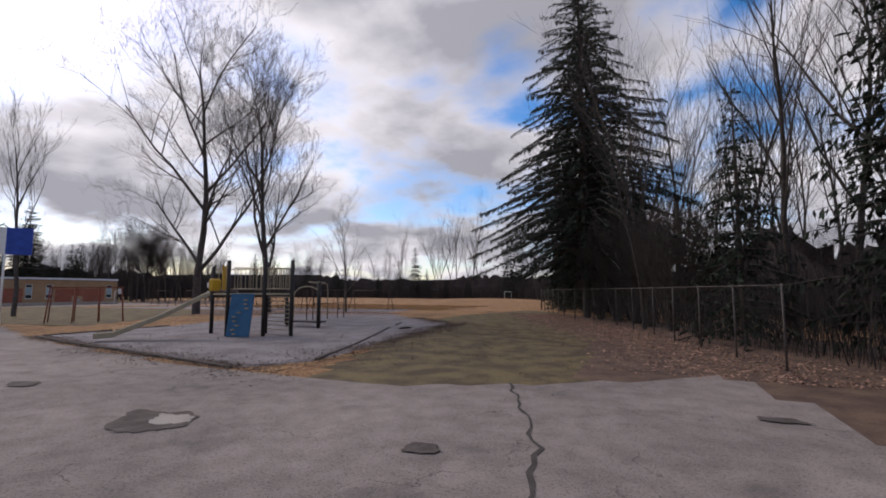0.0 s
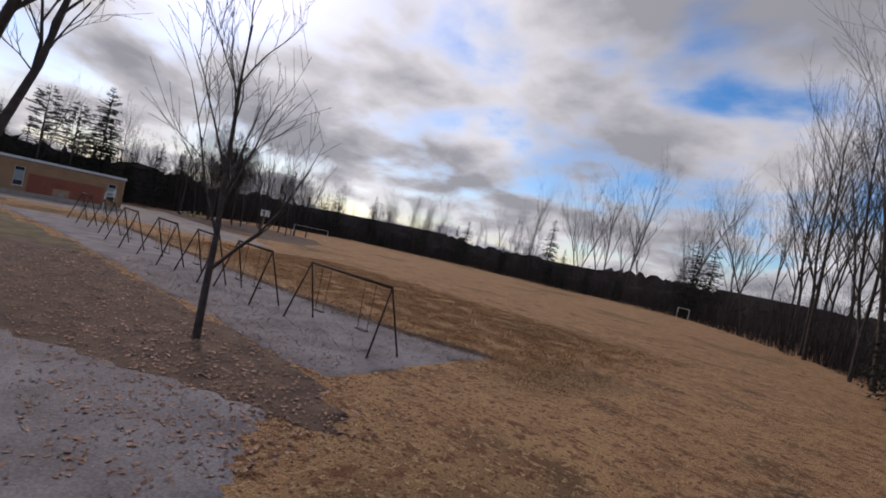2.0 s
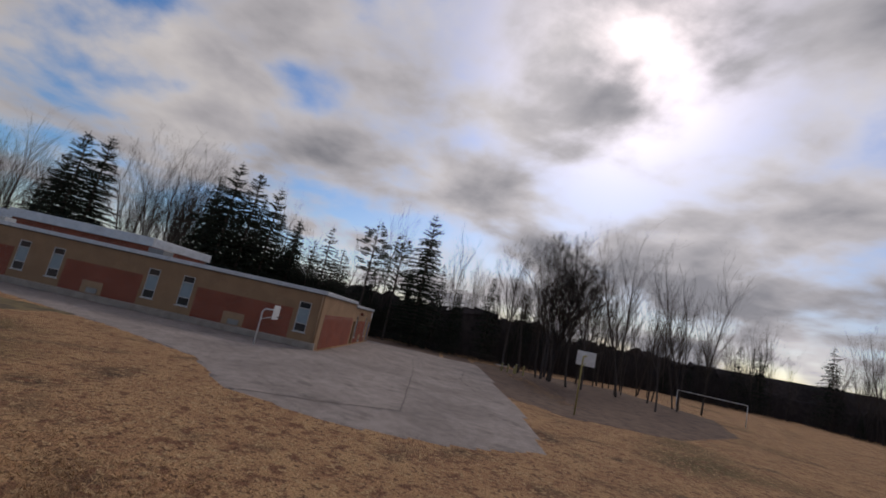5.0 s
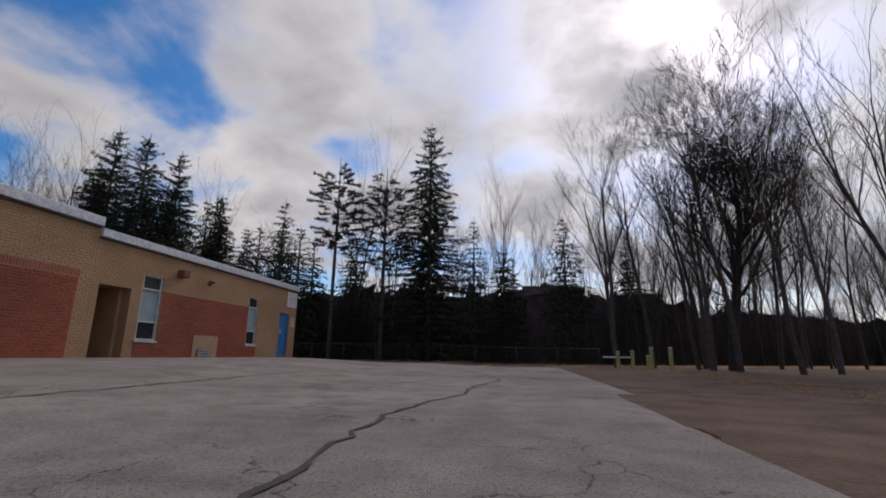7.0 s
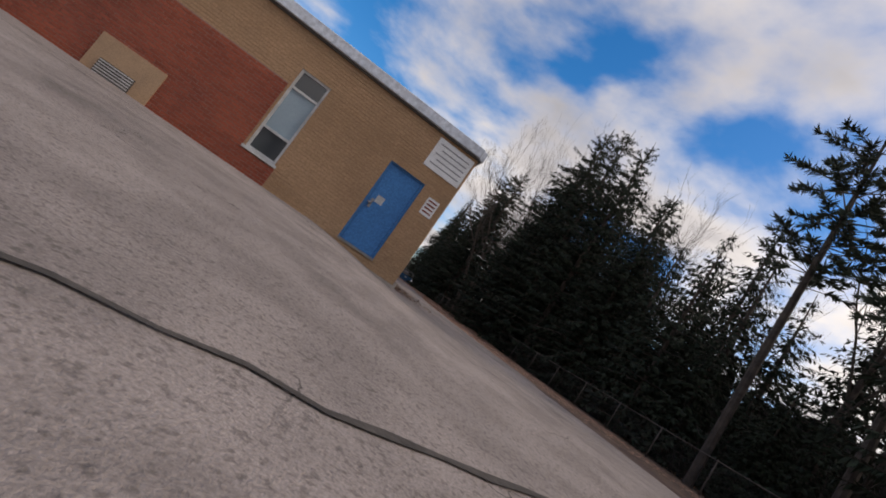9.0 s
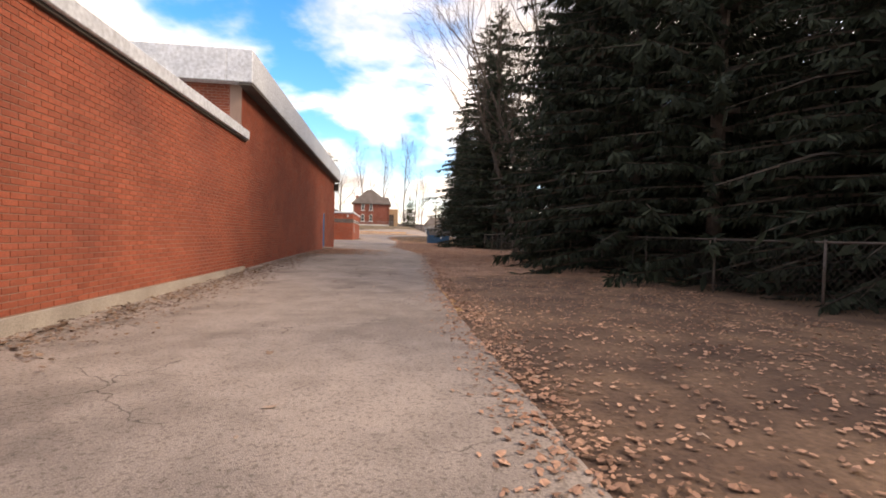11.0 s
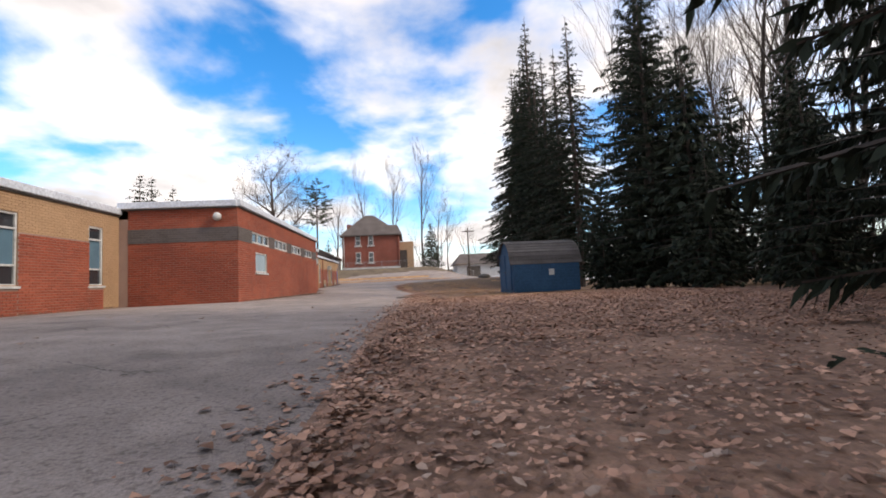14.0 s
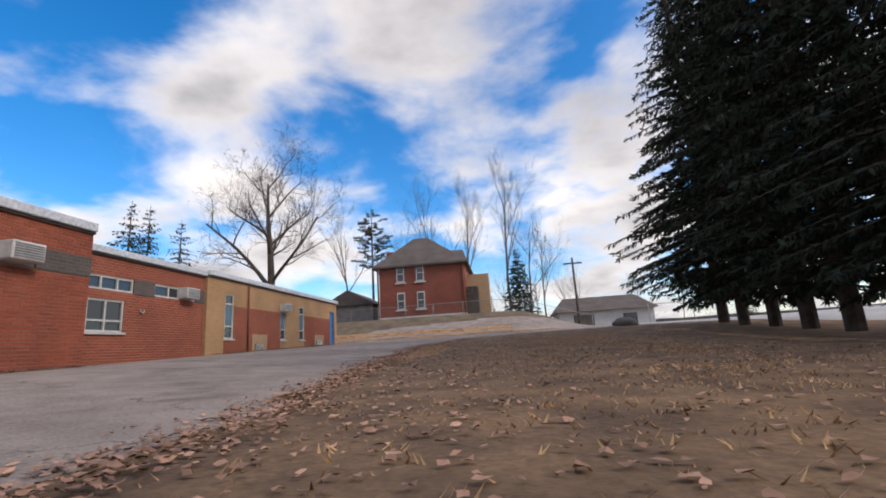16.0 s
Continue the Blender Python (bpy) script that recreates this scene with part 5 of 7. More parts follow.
# woods: bare trees with conifers among them
for i in range(125):
    s = (i + rt.random()) / 125
    out = 1.5 + 16 * rt.random() ** 1.4
    x, y = along(s, out)
    if -16 < x < 0 and -48 < y < 6 and rt.random() < 0.5:
        continue
    m = rt.choice(WOOD)
    plant_bare("bare_tree", m, x, y, rt.uniform(0.9, 1.35) if 0.16 < s < 0.42 else rt.uniform(0.5, 0.9), rt.uniform(0, 360), "leafless tree in the surrounding woods", "bare trees of the woods", tilt=(rt.uniform(-4, 4), rt.uniform(-4, 4)))
for i in range(26):
    x, y = along(0.5 + 0.14 * (i + rt.random()) / 26, 1 + 12 * rt.random())
    plant_bare("bare_tree", rt.choice(WOOD), x, y, rt.uniform(0.7, 1.0), rt.uniform(0, 360), "leafless tree in the north-west wood", "bare trees of the north-west wood")
for i in range(20):
    x, y = along(0.30 + 0.34 * (i + rt.random()) / 20, 1 + 9 * rt.random())
    plant_conifer("spruce_tree", (SPRUCE + YOUNG)[i % 5], x, y, rt.uniform(0.6, 1.15), rt.uniform(0, 360), "dark spruce at the far edge of the field", "spruces beyond the field")
plant_bare("bare_tree", LEANER[0], -13.2, -40.5, 0.8, 0, "leaning leafless tree behind the fence", tilt=(0, 15))
plant_bare("bare_tree", LEANER[1], -13.4, -36.6, 0.85, 20, "leafless tree behind the fence", tilt=(4, 11))
for i in range(34):
    x, y = -15 - 12 * rt.random(), -32 - 12 * (i + rt.random()) / 34
    plant_bare("bare_tree", rt.choice(WOOD), x, y, rt.uniform(0.6, 0.95), rt.uniform(0, 360), "slim leafless tree behind the west fence", "bare trees behind the west fence", tilt=(rt.uniform(-5, 5), rt.uniform(-3, 9)))
for i in range(16):
    x, y = -19 - 12 * rt.random(), -62 - 18 * (i + rt.random()) / 16
    plant_bare("bare_tree", rt.choice(WOOD), x, y, rt.uniform(0.7, 1.0), rt.uniform(0, 360), "tall leafless tree beyond the shed", "bare trees behind the shed", tilt=(rt.uniform(-4, 4), rt.uniform(-4, 4)))
for (x, y, s, k) in ((-14.0, -58.4, .6, 0), (-15.4, -60.2, .75, 1), (-14.2, -62, .55, 0), (-16.4, -58, .85, 1), (-17.4, -61.8, .8, 0), (-15.8, -54, .8, 1), (-13.4, -67.6, .5, 0), (-14.6, -66.8, .6, 1), (-15.6, -68.8, .7, 0), (-16.4, -66.2, .95, 1), (-15.0, -70.5, .55, 1), (-17.8, -68.4, .9, 0), (-15.2, -64.2, 1.1, 1)):
    plant_conifer("young_spruce", YOUNG[k], x, y, s, 77 * s + 90 * k, "small dense spruce behind the shed", "young spruces behind the shed")
for (x, y, s, k, a) in ((-18.6, -72.5, .8, 0, 8), (-21.2, -68.5, .85, 1, -5), (-25, -73, .9, 2, 6), (-20.8, -64.0, .8, 3, 4)):
    plant_bare("bare_tree", WOOD[k], x, y, s, 50 * k, "tall leafless tree on the lawn behind the shed", "bare trees behind the shed", tilt=(0, a))
for (x, y, s, k) in ((-9.0, 19.5, .66, 0), (-7.2, 21.5, .7, 1), (-4.6, 22.6, .72, 0), (-1.2, 23.8, .7, 1), (-12.5, 18.0, .7, 1), (-10.5, 23, .7, 0)):
    plant_bare("bare_tree", LEANER[k], x, y, s, 70 * k + 310 * s, "tall leafless tree behind the yellow posts", "bare trees beyond the yard", tilt=(3 * k - 3, 4 - 3 * k))
plant_bare("bare_tree", DENSE, -6.0, 22.9, 0.95, 140, "large dark leafless tree with a dense twiggy crown", sz=0.8)
for i in range(18):
    x, y = -22 + 22 * rt.random(), 28 + 14 * rt.random()
    plant_bare("bare_tree", rt.choice(WOOD), x, y, rt.uniform(0.6, 0.85), rt.uniform(0, 360), "leafless tree beyond the yard", "bare trees beyond the yard", tilt=(rt.uniform(-4, 4), rt.uniform(-4, 4)))
for (x, y, s, k) in ((98.2, -11.2, 1.1, 0), (99.4, -13.0, 1.2, 1), (97.6, -7.0, 1.0, 1), (100.6, -14.6, 1.2, 0), (101.4, -17, 1.1, 1), (96.6, -5.2, 0.9, 0), (102.4, -19.5, 1.1, 0), (103.4, -22.5, 1.0, 1), (100.2, -11, 1.3, 1)):
    plant_bare("shrub", SHRUB[k], x, y, s, 47 * x, "leafless brown twiggy thicket behind the fence", "thicket behind the east fence")
# beyond the school and the house
plant_bare("bare_tree", BROAD, 12.9, -115.93, 0.9, 0, "broad spreading leafless tree behind the school")
for (x, y, s, k) in ((37.61, -127.06, 1.22, 0), (36.97, -129.37, 1.22, 1), (35.69, -133.72, 1.15, 2)):
    plant_conifer("spruce_tree", SPRUCE[k], x, y, s, k * 50, "dark spruce behind the school roof", "spruces behind the school")
plant_conifer("pine_tree", PINE[0], 14.95, -156.76, 1.6, 20, "tall slender pine behind the house")
plant_conifer("spruce_tree", YOUNG[0], -9.7, -131, 1.1, 20, "small dense spruce beside the brick house")
for (x, y, s, k) in ((-8.98, -156.12, 1.28, 1), (3.69, -159.19, 1.09, 2), (-2.33, -153.56, 1.09, 1), (-12.31, -153.56, 0.832, 0), (17.13, -149.72, 0.896, 2), (-14.74, -155.86, 0.768, 1), (12.39, -168.92, 1.02, 0)):
    plant_bare("bare_tree", (BARE + THIN)[k], x, y, s, k * 67, "leafless tree behind the brick house", "bare trees behind the house")
for i in range(22):
    x, y = -76 + 170 * (i + rt.random()) / 22, -190 - 32 * rt.random()
    if rt.random() < 0.4:
        plant_conifer("spruce_tree", SPRUCE[i % 3], x, y, rt.uniform(0.65, 1.0), rt.uniform(0, 360), "distant dark spruce beyond the houses", "distant spruces")
    else:
        plant_bare("bare_tree", rt.choice(WOOD), x, y, rt.uniform(0.65, 0.95), rt.uniform(0, 360), "distant leafless tree beyond the houses", "distant bare trees")
# wood east of the school and conifers south of it, seen over the roofs
for i in range(9):
    x, y = -20 + rt.uniform(-8, 2), -20 - 4.6 * i + rt.uniform(-2.5, 2.5)
    if y < -30:
        continue
    plant_conifer("spruce_tree", SPRUCE[i % 3], x, y, rt.uniform(0.6, 1.2), rt.uniform(0, 360), "dark spruce deep in the west wood", "spruces deep in the west wood")

# ---- fences ----
M_WIRE = mat("fence_wire", (0.20, 0.20, 0.20), (0.14, 0.14, 0.14), rough=0.5, metal=0.5, scale=5, bump=0.0)


M_WIRED = mat("dark_fence_wire", (0.07, 0.06, 0.055), (0.045, 0.04, 0.036), rough=0.7, metal=0.2, scale=5, bump=0.0)
M_OLDSTEEL = mat("tarnished_steel", (0.12, 0.10, 0.09), (0.075, 0.06, 0.052), rough=0.7, metal=0.3, scale=6, bump=0.1)


def fence(name, label, pts, h, gap=2.6, cell=0.14, group="", steel=None):
    """Chain-link fence: round posts, a top rail and a lattice of wires, each stretch draped on the ground."""
    fe = thing(name, label, "fence", group=group)
    line = []
    for (ax, ay), (bx, by) in zip(pts, pts[1:]):
        n = max(1, round(math.hypot(bx - ax, by - ay) / gap))
        line += [(ax + (bx - ax) * k / n, ay + (by - ay) * k / n) for k in range(n)]
    line.append(pts[-1])
    for x, y in line:
        z = gz(x, y)
        part("post", Geo().tube([(x, y, z - 0.2), (x, y, z + h + 0.05)], 0.028, 6), steel or M_GALV, fe, smooth=True)
    part("top_rail", Geo().tube([(x, y, gz(x, y) + h) for x, y in line], 0.021, 5), steel or M_GALV, fe, smooth=True)
    g = Geo()
    w = 0.0035
    for (ax, ay), (bx, by) in zip(line, line[1:]):
        L = math.hypot(bx - ax, by - ay)
        za, zb = gz(ax, ay), gz(bx, by)
        n = int(L / cell)
        for k in range(-int(h / cell), n):
            for s in (0, 1):
                u0, u1 = k * cell, k * cell + h
                lo, hi = 0.03, h - 0.02
                if u0 < 0:
                    lo, u0 = -u0, 0.0
                if u1 > L:
                    hi, u1 = h - (u1 - L), L
                if hi - lo < 0.05:
                    continue
                if s:
                    u0, u1 = L - u0, L - u1
                p = (ax + (bx - ax) * u0 / L, ay + (by - ay) * u0 / L, za + (zb - za) * u0 / L + lo)
                q = (ax + (bx - ax) * u1 / L, ay + (by - ay) * u1 / L, za + (zb - za) * u1 / L + hi)
                m = len(g.v)
                g.v += [(p[0], p[1], p[2] - w), (p[0], p[1], p[2] + w), (q[0], q[1], q[2] + w), (q[0], q[1], q[2] - w)]
                g.f.append((m, m + 1, m + 2, m + 3))
    part("wire_mesh", g, M_WIRED if steel else M_WIRE, fe)
    return fe


fence("chain_link_fence", "tall dark chain-link fence before the east wood", [(104.6, -31), (101.6, -22), (99.6, -16.2), (96.5, -11.5), (95.2, -8.4), (92.6, -1.9), (90.8, 3), (89.3, 10)], 2.1, steel=M_OLDSTEEL)
fence("chain_link_fence", "dark chain-link fence before the spruces", [(-13.8, 17), (-12.6, 8), (-12.1, -7.3), (-11.2, -20), (-10.9, -33), (-11.2, -42)], 1.25, steel=M_OLDSTEEL)
fence("chain_link_fence", "low chain-link fence before the brick house", [(7.91, -115.67), (-1.69, -115.93), (-9.37, -116.7), (-15.13, -117.72)], 1.05)
fence("chain_link_fence", "chain-link fence by the street", [(-17.69, -110.68), (-28.57, -108.12), (-41.37, -104.92)], 1.3)

# ---- shed ----
M_SHED = mat("blue_shed_paint", (0.028, 0.085, 0.16), (0.02, 0.065, 0.125), rough=0.7, scale=1.2, fine=20, bump=0.15, bump_scale=25)
M_SHINGLE = mat("grey_shingle", (0.115, 0.105, 0.10), (0.075, 0.068, 0.065), rough=0.95, scale=1.5, fine=30, bump=0.6, bump_scale=45, rand=0.25)


def garden_shed():
    L, W = 2.55, 1.85
    prof = [(0, 0), (0, 1.03), (0.18, 1.48), (0.47, 1.79), (W / 2, 1.93), (W - 0.47, 1.79), (W - 0.18, 1.48), (W, 1.03), (W, 0)]
    sh = thing("garden_shed", "dark blue wooden barn shed with a gambrel shingle roof", "shed", (-9.08, -67.75, gz(-9.9, -66.8) + 0.03), rz=SHED_TURN)
    for name, x in (("gable_wall", 0.0), ("gable_wall", -L)):
        g = Geo()
        n = len(prof)
        v = [(x, a, b) for a, b in prof] + [(x + (-0.08 if x == 0 else 0.08), a, b) for a, b in prof]
        f = [tuple(range(n)), tuple(reversed(range(n, 2 * n)))] + [(k, k + n, (k + 1) % n + n, (k + 1) % n) for k in range(n)]
        g.add(v, f)
        part(name, g, M_SHED, sh)
    for k in range(9):
        z0 = 0.0 + k * 0.114
        for y in (-0.02, W - 0.0):
            part("board", Geo().box(-L, y, z0, 0, y + 0.02, z0 + 0.111, 0.004), M_SHED, sh)
    for (a, b), (c, d) in zip(prof[1:7], prof[2:8]):
        nx, nz = -(d - b), (c - a)
        l = math.hypot(nx, nz)
        nx, nz = nx / l, nz / l
        rows = max(2, int(l / 0.14))
        for k in range(rows):
            u0, u1 = k / rows, (k + 1) / rows + 0.03
            if b < d:
                lift0, lift1 = 0.035, 0.02
            else:
                lift0, lift1 = 0.02, 0.035
            p0, p1 = (a + (c - a) * u0, b + (d - b) * u0), (a + (c - a) * u1, b + (d - b) * u1)
            v = []
            for x in (-L - 0.12, 0.12):
                for (py, pz), lf in ((p0, lift0), (p1, lift1)):
                    v += [(x, py, pz), (x, py + nx * -lf * -1, pz + nz * lf)]
            g = Geo().add(v, [(0, 1, 3, 2), (4, 6, 7, 5), (0, 4, 5, 1), (2, 3, 7, 6), (1, 5, 7, 3), (0, 2, 6, 4)])
            part("shingle_course", g, M_SHINGLE, sh)
    for s in (-1, 1):
        c = W / 2 + s * 0.38
        d = part("shed_door", Geo().box(0.0, c - 0.36, 0.1, 0.035, c + 0.36, 1.45, 0.008), M_SHED, sh)
        g = Geo()
        g.box(0.035, c - 0.36, 0.72, 0.055, c + 0.36, 0.79), g.box(0.035, c - 0.36, 0.1, 0.055, c - 0.3, 1.45), g.box(0.035, c + 0.3, 0.1, 0.055, c + 0.36, 1.45)
        part("door_batten", g, M_SHED, d)
        part("hinge", Geo().box(0.056, c + s * 0.12, 1.25, 0.066, c + s * 0.36, 1.29), M_BLACK, d)
    part("latch", Geo().box(0.056, W / 2 - 0.1, 0.74, 0.08, W / 2 + 0.1, 0.77), M_BLACK, sh)
    part("notice", Geo().box(-1.55, W + 0.02, 0.6, -1.35, W + 0.03, 0.82), M_FRAME, sh, "small white notice")
    return sh


SHED_TURN = 4
garden_shed()

# ---- brick house ----
M_HOUSE = brick_mat("old_red_brick", (0.25, 0.075, 0.05), (0.20, 0.06, 0.042), (0.22, 0.14, 0.115))
M_HROOF = mat("brown_shingles", (0.12, 0.10, 0.09), (0.085, 0.07, 0.064), rough=0.95, scale=0.8, fine=14, bump=0.5, bump_scale=10)


def brick_house():
    x0, x1, y0, y1, zb, ze, zr = -4.25, 4.39, -131.0, -120.5, 3.0, 8.32, 11.97
    ho = thing("brick_house", "two-storey old red brick house with a hipped brown roof", "house", (0, 0, 0))
    part("wall", Geo().box(x0, y0, zb + 0.35, x1, y1, ze), M_HOUSE, ho)
    part("foundation", Geo().box(x0 - 0.04, y0 - 0.04, zb - 1.2, x1 + 0.04, y1 + 0.04, zb + 0.35), M_FRAME, ho, "white painted foundation")
    o = 0.4
    cx, cy = (x0 + x1) / 2 + 0.5, (y0 + y1) / 2
    v = [(x0 - o, y0 - o, ze), (x1 + o, y0 - o, ze), (x1 + o, y1 + o, ze), (x0 - o, y1 + o, ze), (cx + 0.7, cy - 1, zr), (cx + 0.7, cy + 1, zr), (cx - 0.7, cy + 1, zr), (cx - 0.7, cy - 1, zr),
         (x0 - o, y0 - o, ze - 0.18), (x1 + o, y0 - o, ze - 0.18), (x1 + o, y1 + o, ze - 0.18), (x0 - o, y1 + o, ze - 0.18)]
    f = [(0, 1, 4, 7), (1, 2, 5, 4), (2, 3, 6, 5), (3, 0, 7, 6), (4, 5, 6, 7), (0, 8, 9, 1), (1, 9, 10, 2), (2, 10, 11, 3), (3, 11, 8, 0), (11, 10, 9, 8)]
    roof = part("roof", Geo().add(v, f), M_HROOF, ho)
    part("cross_gable", Geo().add([(x0 - o, y1 - 3.8, ze), (x0 + 4.3, y1 - 3.8, ze), (x0 + 4.3, y1 + o, ze), (x0 - o, y1 + o, ze), (x0 + 0.3, y1 - 3.8, ze + 1.9), (x0 + 3.8, y1 - 3.8, ze + 1.9)], [(3, 2, 5, 4), (0, 3, 4), (2, 1, 5), (0, 4, 5, 1)]), M_HROOF, roof)
    part("chimney", Geo().box(x1 - 1.15, cy + 1.9, ze - 0.2, x1 - 0.4, cy + 2.7, ze + 2.0, 0.02), M_HOUSE, roof)
    for xa in (2.05, 0.10):
        for za in (4.1, 6.75):
            w = part("window", Geo().box(xa - 0.38, y1, za - 0.06, xa + 0.38, y1 + 0.05, za + 1.56), M_FRAME, ho, "white framed sash window")
            for k in (0, 1):
                part("pane", Geo().box(xa - 0.29, y1 + 0.05, za + 0.04 + k * 0.74, xa + 0.29, y1 + 0.06, za + 0.7 + k * 0.74), M_GLASS, w)
            part("sill", Geo().box(xa - 0.55, y1, za - 0.22, xa + 0.55, y1 + 0.14, za - 0.1), M_FRAME, w)
    for xa in (x0 + 0.13, x1 - 0.2):
        part("downpipe", Geo().tube([(xa, y1 + 0.07, zb + 0.2), (xa, y1 + 0.07, ze - 0.2)], 0.06, 6), M_FRAME if xa > 0 else M_REDD, ho, smooth=True)
    part("annex", Geo().box(x0 - 2.2, y1 - 6.4, zb - 1, x0, y1 - 2.6, zb + 4.3), M_VENTP, ho, "pale rendered annex")
    part("porch", Geo().box(x0 - 1.15, y1 - 2.6, zb - 0.6, x0, y1 - 0.25, zb + 2.8), M_BARKD, ho, "dark wooden porch")


brick_house()
garage = thing("garden_garage", "grey weathered garage with a low gable beside the house", "garage", (9.45, -130.52, gz(9.45, -130.52)))
garage.scale = (1.28, 1.28, 1.28)
part("wall", Geo().box(-2.2, -3, -0.5, 2.2, 3, 2.0), mat("weathered_boards", (0.26, 0.23, 0.22), (0.18, 0.16, 0.15), scale=2), garage)
part("roof", Geo().add([(-2.5, 3.3, 1.95), (2.5, 3.3, 1.95), (0, 3.3, 3.3), (-2.5, -3.3, 1.95), (2.5, -3.3, 1.95), (0, -3.3, 3.3)], [(0, 1, 2), (5, 4, 3), (0, 2, 5, 3), (2, 1, 4, 5), (1, 0, 3, 4)]), M_HROOF, garage)
far_h = thing("far_house", "pale low house with a dark roof across the street", "house", (-22.81, -156.12, gz(-22.81, -156.12)))
far_h.scale = (1.28, 1.28, 1.28)
part("wall", Geo().box(-6, -4, -0.5, 5, 4, 2.7), mat("pale_siding", (0.42, 0.45, 0.47), (0.36, 0.38, 0.40), scale=1), far_h)
part("roof", Geo().add([(-6.5, 4.5, 2.6), (5.5, 4.5, 2.6), (5.5, -4.5, 2.6), (-6.5, -4.5, 2.6), (-5, 0, 4.6), (4, 0, 4.6)], [(0, 1, 5, 4), (1, 2, 5), (2, 3, 4, 5), (3, 0, 4), (3, 2, 1, 0)]), M_HROOF, far_h)
part("door", Geo().box(1.0, 4, 0, 3.4, 4.05, 2.2), M_SOFFIT, far_h)
part("window", Geo().box(-4.0, 4, 1.0, -2.4, 4.05, 2.1), M_GLASS, far_h)
pole = thing("utility_pole", "wooden utility pole by the street", "utility pole", (-17.94, -142.68, gz(-17.94, -142.68)))
pole.scale = (1.28, 1.28, 1.28)
part("shaft", Geo().tube([(0, 0, -0.3), (0, 0, 8.2)], [0.15, 0.1], 8), M_BARKD, pole, smooth=True)
part("crossarm", Geo().box(-1.0, -0.06, 7.5, 1.0, 0.06, 7.65), M_BARKD, pole)
tagged(sheet("road_street", [(-110, -90), (-60, -86), (-25, -85), (-22, -95), (-20, -103.5), (-15.9, -106.5), (-15.9, -114.2), (-13.5, -121.6), (-15.8, -142), (-110, -130)], -112, -12, -144, -84, 1.0, 0.03, mat("pale_street", (0.42, 0.41, 0.41), (0.34, 0.33, 0.33), scale=0.3, fine=30)), "pale dry street beyond the lawn", "road")
bo = obj("boulder", *(lambda b: ([(v.co.x * 0.75 * (1 + .2 * noise.noise(v.co * 2)), v.co.y * 0.5, v.co.z * 0.38 * (1 + .3 * noise.noise(v.co * 3))) for v in b.verts], [[v.index for v in q.verts] for q in b.faces]))((lambda b: (bmesh.ops.create_icosphere(b, subdivisions=3, radius=1.0), b)[1])(bmesh.new())), M_SOFFIT, smooth=True)
bo.location = (-14.74, -105.69, gz(-14.74, -105.69) + 0.12)
tagged(bo, "dark boulder at the bend of the drive", "boulder")

# ---- basketball hoops, bollards, goals ----
M_YEL = mat("yellow_post_paint", (0.42, 0.36, 0.14), (0.33, 0.28, 0.11), rough=0.6, scale=3, bump=0.1)
M_WHITE = mat("white_paint", (0.75, 0.75, 0.74), (0.66, 0.66, 0.65), rough=0.5, scale=3, bump=0.05)


def hoop(x, y, rz, h, post_mat, size=1.0):
    hp = thing("basketball_hoop", "basketball hoop with a white backboard on a painted post", "basketball hoop", (x, y, gz(x, y)), "basketball hoops", rz=rz)
    part("post", Geo().tube([(0, 0, -0.3), (0, 0, h - 0.35), (0.12, 0, h - 0.15), (0.9 * size, 0, h - 0.1)], 0.055 * size, 8), post_mat, hp, smooth=True)
    part("brace", Geo().tube([(0, 0, h - 0.9 * size), (0.85 * size, 0, h - 0.55 * size)], 0.03 * size, 6), post_mat, hp, smooth=True)
    part("backboard", Geo().box(0.9 * size, -0.62 * size, h - 0.75 * size, 0.94 * size, 0.62 * size, h + 0.2 * size, 0.02), M_WHITE, hp, "white fan backboard")
    ring = [(1.2 * size + 0.23 * size * math.cos(a), 0.23 * size * math.sin(a), h - 0.55 * size) for a in [k * math.pi / 8 for k in range(17)]]
    part("rim", Geo().tube(ring, 0.012, 5), M_BLACK, hp, smooth=True)
    return hp


hoop(23.7, 17.3, 150, 3.9, M_YEL, 1.0)
hoop(27.7, -2.4, 90, 2.2, M_WHITE, 0.85)
hoop(41, -27, 0, 3.2, M_WHITE, 0.9)

for i, (x, y, h) in enumerate(((-5.5, 16.75, 0.95), (-5.4, 17.5, 1.0), (-5.3, 18.3, 0.75), (-5.8, 18.6, 1.2), (-5.4, 19.5, 1.2))):
    b = thing("bollard", "short pale yellow painted post by the yard's edge", "bollard", (x, y, gz(x, y)), "yellow posts")
    part("shaft", Geo().box(-0.09, -0.09, -0.3, 0.09, 0.09, h, 0.02), M_YEL, b)
    part("cap", Geo().box(-0.1, -0.1, h, 0.1, 0.1, h + 0.03, 0.01), M_WHITE, b)
rail = thing("barrier_rail", "white barrier rail between the yellow posts", "barrier", (-5.6, 16.7, gz(-5.6, 16.7) + 0.62))
part("bar", Geo().box(-0.04, -0.75, 0, 0.04, 0.75, 0.08, 0.01), M_WHITE, rail)
kerb = thing("kerb_line", "pale concrete kerb at the yard's far edge", "kerb", (0, 0, 0), kind="structure")
o = drape("kerb_stone", [(-6.6, 13.6), (-6.3, 15.0), (-5.8, 16.5), (-5.7, 18.1)], 0.16, 0.10, M_CONC, kerb, 0.0)


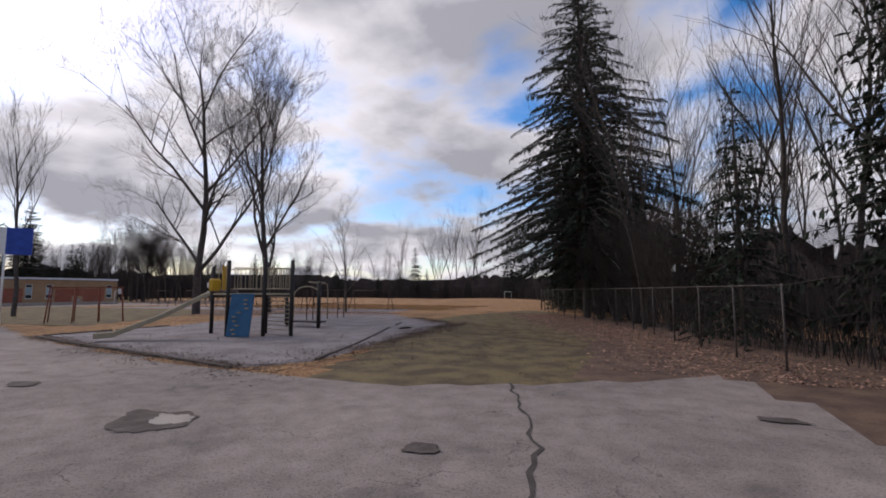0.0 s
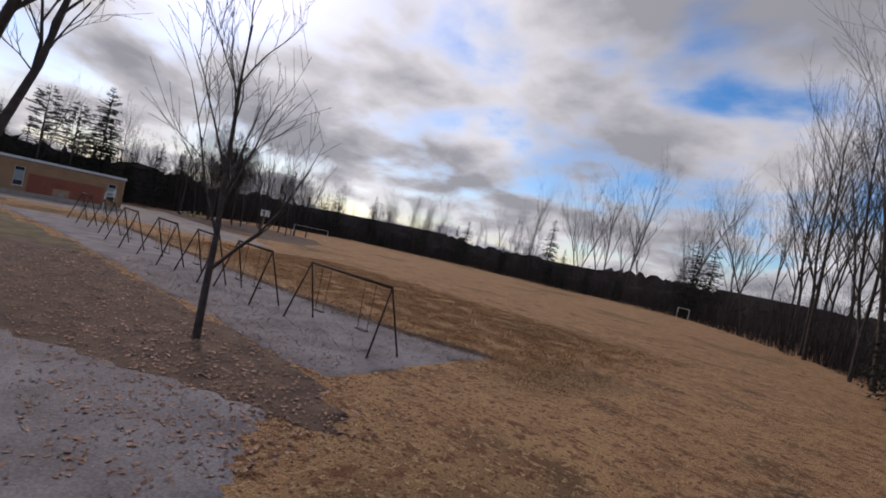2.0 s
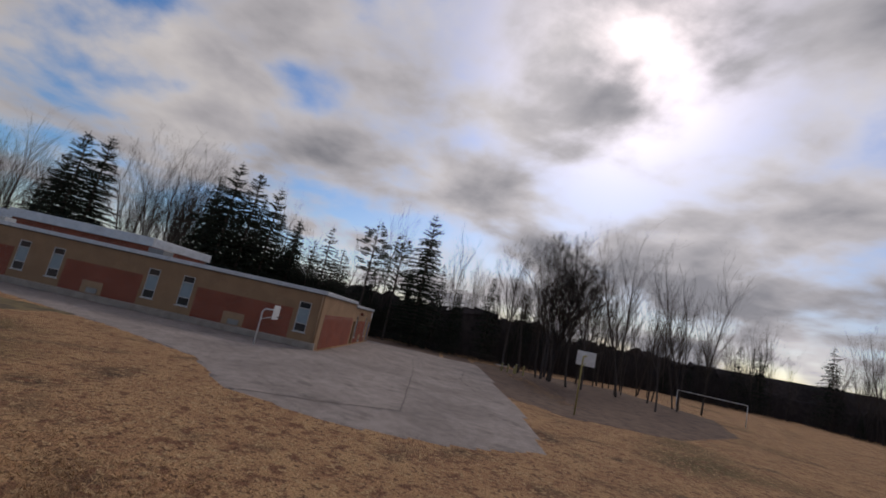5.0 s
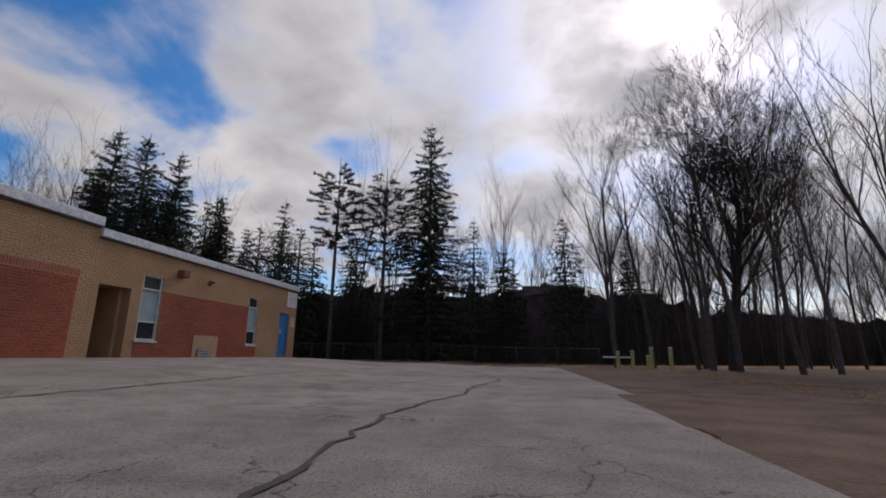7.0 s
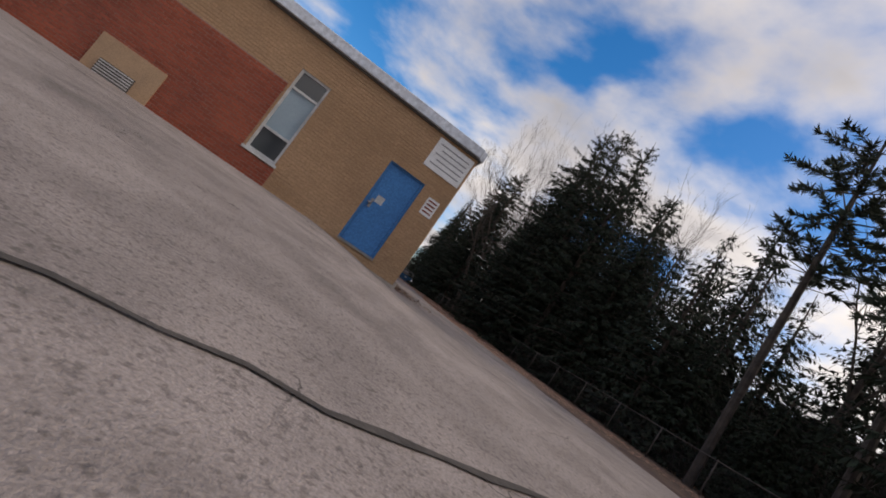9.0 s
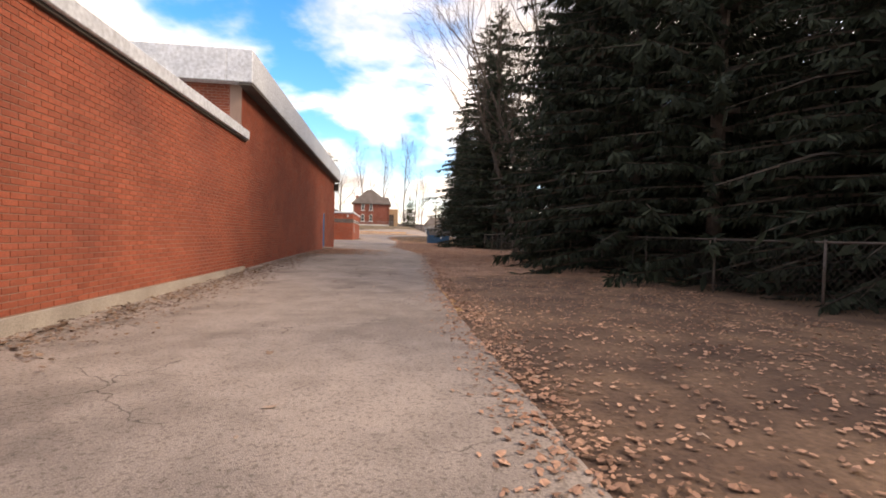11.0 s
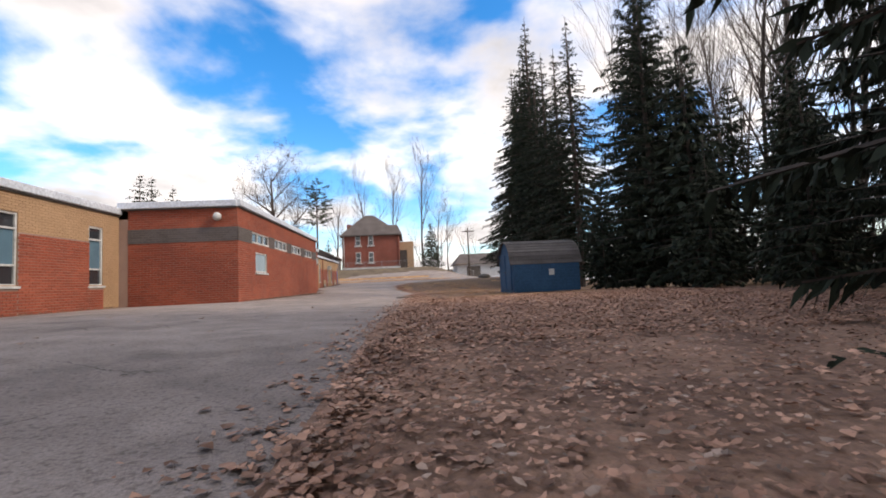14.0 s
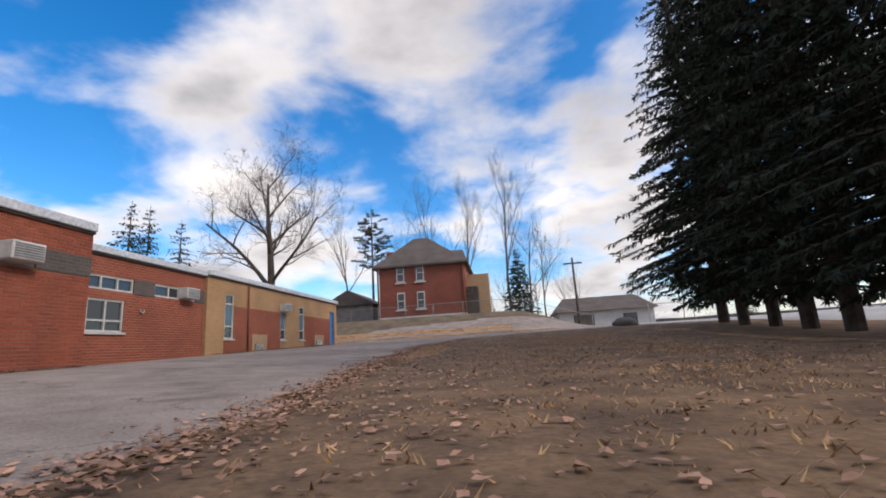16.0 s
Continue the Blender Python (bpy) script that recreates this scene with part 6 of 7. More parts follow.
def goal(x, y, rz, w=2.4, h=1.5):
    go = thing("soccer_goal", "small white metal soccer goal on the field", "goal", (x, y, gz(x, y)), "soccer goals", rz=rz)
    for s in (-1, 1):
        part("upright", Geo().tube([(s * w / 2, 0, -0.1), (s * w / 2, 0, h)], 0.04, 6), M_WHITE, go, smooth=True)
        part("stay", Geo().tube([(s * w / 2, 0, h), (s * w / 2, 0.9, 0)], 0.025, 5), M_WHITE, go, smooth=True)
    part("crossbar", Geo().tube([(-w / 2, 0, h), (w / 2, 0, h)], 0.04, 6), M_WHITE, go, smooth=True)


goal(67, 69.5, 15, 1.7, 1.9)
goal(-2.5, 41.6, 60, 7.3, 2.44)

# ---- swings ----
M_RUST = mat("rusty_steel", (0.10, 0.062, 0.042), (0.055, 0.038, 0.03), rough=0.8, metal=0.2, scale=6, bump=0.2)


def swing_set(x0, x1, y, h=2.03):
    sw = thing("swing_set", "rusty steel A-frame swing set on the gravel", "swing set", ((x0 + x1) / 2, y, gz((x0 + x1) / 2, y)), "swing sets")
    L = abs(x1 - x0) / 2
    part("beam", Geo().tube([(-L, 0, h), (L, 0, h)], 0.045, 8), M_RUST, sw, smooth=True)
    for s in (-1, 1):
        for t in (-1, 1):
            part("leg", Geo().tube([(s * L, 0, h), (s * (L + 0.18), t * 0.64, -0.15)], 0.03, 7), M_RUST, sw, smooth=True)
    for k, c in enumerate((-0.55, 0.55)):
        seat = part("swing_seat", Geo().box(c * L - 0.24, -0.09, 0.52, c * L + 0.24, 0.09, 0.555, 0.012), M_BLACK, sw, "black rubber seat")
        for s in (-1, 1):
            part("chain", Geo().tube([(c * L + s * 0.23, 0, 0.54), (c * L + s * 0.26, 0, h)], 0.009, 4), M_RUST, seat)
    return sw


for a, b, y in ((73.4, 77.7, -5.5), (68.5, 71.4, -5.96), (65.3, 67.7, -6.44), (61.0, 63.8, -6.82), (56.2, 58.9, -7.21), (49.8, 52.6, -6.9), (44.6, 47.5, -7.2)):
    swing_set(a, b, y)

# ---- play structure ----
M_TANBAR = mat("tan_play_bars", (0.40, 0.33, 0.22), (0.33, 0.27, 0.18), rough=0.5, scale=4, bump=0.05)
M_PYEL = mat("yellow_plastic", (0.62, 0.36, 0.03), (0.55, 0.31, 0.03), rough=0.4, scale=2, bump=0.0)
M_PBLUE = mat("blue_climbing_panel", (0.035, 0.13, 0.24), (0.03, 0.10, 0.19), rough=0.5, scale=3, bump=0.1)


def play_structure():
    ps = thing("play_structure", "climbing structure with dark posts, tan rails and blue panel", "play structure", (85.75, -29.35, gz(85.75, -29.35)))
    A, B, C, D = (-0.95, -1.15), (0.65, -0.65), (-0.4, 0.5), (1.55, 0.05)
    for (x, y), hh in ((A, 3.3), (B, 3.4), (C, 3.15), (D, 3.3), ((-2.6, -0.6), 3.1)):
        part("post", Geo().tube([(x, y, -0.3), (x, y, hh)], 0.085, 10), M_BLACK, ps, smooth=True)
    part("deck", Geo().add([(A[0], A[1], 1.87), (B[0], B[1], 1.87), (D[0], D[1], 1.87), (C[0], C[1], 1.87), (-2.6, -0.6, 1.87), (A[0], A[1], 1.79), (B[0], B[1], 1.79), (D[0], D[1], 1.79), (C[0], C[1], 1.79), (-2.6, -0.6, 1.79)],
                           [(0, 1, 2, 3, 4), (9, 8, 7, 6, 5), (0, 5, 6, 1), (1, 6, 7, 2), (2, 7, 8, 3), (3, 8, 9, 4), (4, 9, 5, 0)]), M_TANBAR, ps, "tan deck")

    def barrier(p, q, n):
        g = Geo()
        for z in (2.05, 2.95):
            g.tube([(p[0], p[1], z), (q[0], q[1], z)], 0.025, 6)
        rail = part("barrier", g, M_TANBAR, ps, smooth=True)
        for k in range(1, n):
            u = k / n
            x, y = p[0] + (q[0] - p[0]) * u, p[1] + (q[1] - p[1]) * u
            part("bar", Geo().tube([(x, y, 2.05), (x, y, 2.95)], 0.016, 5), M_TANBAR, rail)
    barrier((-0.5, -1.26), B, 8), barrier(B, D, 9), barrier(D, C, 12), barrier((-2.6, -0.6), C, 10)
    m = Matrix.Translation((A[0] - 0.92, A[1] + 0.62, 2.55)) @ Matrix.Rotation(radians(120), 4, "Z")
    part("yellow_panel", Geo().box(-0.36, -0.04, -0.55, 0.36, 0.04, 0.55, 0.03, m), M_PYEL, ps, "yellow plastic panel")
    part("slide_hood", Geo().box(-1.5, -1.75, 1.95, -1.28, -1.2, 2.5, 0.08), M_PYEL, ps, "yellow slide hood")
    # slide
    a, b, c = Vector((-1.35, -1.75, 1.8)), Vector((-2.35, -3.2, 0.85)), Vector((-3.15, -4.5, 0.22))
    side = Vector((0.8, -0.6, 0)) * 0.27
    v, f = [], []
    for p in (a, b, c, c + Vector((-0.35, -0.48, -0.02))):
        v += [p - side + Vector((0, 0, 0.17)), p - side, p + side, p + side + Vector((0, 0, 0.17)), p + side * 1.12 + Vector((0, 0, 0.15)), p + side * 1.1 - Vector((0, 0, 0.04)), p - side * 1.1 - Vector((0, 0, 0.04)), p - side * 1.12 + Vector((0, 0, 0.15))]
    for k in range(3):
        f += [(8 * k + i, 8 * k + (i + 1) % 8, 8 * k + 8 + (i + 1) % 8, 8 * k + 8 + i) for i in range(8)]
    part("slide", Geo().add(v, f), M_TANBAR, ps, "faded tan slide")
    # leaning climbing panel
    ux, uy = B[0] - A[0], B[1] - A[1]
    l = math.hypot(ux, uy)
    ux, uy = ux / l, uy / l
    nx, ny = uy, -ux
    p0 = (A[0] + ux * 0.2, A[1] + uy * 0.2)
    p1 = (A[0] + ux * 1.25, A[1] + uy * 1.25)
    off = 0.35
    lo = [(p0[0] + nx * off, p0[1] + ny * off, -0.05), (p1[0] + nx * off, p1[1] + ny * off, -0.05)]
    hi = [(p1[0], p1[1], 1.84), (p0[0], p0[1], 1.84)]
    t = 0.06
    v = lo + hi + [(x + nx * t, y + ny * t, z) for x, y, z in lo + hi]
    cp = part("climbing_panel", Geo().add(v, [(0, 1, 2, 3), (7, 6, 5, 4), (0, 4, 5, 1), (1, 5, 6, 2), (2, 6, 7, 3), (3, 7, 4, 0)]), M_PBLUE, ps, "blue leaning climbing panel")
    rr = random.Random(4)
    for k in range(9):
        u, w = rr.uniform(0.2, 0.8), 0.1 + 0.095 * k
        x = lo[0][0] + (lo[1][0] - lo[0][0]) * u
        y = lo[0][1] + (lo[1][1] - lo[0][1]) * u
        x += (hi[1][0] - lo[0][0]) * w + nx * t
        y += (hi[1][1] - lo[0][1]) * w + ny * t
        z = -0.05 + 1.89 * w
        part("hand_hold", Geo().box(x - 0.09, y - 0.05, z - 0.03, x + 0.09, y + 0.06, z + 0.03, 0.015), M_TANBAR, cp)
    for k in range(9):
        z = 0.25 + k * 0.18
        part("rung", Geo().tube([(C[0], C[1] + 0.05, z), (D[0], D[1] + 0.05, z)], 0.022, 6), M_TANBAR, ps, smooth=True)
    # second group of posts with the low deck, arch and overhead ladder
    for x, y, hh in ((-2.4, 4.0, 1.3), (-0.85, 4.75, 2.5), (-0.2, 3.9, 2.4), (-4.1, 5.7, 2.5), (-4.9, 7.0, 2.3)):
        part("post", Geo().tube([(x, y, -0.3), (x, y, hh)], 0.08, 10), M_BLACK, ps, smooth=True)
    part("low_deck", Geo().box(-2.3, 4.0, 0.28, -0.3, 4.7, 0.36, 0.01), M_BLACK, ps, "dark coated low deck")
    ax, ay = -4.0, 6.2
    part("arch", Geo().tube([(ax, ay, 0)] + [(ax + 0.75 - 0.75 * math.cos(a), ay + 0.3 - 0.3 * math.cos(a), 1.7 + 0.55 * math.sin(a)) for a in [k * math.pi / 8 for k in range(9)]] + [(ax + 1.5, ay + 0.6, 0)], 0.035, 7), M_TANBAR, ps, smooth=True)
    e0, e1 = (-0.8, 4.2), (-5.3, 10.6)
    ladder = None
    for s in (-0.32, 0.32):
        g = Geo().tube([(e0[0] + s, e0[1], 2.45), ((e0[0] + e1[0]) / 2 + s, (e0[1] + e1[1]) / 2, 2.5), (e1[0] + 0.5 + s, e1[1] - 0.7, 2.4), (e1[0] + s, e1[1], 1.9), (e1[0] + s, e1[1], -0.2)], 0.04, 7)
        o = part("ladder_rail", g, M_TANBAR, ps, smooth=True)
        ladder = ladder or o
    for k in range(12):
        u = (k + 0.5) / 13
        x, y = e0[0] + (e1[0] + 0.5 - e0[0]) * u, e0[1] + (e1[1] - 0.7 - e0[1]) * u
        part("rung", Geo().tube([(x - 0.32, y, 2.45), (x + 0.32, y, 2.45)], 0.02, 6), M_TANBAR, ladder, smooth=True)


play_structure()
tb = thing("turning_bars", "low rusty steel turning bars on the gravel", "play bars", (80.2, -18.3, gz(80.2, -18.3)))
for y in (-1.7, 1.7):
    for x in (-0.2, 0.35):
        part("post", Geo().tube([(x, y, -0.2), (x, y, 2.05)], 0.035, 7), M_RUST, tb, smooth=True)
for x in (-0.2, 0.35):
    part("bar", Geo().tube([(x, -1.7, 2.03), (x, 1.7, 2.03)], 0.032, 7), M_RUST, tb, smooth=True)
part("bar", Geo().tube([(0.35, -1.7, 1.1), (0.35, 1.7, 1.1)], 0.03, 7), M_RUST, tb, smooth=True)

M_TIMBER = mat("weathered_timber", (0.085, 0.066, 0.055), (0.045, 0.036, 0.031), scale=5, fine=30, bump=0.5)
bd = thing("timber_border", "weathered timber edging round the play gravel", "edging", (0, 0, 0))
for (ax, ay), (bx, by) in (((93.0, -34.4), (91.9, -31.2)), ((91.8, -30.9), (90.7, -28.2)), ((90.6, -27.9), (88.75, -23.5)), ((88.3, -22.1), (87.5, -20.1)), ((77.6, -34.1), (81.5, -34.85)), ((81.7, -34.9), (85.6, -35.4)), ((85.8, -35.45), (91.9, -36.35)), ((77.5, -33.8), (77.2, -30.8)), ((77.2, -30.6), (77.0, -27.7))):
    d = math.atan2(by - ay, bx - ax)
    m = Matrix.Translation(((ax + bx) / 2, (ay + by) / 2, gz(ax, ay) + 0.02)) @ Matrix.Rotation(d, 4, "Z")
    l = math.hypot(bx - ax, by - ay) / 2
    part("timber", Geo().box(-l, -0.05, -0.1, l, 0.05, 0.05, 0.012, m), M_TIMBER, bd)
lg = thing("fallen_branch", "short dark branch lying on the gravel", "branch", (89.9, -23.8, gz(89.9, -23.8) + 0.05), rz=65)
part("wood", Geo().tube([(-0.4, 0, 0), (-0.15, 0.04, 0.02), (0.15, 0.02, 0.03), (0.42, 0.08, 0.02)], [0.035, 0.045, 0.04, 0.022], 7), M_BARKD, lg, smooth=True)

sg = thing("sign_board", "white and blue notice board on a post", "sign", (67.27, -31.3, gz(67.27, -31.3)), rz=62)
part("post", Geo().tube([(0, 0, -0.2), (0, 0, 5.6)], 0.06, 8), M_WHITE, sg, smooth=True)
part("white_panel", Geo().box(-1.2, -0.05, 4.1, 0.0, 0.05, 5.7, 0.02), M_WHITE, sg)
part("blue_panel", Geo().box(0.0, -0.06, 4.1, 1.2, 0.06, 5.7, 0.02), mat("blue_panel", (0.03, 0.08, 0.4), rough=0.5), sg)
cf = thing("climbing_frame", "rust-red steel climbing frame on the grass", "play frame", (68.41, -27.4, gz(68.41, -27.4)), rz=60)
M_REDP = mat("rust_red_paint", (0.24, 0.07, 0.04), (0.17, 0.05, 0.03), rough=0.7, scale=4)
for x in (-1.8, -0.6, 0.6, 1.8):
    for y in (-0.6, 0.6):
        part("leg", Geo().tube([(x * 1.1, y * 1.5, -0.2), (x, y, 2.2)], 0.04, 6), M_REDP, cf, smooth=True)
for y in (-0.6, 0.6):
    part("rail", Geo().tube([(-1.9, y, 2.2), (1.9, y, 2.2)], 0.04, 6), M_REDP, cf, smooth=True)

# ---- signs on the school ----
wp = thing("wall_sign", "large white sign panel on the tan brick wall", "sign", (0.55, 0.0, 2.78))
part("panel", Geo().box(-0.5, 0.0, -0.32, 0.45, 0.03, 0.42, 0.006), M_WHITE, wp)
for k in range(5):
    part("text_bar", Geo().box(-0.42, 0.03, 0.28 - k * 0.12, 0.36 - 0.1 * (k % 2), 0.033, 0.31 - k * 0.12), M_GALV, wp)
ws = thing("small_sign", "small white sign with red lines beside the blue door", "sign", (0.32, 0.0, 1.72))
part("panel", Geo().box(-0.16, 0.0, -0.2, 0.14, 0.02, 0.22, 0.004), M_WHITE, ws)
for k in range(4):
    part("text_bar", Geo().box(-0.12, 0.02, 0.13 - k * 0.09, 0.1, 0.023, 0.17 - k * 0.09), M_REDP, ws)

# ---- cracks, patches and potholes ----
ck = thing("asphalt_cracks", "dark cracks and seams in the worn asphalt", "cracks", kind="stuff")
for n, (pts, w) in enumerate((([(24, 10.95), (20.3, 10.46), (18.8, 10.28), (17.2, 10.17), (15.8, 10.4), (14.6, 10.64), (12.6, 10.62), (11.4, 10.8), (10.2, 10.97), (9.2, 10.9), (8.1, 10.65), (6.5, 10.3), (4.5, 9.75), (2, 9), (0, 8.35), (-2, 7.9)], 0.05), ([(36, 6.8), (22, 6.6), (10, 6.0)], 0.04), ([(40, 1.7), (38.5, 4), (36, 6.8)], 0.06),
                               ([(7.6, 3.6), (5.8, 3.2), (4.8, 3.3)], 0.05), ([(9.9, 5.95), (9.4, 6.3), (8.9, 6.5), (8.4, 6.8), (8.0, 6.8)], 0.035), ([(98.9, -35.3), (99.3, -36.3), (99.9, -37.7), (100.4, -39.1), (100.8, -41.5)], 0.055),
                               ([(-5.6, -37.2), (-5.9, -35.4), (-5.8, -34)], 0.012), ([(-0.6, -41), (-2.5, -41.4), (-4.6, -41.2), (-5.8, -41.6)], 0.03), ([(-1.5, -50), (-3, -50.6), (-5.4, -50.2)], 0.03),
                               ([(-1.3, -66), (-3.5, -66.4), (-5.5, -66.1)], 0.03), ([(-0.8, -79), (-3.4, -78.2), (-5.8, -76)], 0.03), ([(-1, -84), (-3.5, -85), (-5.5, -86)], 0.04),
                               ([(15.5, 14.9), (13, 14.4)], 0.03), ([(3.4, 13.4), (2.2, 12.4), (1.7, 12.5)], 0.03))):
    drape("crack", pts, w, 0.030, M_CRACK, ck, 0.06, n)


def blotch(name, x, y, rx, ry, lift, material, seed, parent):
    r = random.Random(seed)
    v, f = [(x, y, gz(x, y) + lift)], []
    n = 40
    for k in range(n):
        a = 2 * math.pi * k / n
        q = r.uniform(0.85, 1.1) * (1 + 0.35 * noise.noise((math.cos(a) * 1.6, math.sin(a) * 1.6, x)))
        px, py = x + rx * q * math.cos(a), y + ry * q * math.sin(a)
        v.append((px, py, gz(px, py) + lift))
        f.append((0, 1 + k, 1 + (k + 1) % n))
    return obj(name, v, f, material, parent)


M_DIRT = mat("damp_dirt", (0.14, 0.112, 0.098), (0.085, 0.068, 0.058), rough=0.95, scale=3, fine=40, bump=0.8, bump_scale=30)
ph = thing("potholes", "shallow broken potholes and stains in the asphalt", "potholes", kind="stuff")
for k, (x, y, rx, ry, m) in enumerate(((94.9, -40.3, 0.7, 0.5, M_DIRT), (95.1, -40.15, 0.36, 0.26, M_CONC), (99.1, -39.7, 0.24, 0.2, M_DIRT), (89.8, -39.7, 0.4, 0.25, M_DIRT), (103.4, -36.4, 0.3, 0.15, M_DIRT), (0.9, -2.5, 0.3, 0.2, M_DIRT), (-1.0, -6.3, 0.35, 0.6, M_DIRT), (-1.4, -4.4, 0.25, 0.45, M_DIRT))):
    blotch("pothole", x, y, rx, ry, 0.034 + 0.002 * k, m, k, ph)
mh = thing("manhole_cover", "round rusty iron manhole cover in the asphalt", "manhole cover", (-5.2, -66.6, gz(-5.2, -66.6) + 0.026))
part("rim", Geo().tube([(0.31 * math.cos(k * math.pi / 14), 0.31 * math.sin(k * math.pi / 14), 0.008) for k in range(29)], 0.018, 5), M_CRACK, mh, smooth=True)
part("lid", Geo().tube([(0, 0, -0.02), (0, 0, 0.014)], 0.285, 24), mat("rusty_iron", (0.13, 0.10, 0.085), (0.09, 0.07, 0.06), rough=0.8, scale=6, fine=40, bump=0.5), mh)

# ---- leaves, grass and stones ----
def leaf_field(name, n, place, size, material, label, seed, curl=0.5):
    r = random.Random(seed)
    v, f = [], []
    for i in range(n):
        x, y, lift = place(r)
        z = gz(x, y) + lift
        a, s = r.uniform(0, 6.28), size * r.uniform(0.45, 1.55)
        c, d = math.cos(a), math.sin(a)
        wd = r.uniform(0.3, 0.75)
        up = [r.uniform(0, curl) * s for q in range(5)]
        tl = r.uniform(-0.35, 0.35)
        k = len(v)
        for (u, w), h in zip(((-1, 0), (-0.35, wd), (0.45, wd * 0.9), (1.05, 0.05), (0.4, -wd), (-0.4, -wd * 0.85)), (*up, 0)):
            v.append((x + (c * u - d * w) * s, y + (d * u + c * w) * s, z + h + max(0.0, tl * w * s)))
        f += [(k, k + 1, k + 5), (k + 1, k + 2, k + 4, k + 5), (k + 2, k + 3, k + 4)]
    return tagged(obj(name, v, f, material), label, "leaves", "", "stuff")


def drive_side(y):
    """Where the drive's west edge runs at y."""
    pts = ((0, -4.9), (-8, -4.9), (-18, -5.2), (-30, -5.9), (-36, -5.7), (-42, -5.2), (-46, -4.85), (-51, -5), (-58, -5.3), (-67, -5.6), (-73, -5.9), (-79, -6), (-86, -4.9), (-94, -4.4), (-99, -5.8), (-104, -11))
    for (a, p), (b, q) in zip(pts, pts[1:]):
        if y >= b:
            return p + (q - p) * min(1.0, max(0.0, (y - a) / (b - a)))
    return -11.0


def verge(r):
    y = -61.5 + 38 * r.random() ** 0.8 * (1 - 0.12 * r.random())
    x = drive_side(y) + 0.05 + 0.1 * sm(37, 43, -y) * (1 - sm(46, 51, -y)) - 7.2 * r.random() ** 1.9 + 0.5 * noise.noise((y * 0.3, 2.0, 0.0))
    return x, y, 0.02 + 0.05 * r.random()


def drive_edge(r):
    y = r.uniform(-99, -3)
    return drive_side(y) + r.gauss(0.05 + 0.2 * sm(37, 43, -y) * (1 - sm(46, 51, -y)), 0.2 + 0.25 * max(0.0, noise.noise((y * 0.4, 7.0, 0.0)))), y, 0.03


def near_verge(r):
    y = 2 - 32 * r.random() ** 0.7
    return drive_side(y) - 5.8 * r.random() ** 0.9, y, 0.02


def on_drive(r):
    return r.uniform(-6.5, 1.5), r.uniform(-60, -2), 0.03


def wall_pile(r):
    y = r.uniform(-36.8, -0.5)
    return -0.15 - abs(r.gauss(0, 0.45)), y, 0.03 + 0.06 * r.random()


def pile_wide(r):
    y = r.uniform(-37, -29)
    return -0.3 - abs(r.gauss(0, 1.35)), y, 0.03 + 0.05 * r.random()


def wing_foot(r):
    x, a, b = r.choice(((XY, -65, -43.3), (XR, -78.5, -65.5), (XR, -78.5, -72), (X2, -85.5, -79), (XS, -104, -92)))
    return x - 0.1 - abs(r.gauss(0, 0.22)), r.uniform(a, b), 0.03 + 0.04 * r.random()


def lawn(r):
    y = r.uniform(-98, -60)
    return drive_side(y) - 0.1 - 9 * r.random() ** 1.4, y, 0.02


def shed_lawn(r):
    y = r.uniform(-63.5, -53)
    return drive_side(y) - 0.4 - 7.5 * r.random(), y, 0.02 + 0.03 * r.random()


def field_edge(r):
    s = r.random()
    u = -33 + 28 * s
    return 104.9 + (u + 33) * -0.42 + r.gauss(-0.3, 1.7), u, 0.025


def between(r):
    return r.uniform(62, 82), -10.6 + r.gauss(0, 2.0), 0.03


RIMS = (((78.4, -0.9), (75.4, -2.1)), ((75.4, -2.1), (69.6, -3.0)), ((69.6, -3.0), (60, -3.7)), ((60, -3.7), (44.8, -4.2)), ((77.6, -34.1), (85.6, -35.5)), ((85.6, -35.5), (93.5, -36.4)),
        ((93.2, -34.5), (91.9, -27)), ((91.9, -27), (91.2, -22.3)), ((91.2, -22.3), (91.0, -19.9)), ((91.0, -19.9), (85.5, -14.8)))


def gravel_rim(r):
    (ax, ay), (bx, by) = r.choice(RIMS)
    u = r.random()
    x, y = ax + (bx - ax) * u, ay + (by - ay) * u
    w = 0.2 + (0.9 if y < -15 else 0.4) * max(0.0, 0.15 + noise.noise((x * 0.5, y * 0.5, 4.0)))
    return x + r.gauss(0, w), y + r.gauss(0, w), 0.033 + 0.01 * r.random()


M_LEAFP = mat("pale_dry_leaves", (0.40, 0.30, 0.235), (0.26, 0.175, 0.13), rough=0.8, scale=2.0, fine=14, bump=0.0, islands=0.4)
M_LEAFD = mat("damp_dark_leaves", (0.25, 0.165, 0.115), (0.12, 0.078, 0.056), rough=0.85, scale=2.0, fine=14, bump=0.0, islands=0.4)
leaf_field("fallen_leaves", 92000, verge, 0.0215, M_LEAF, "thick brown fallen leaves on the verge", 1)
leaf_field("fallen_leaves", 14000, verge, 0.022, M_LEAFP, "pale curled fallen leaves on the verge", 2)
leaf_field("fallen_leaves", 24000, drive_edge, 0.024, M_LEAF, "leaves and crumbs scattered over the drive's edge", 12)
leaf_field("fallen_leaves", 17000, near_verge, 0.025, M_LEAF, "brown leaves under the spruces", 3)
leaf_field("fallen_leaves", 300, on_drive, 0.035, M_LEAFP, "scattered pale leaves on the asphalt", 4)
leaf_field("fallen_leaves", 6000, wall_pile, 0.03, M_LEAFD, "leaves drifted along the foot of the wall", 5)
leaf_field("fallen_leaves", 5000, pile_wide, 0.034, M_LEAF, "leaves drifted along the hall's wall", 6)
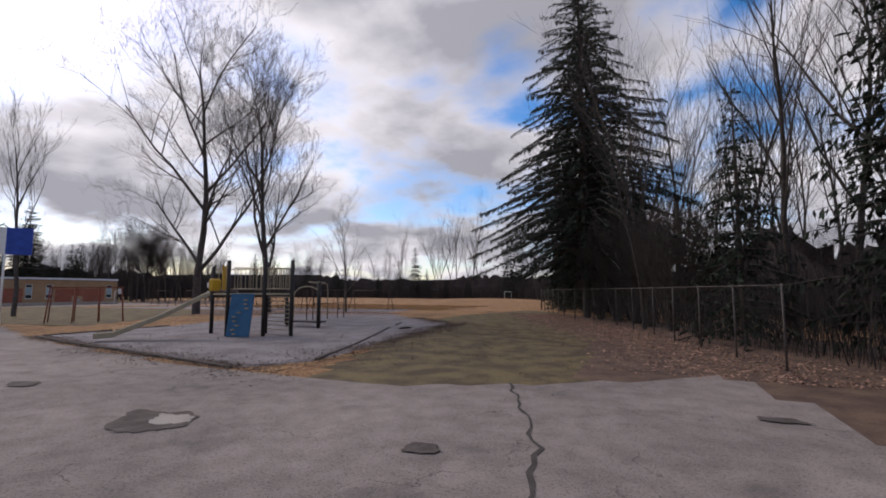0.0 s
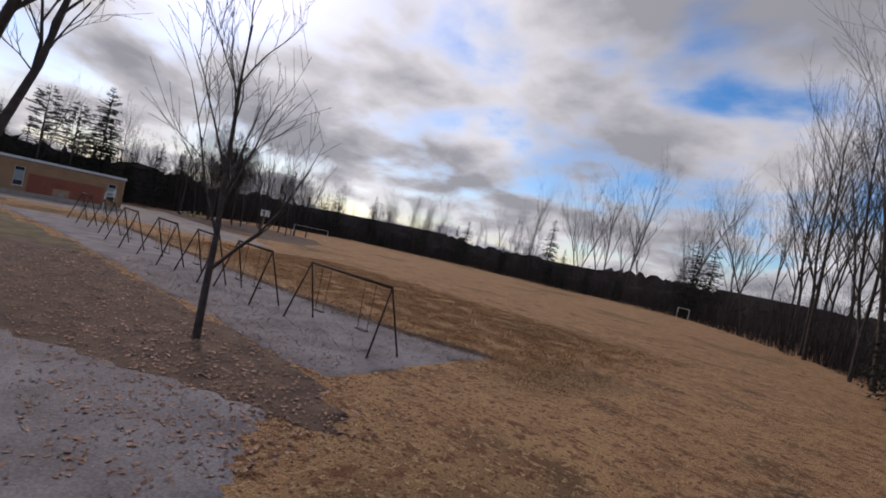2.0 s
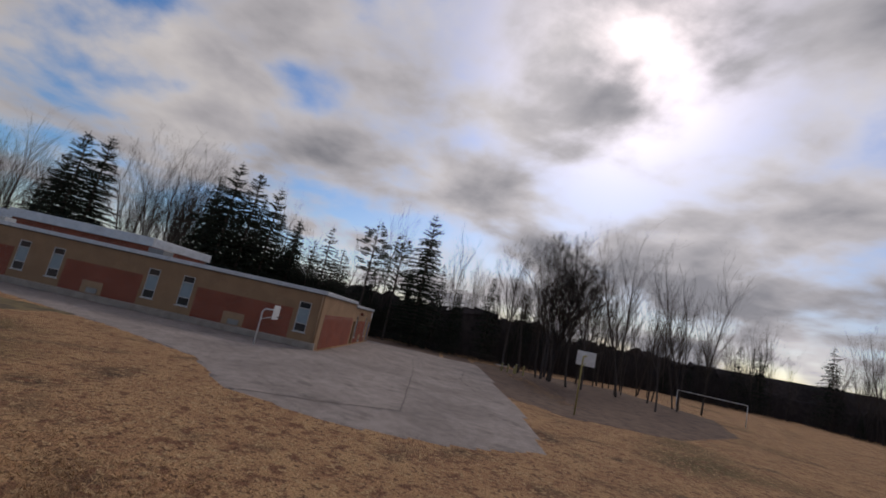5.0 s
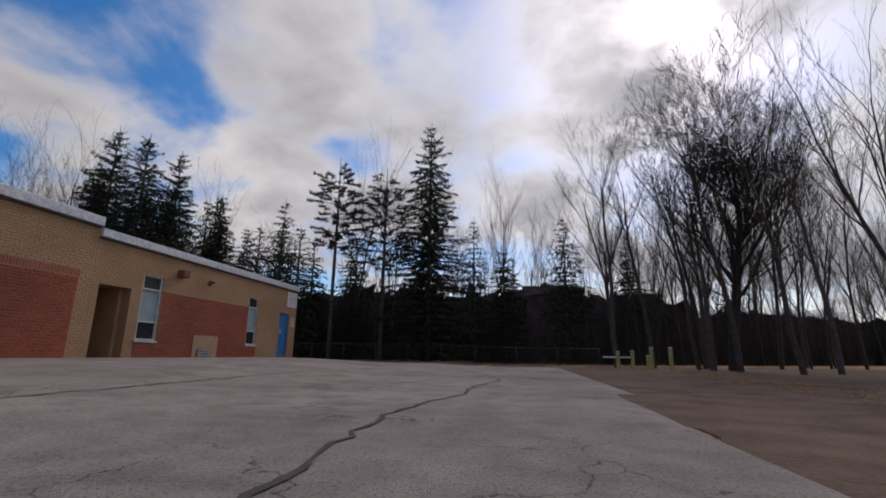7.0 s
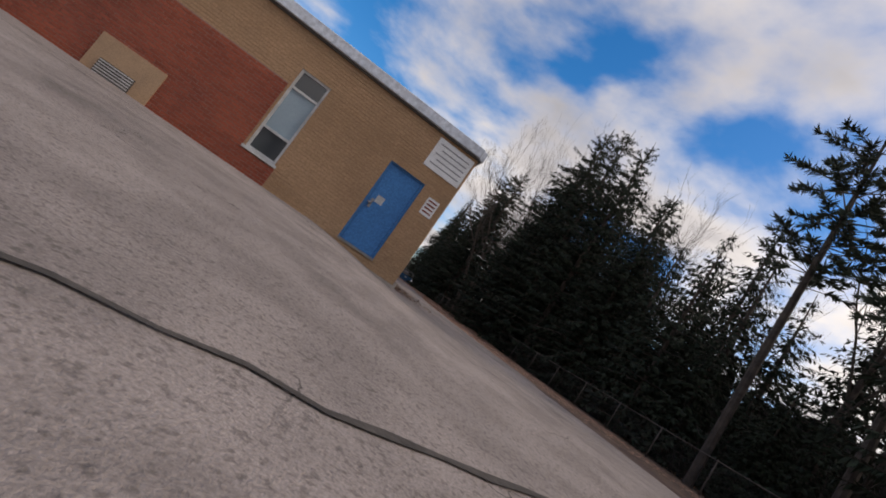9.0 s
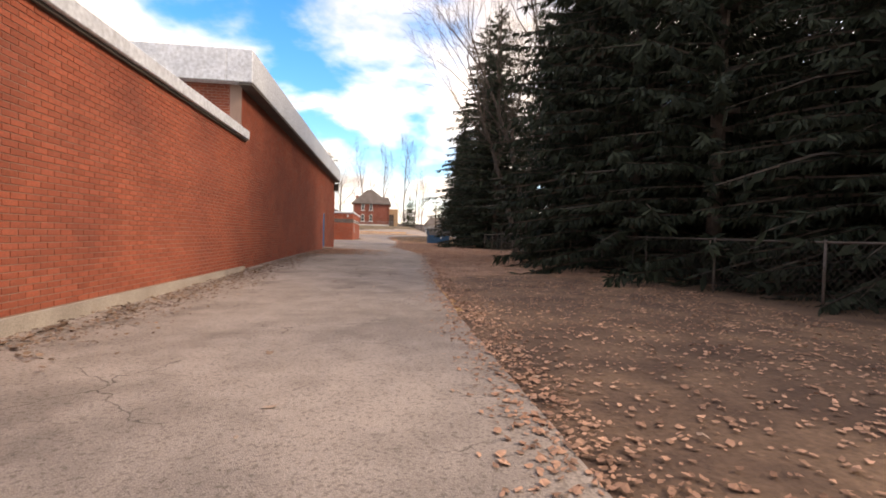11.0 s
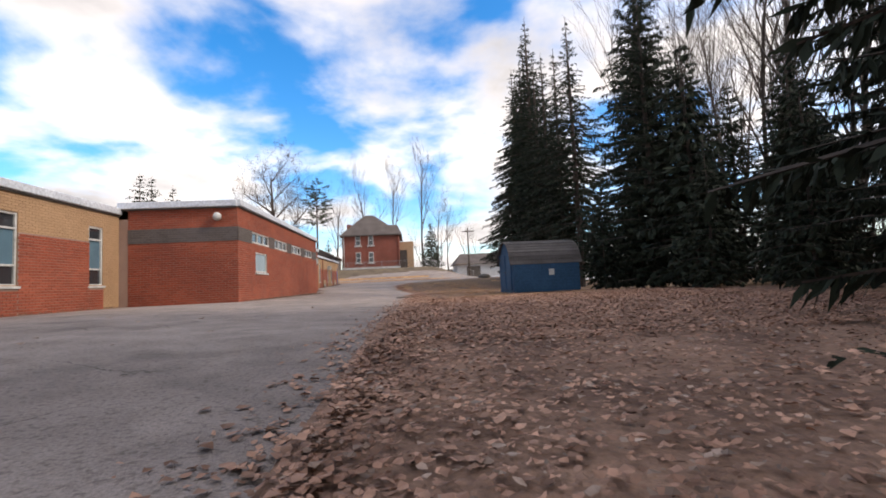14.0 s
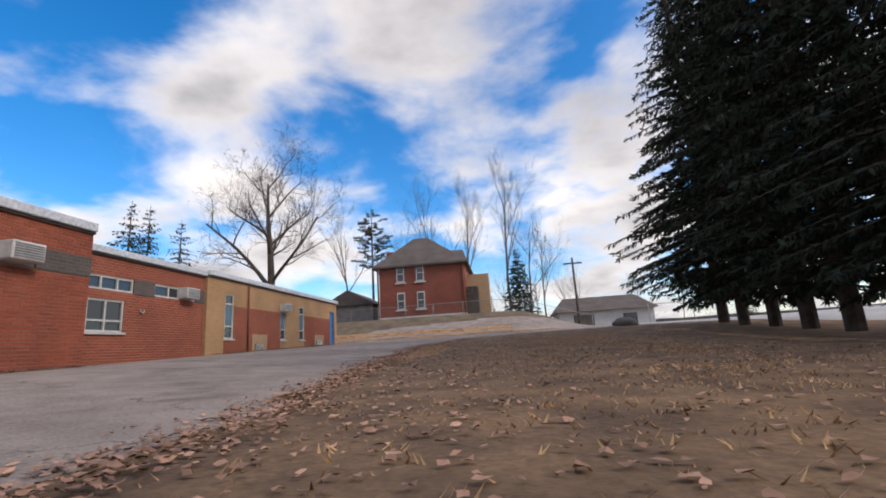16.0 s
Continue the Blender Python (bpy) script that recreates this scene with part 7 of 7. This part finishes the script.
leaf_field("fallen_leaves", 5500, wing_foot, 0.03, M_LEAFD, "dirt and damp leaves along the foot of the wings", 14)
leaf_field("fallen_leaves", 14000, lawn, 0.026, M_LEAF, "thin brown leaves on the lawn", 7)
leaf_field("fallen_leaves", 26000, shed_lawn, 0.026, M_LEAF, "brown leaves strewn before the shed", 15)
leaf_field("fallen_leaves", 12000, field_edge, 0.04, M_LEAF, "brown leaves on the worn grass by the fence", 8)
leaf_field("fallen_leaves", 7000, between, 0.04, M_LEAF, "dark leaves between the gravel areas", 9)

leaf_field("earth_crumbs", 30000, gravel_rim, 0.03, mat("damp_earth_crumbs", (0.17, 0.115, 0.085), (0.085, 0.058, 0.045), rough=0.95, scale=1.6, fine=26, bump=0.0, islands=0.4), "dark damp earth and leaf crumbs along the gravel's edge", 13)


def blades(name, n, place, h, material, label, seed):
    r = random.Random(seed)
    v, f = [], []
    for i in range(n):
        x, y = place(r)
        z = gz(x, y)
        hh = h * r.uniform(0.5, 1.4)
        for q in range(3):
            a, b = r.uniform(0, 6.28), r.uniform(0, 6.28)
            ox, oy = r.uniform(-0.05, 0.05), r.uniform(-0.05, 0.05)
            w = 0.006 + 0.004 * r.random()
            l = hh * r.uniform(0.4, 1.2)
            k = len(v)
            v += [(x + ox - w * math.cos(b), y + oy - w * math.sin(b), z), (x + ox + w * math.cos(b), y + oy + w * math.sin(b), z), (x + ox + math.cos(a) * l, y + oy + math.sin(a) * l, z + hh * 0.7)]
            f.append((k, k + 1, k + 2))
    return tagged(obj(name, v, f, material), label, "grass", "", "stuff")


M_STRAW = mat("straw_blades", (0.56, 0.36, 0.18), (0.36, 0.205, 0.105), rough=0.9, scale=0.9, fine=3, bump=0.0, islands=0.4)
M_GREENB = mat("green_blades", (0.17, 0.15, 0.06), (0.25, 0.18, 0.085), rough=0.9, scale=0.9, fine=3, bump=0.0, islands=0.4)


def clump(r, x0, x1, y0, y1):
    while True:
        x, y = r.uniform(x0, x1), r.uniform(y0, y1)
        rim = min(x - x0, x1 - x, y - y0, y1 - y) / 3.0
        if noise.noise((x * 0.9, y * 0.9, 5.0)) > r.uniform(-0.5, 0.5) and r.random() < rim:
            return x, y


blades("grass_blades", 70000, lambda r: clump(r, 46, 82, -3, 14), 0.13, M_STRAW, "flattened dry straw-coloured grass on the field", 1)
blades("grass_blades", 9000, lambda r: clump(r, 86, 101, -36, -2), 0.06, M_GREENB, "short greenish winter grass beside the fence", 2)
blades("grass_blades", 9000, lambda r: clump(r, -13, -6.2, -98, -60), 0.05, M_STRAW, "short dry lawn grass", 3)
blades("grass_blades", 4000, lambda r: clump(r, -3, 20, 16.5, 20), 0.06, M_STRAW, "dry grass at the yard's edge", 4)


def chips(r):
    return (r.uniform(70, 96), r.uniform(-39, -10), 0.035) if r.random() < 0.55 else (r.uniform(63, 78.5), r.uniform(-8.5, -2), 0.035)


in_play, in_pit = poly_in(PLAY), poly_in(PIT)


def play_chips(r):
    while True:
        x, y, z = chips(r)
        if in_play(x, y) or in_pit(x, y):
            return x, y, z


leaf_field("gravel_stones", 9000, play_chips, 0.026, mat("pale_stones", (0.33, 0.295, 0.29), (0.21, 0.175, 0.165), rough=0.9, scale=2, bump=0.0, islands=0.35), "loose pale stones and chips on the gravel", 11, curl=0.8)

# ---- brickwork ----
M_MORT_T = mat("tan_mortar", (0.35, 0.222, 0.128), (0.29, 0.182, 0.106), scale=1.2, fine=60, bump=0.3)
M_MORT_R = mat("pale_mortar", (0.34, 0.235, 0.19), (0.27, 0.18, 0.145), scale=1.2, fine=60, bump=0.3)
M_TANB = mat("tan_brick_face", (0.45, 0.285, 0.165), (0.37, 0.232, 0.132), rough=0.9, scale=0.7, fine=45, bump=0.35, bump_scale=60, islands=0.05)
M_REDB = mat("red_brick_face", (0.34, 0.09, 0.05), (0.25, 0.066, 0.04), rough=0.9, scale=0.7, fine=45, bump=0.35, bump_scale=60, islands=0.16)
M_TANO = mat("tan_brick_piece", (0.45, 0.285, 0.165), (0.37, 0.232, 0.132), rough=0.9, scale=0.7, fine=45, bump=0.35, bump_scale=60, rand=0.05)
COURSE, BRICK, JOINT = 0.075, 0.21, 0.010


def courses(a0, a1, z0, z1, holes):
    """Runs (from, to, bottom, top) of the bricks of a wall in running bond, kept clear of its holes."""
    zs = z0
    k = 0
    while zs + COURSE <= z1 + 0.02:
        lo, hi = zs + JOINT / 2, min(zs + COURSE, z1) - JOINT / 2
        mid = (lo + hi) / 2
        free = [(a0, a1)]
        for p, q, b, t in holes:
            if b < mid < t:
                free = [s for u, v in free for s in ((u, min(v, p)), (max(u, q), v)) if s[1] - s[0] > 0.03]
        first = a0 - (k % 2) * BRICK / 2
        n = int((a1 - first) / BRICK) + 1
        for j in range(n):
            u, v = first + j * BRICK + JOINT / 2, first + (j + 1) * BRICK - JOINT / 2
            for p, q in free:
                s, e = max(u, p), min(v, q)
                if e - s > 0.03:
                    yield s, e, lo, hi
        zs += COURSE
        k += 1


def brickwork(axis, face, out, a0, a1, z0, z1, holes, material, seed, parent, label, skip=None):
    """The bricks of one wall face as real boxes standing a little proud of their mortar."""
    r = random.Random(seed)
    v, f = [], []
    for s, e, lo, hi in courses(a0, a1, z0, z1, holes):
        if skip and skip(s, e, lo, hi):
            continue
        d = face + out * (0.009 + r.uniform(-0.002, 0.002))
        b = face + out * 0.001
        k = len(v)
        c = 0.003
        for n, w, x in ((b, 0.0, 0.0), (d, c, c)):
            for p, q in ((s + w, lo + x), (e - w, lo + x), (e - w, hi - x), (s + w, hi - x)):
                v.append((n, p, q) if axis == "x" else (p, n, q))
        f.append((k + 4, k + 5, k + 6, k + 7))
        f += [(k + i, k + (i + 1) % 4, k + 4 + (i + 1) % 4, k + 4 + i) for i in range(4)]
    o = obj("bricks", v, f, material, parent)
    return tagged(o, label, kind="stuff")


def to_mortar(axis, face):
    i = "xy".index(axis)
    for o in school.children:
        if o.type == "MESH" and o.name.split(".")[0] in ("wall", "brick_panel") and any(abs(v.co[i] - face) < 0.002 for v in o.data.vertices):
            m = o.data.materials[0]
            o.data.materials[0] = M_MORT_T if m is M_TAN else M_MORT_R if m is M_RED else m


for face in (("x", 0.0), ("x", 0.1), ("x", XR), ("x", XY), ("x", XY - 0.02), ("x", X2), ("y", 0.0), ("y", 0.02), ("y", YY)):
    to_mortar(*face)
END_HOLES = [(-8.75, -7.2, 0.0, 2.14), (-7.05, -6.1, 1.62, 2.2)]


def loose(s, e, lo, hi):
    return -1.95 < s and e < 0.0 and 0.1 < lo < 2.62


brickwork("x", 0.0, -1, -8.9, 0.0, -0.05, Z2 - 0.24, END_HOLES, M_TANB, 1, school, "tan bricks of the end wall", loose)
brickwork("x", 0.0, -1, -20.6, -8.9, -0.05, Z2 - 0.24, (), M_REDB, 2, school, "red bricks of the side wall")
brickwork("x", 0.1, -1, -42.8, -20.6, -0.35, ZG - 0.92, [HALL_DOOR], M_REDB, 3, school, "red bricks of the tall hall")
RED_N = [(4.25, 9.1, -0.25, 2.12), (3.45, 4.25, -0.25, 0.46), (9.1, 9.98, -0.25, 0.46), (12.1, 22.9, -0.25, 2.33)]
OPEN_N = F2_OPEN
brickwork("y", 0.0, 1, 0.0, 11.7, -0.15, Z2 - 0.26, OPEN_N + RED_N, M_TANB, 4, school, "tan bricks of the north wall")
brickwork("y", 0.0, 1, 11.7, 23.9, -0.15, Z2H - 0.28, OPEN_N + RED_N, M_TANB, 5, school, "tan bricks of the north wall")
for n, (a, b, lo, hi) in enumerate(RED_N):
    brickwork("y", 0.02, 1, a, b, -0.15, min(hi, 2.12), OPEN_N, M_REDB, 6 + n, school, "red bricks of a wall panel")
brickwork("x", XY, -1, YY, -42.8, 0.0, ZY - 0.24, YW + RED_Y, M_TANB, 20, school, "tan bricks of the wing")
for n, (a, b, lo, hi) in enumerate(RED_Y):
    brickwork("x", XY - 0.02, -1, a, b, 0.0, hi, YW, M_REDB, 21 + n, school, "red bricks of a wall panel")
brickwork("x", XR, -1, YR, YY, 0.0, ZR - 0.22, RW_OPEN + [(YR - 0.1, YY + 0.1, 2.23, 2.71)], M_REDB, 30, school, "red bricks of the wing")
brickwork("x", X2, -1, Y2, YR, 0.0, 3.3, S_OPEN + [(Y2 - 0.1, YR + 0.1, 2.27, 2.71)], M_REDB, 32, school, "red bricks of the wing")
brickwork("y", YY, 1, XR, XY - 0.3, 0.0, ZR - 0.22, [(XR - 0.1, XY, 2.23, 2.71)], M_REDB, 31, school, "red bricks of the wing")
# the bricks of the corner that stands nearest to the way, one by one
rb = random.Random(77)
whole = {}
for s, e, lo, hi in courses(-8.9, 0.0, -0.05, Z2 - 0.24, END_HOLES):
    if loose(s, e, lo, hi):
        key = round(e - s, 3)
        if key not in whole:
            w, h, c = key / 2, (hi - lo) / 2, 0.003
            vs = [(x, p, q) for x, i in ((-0.001, 0), (-0.009, c)) for p, q in ((-w + i, -h + i), (w - i, -h + i), (w - i, h - i), (-w + i, h - i))]
            me = bpy.data.meshes.new("brick")
            me.from_pydata(vs, [], [(4, 5, 6, 7)] + [(i, (i + 1) % 4, 4 + (i + 1) % 4, 4 + i) for i in range(4)])
            me.materials.append(M_TANO)
            whole[key] = me
        o = new("brick", whole[key])
        o.parent = W_END
        o.location = (rb.uniform(-0.002, 0.0), (s + e) / 2, (lo + hi) / 2)
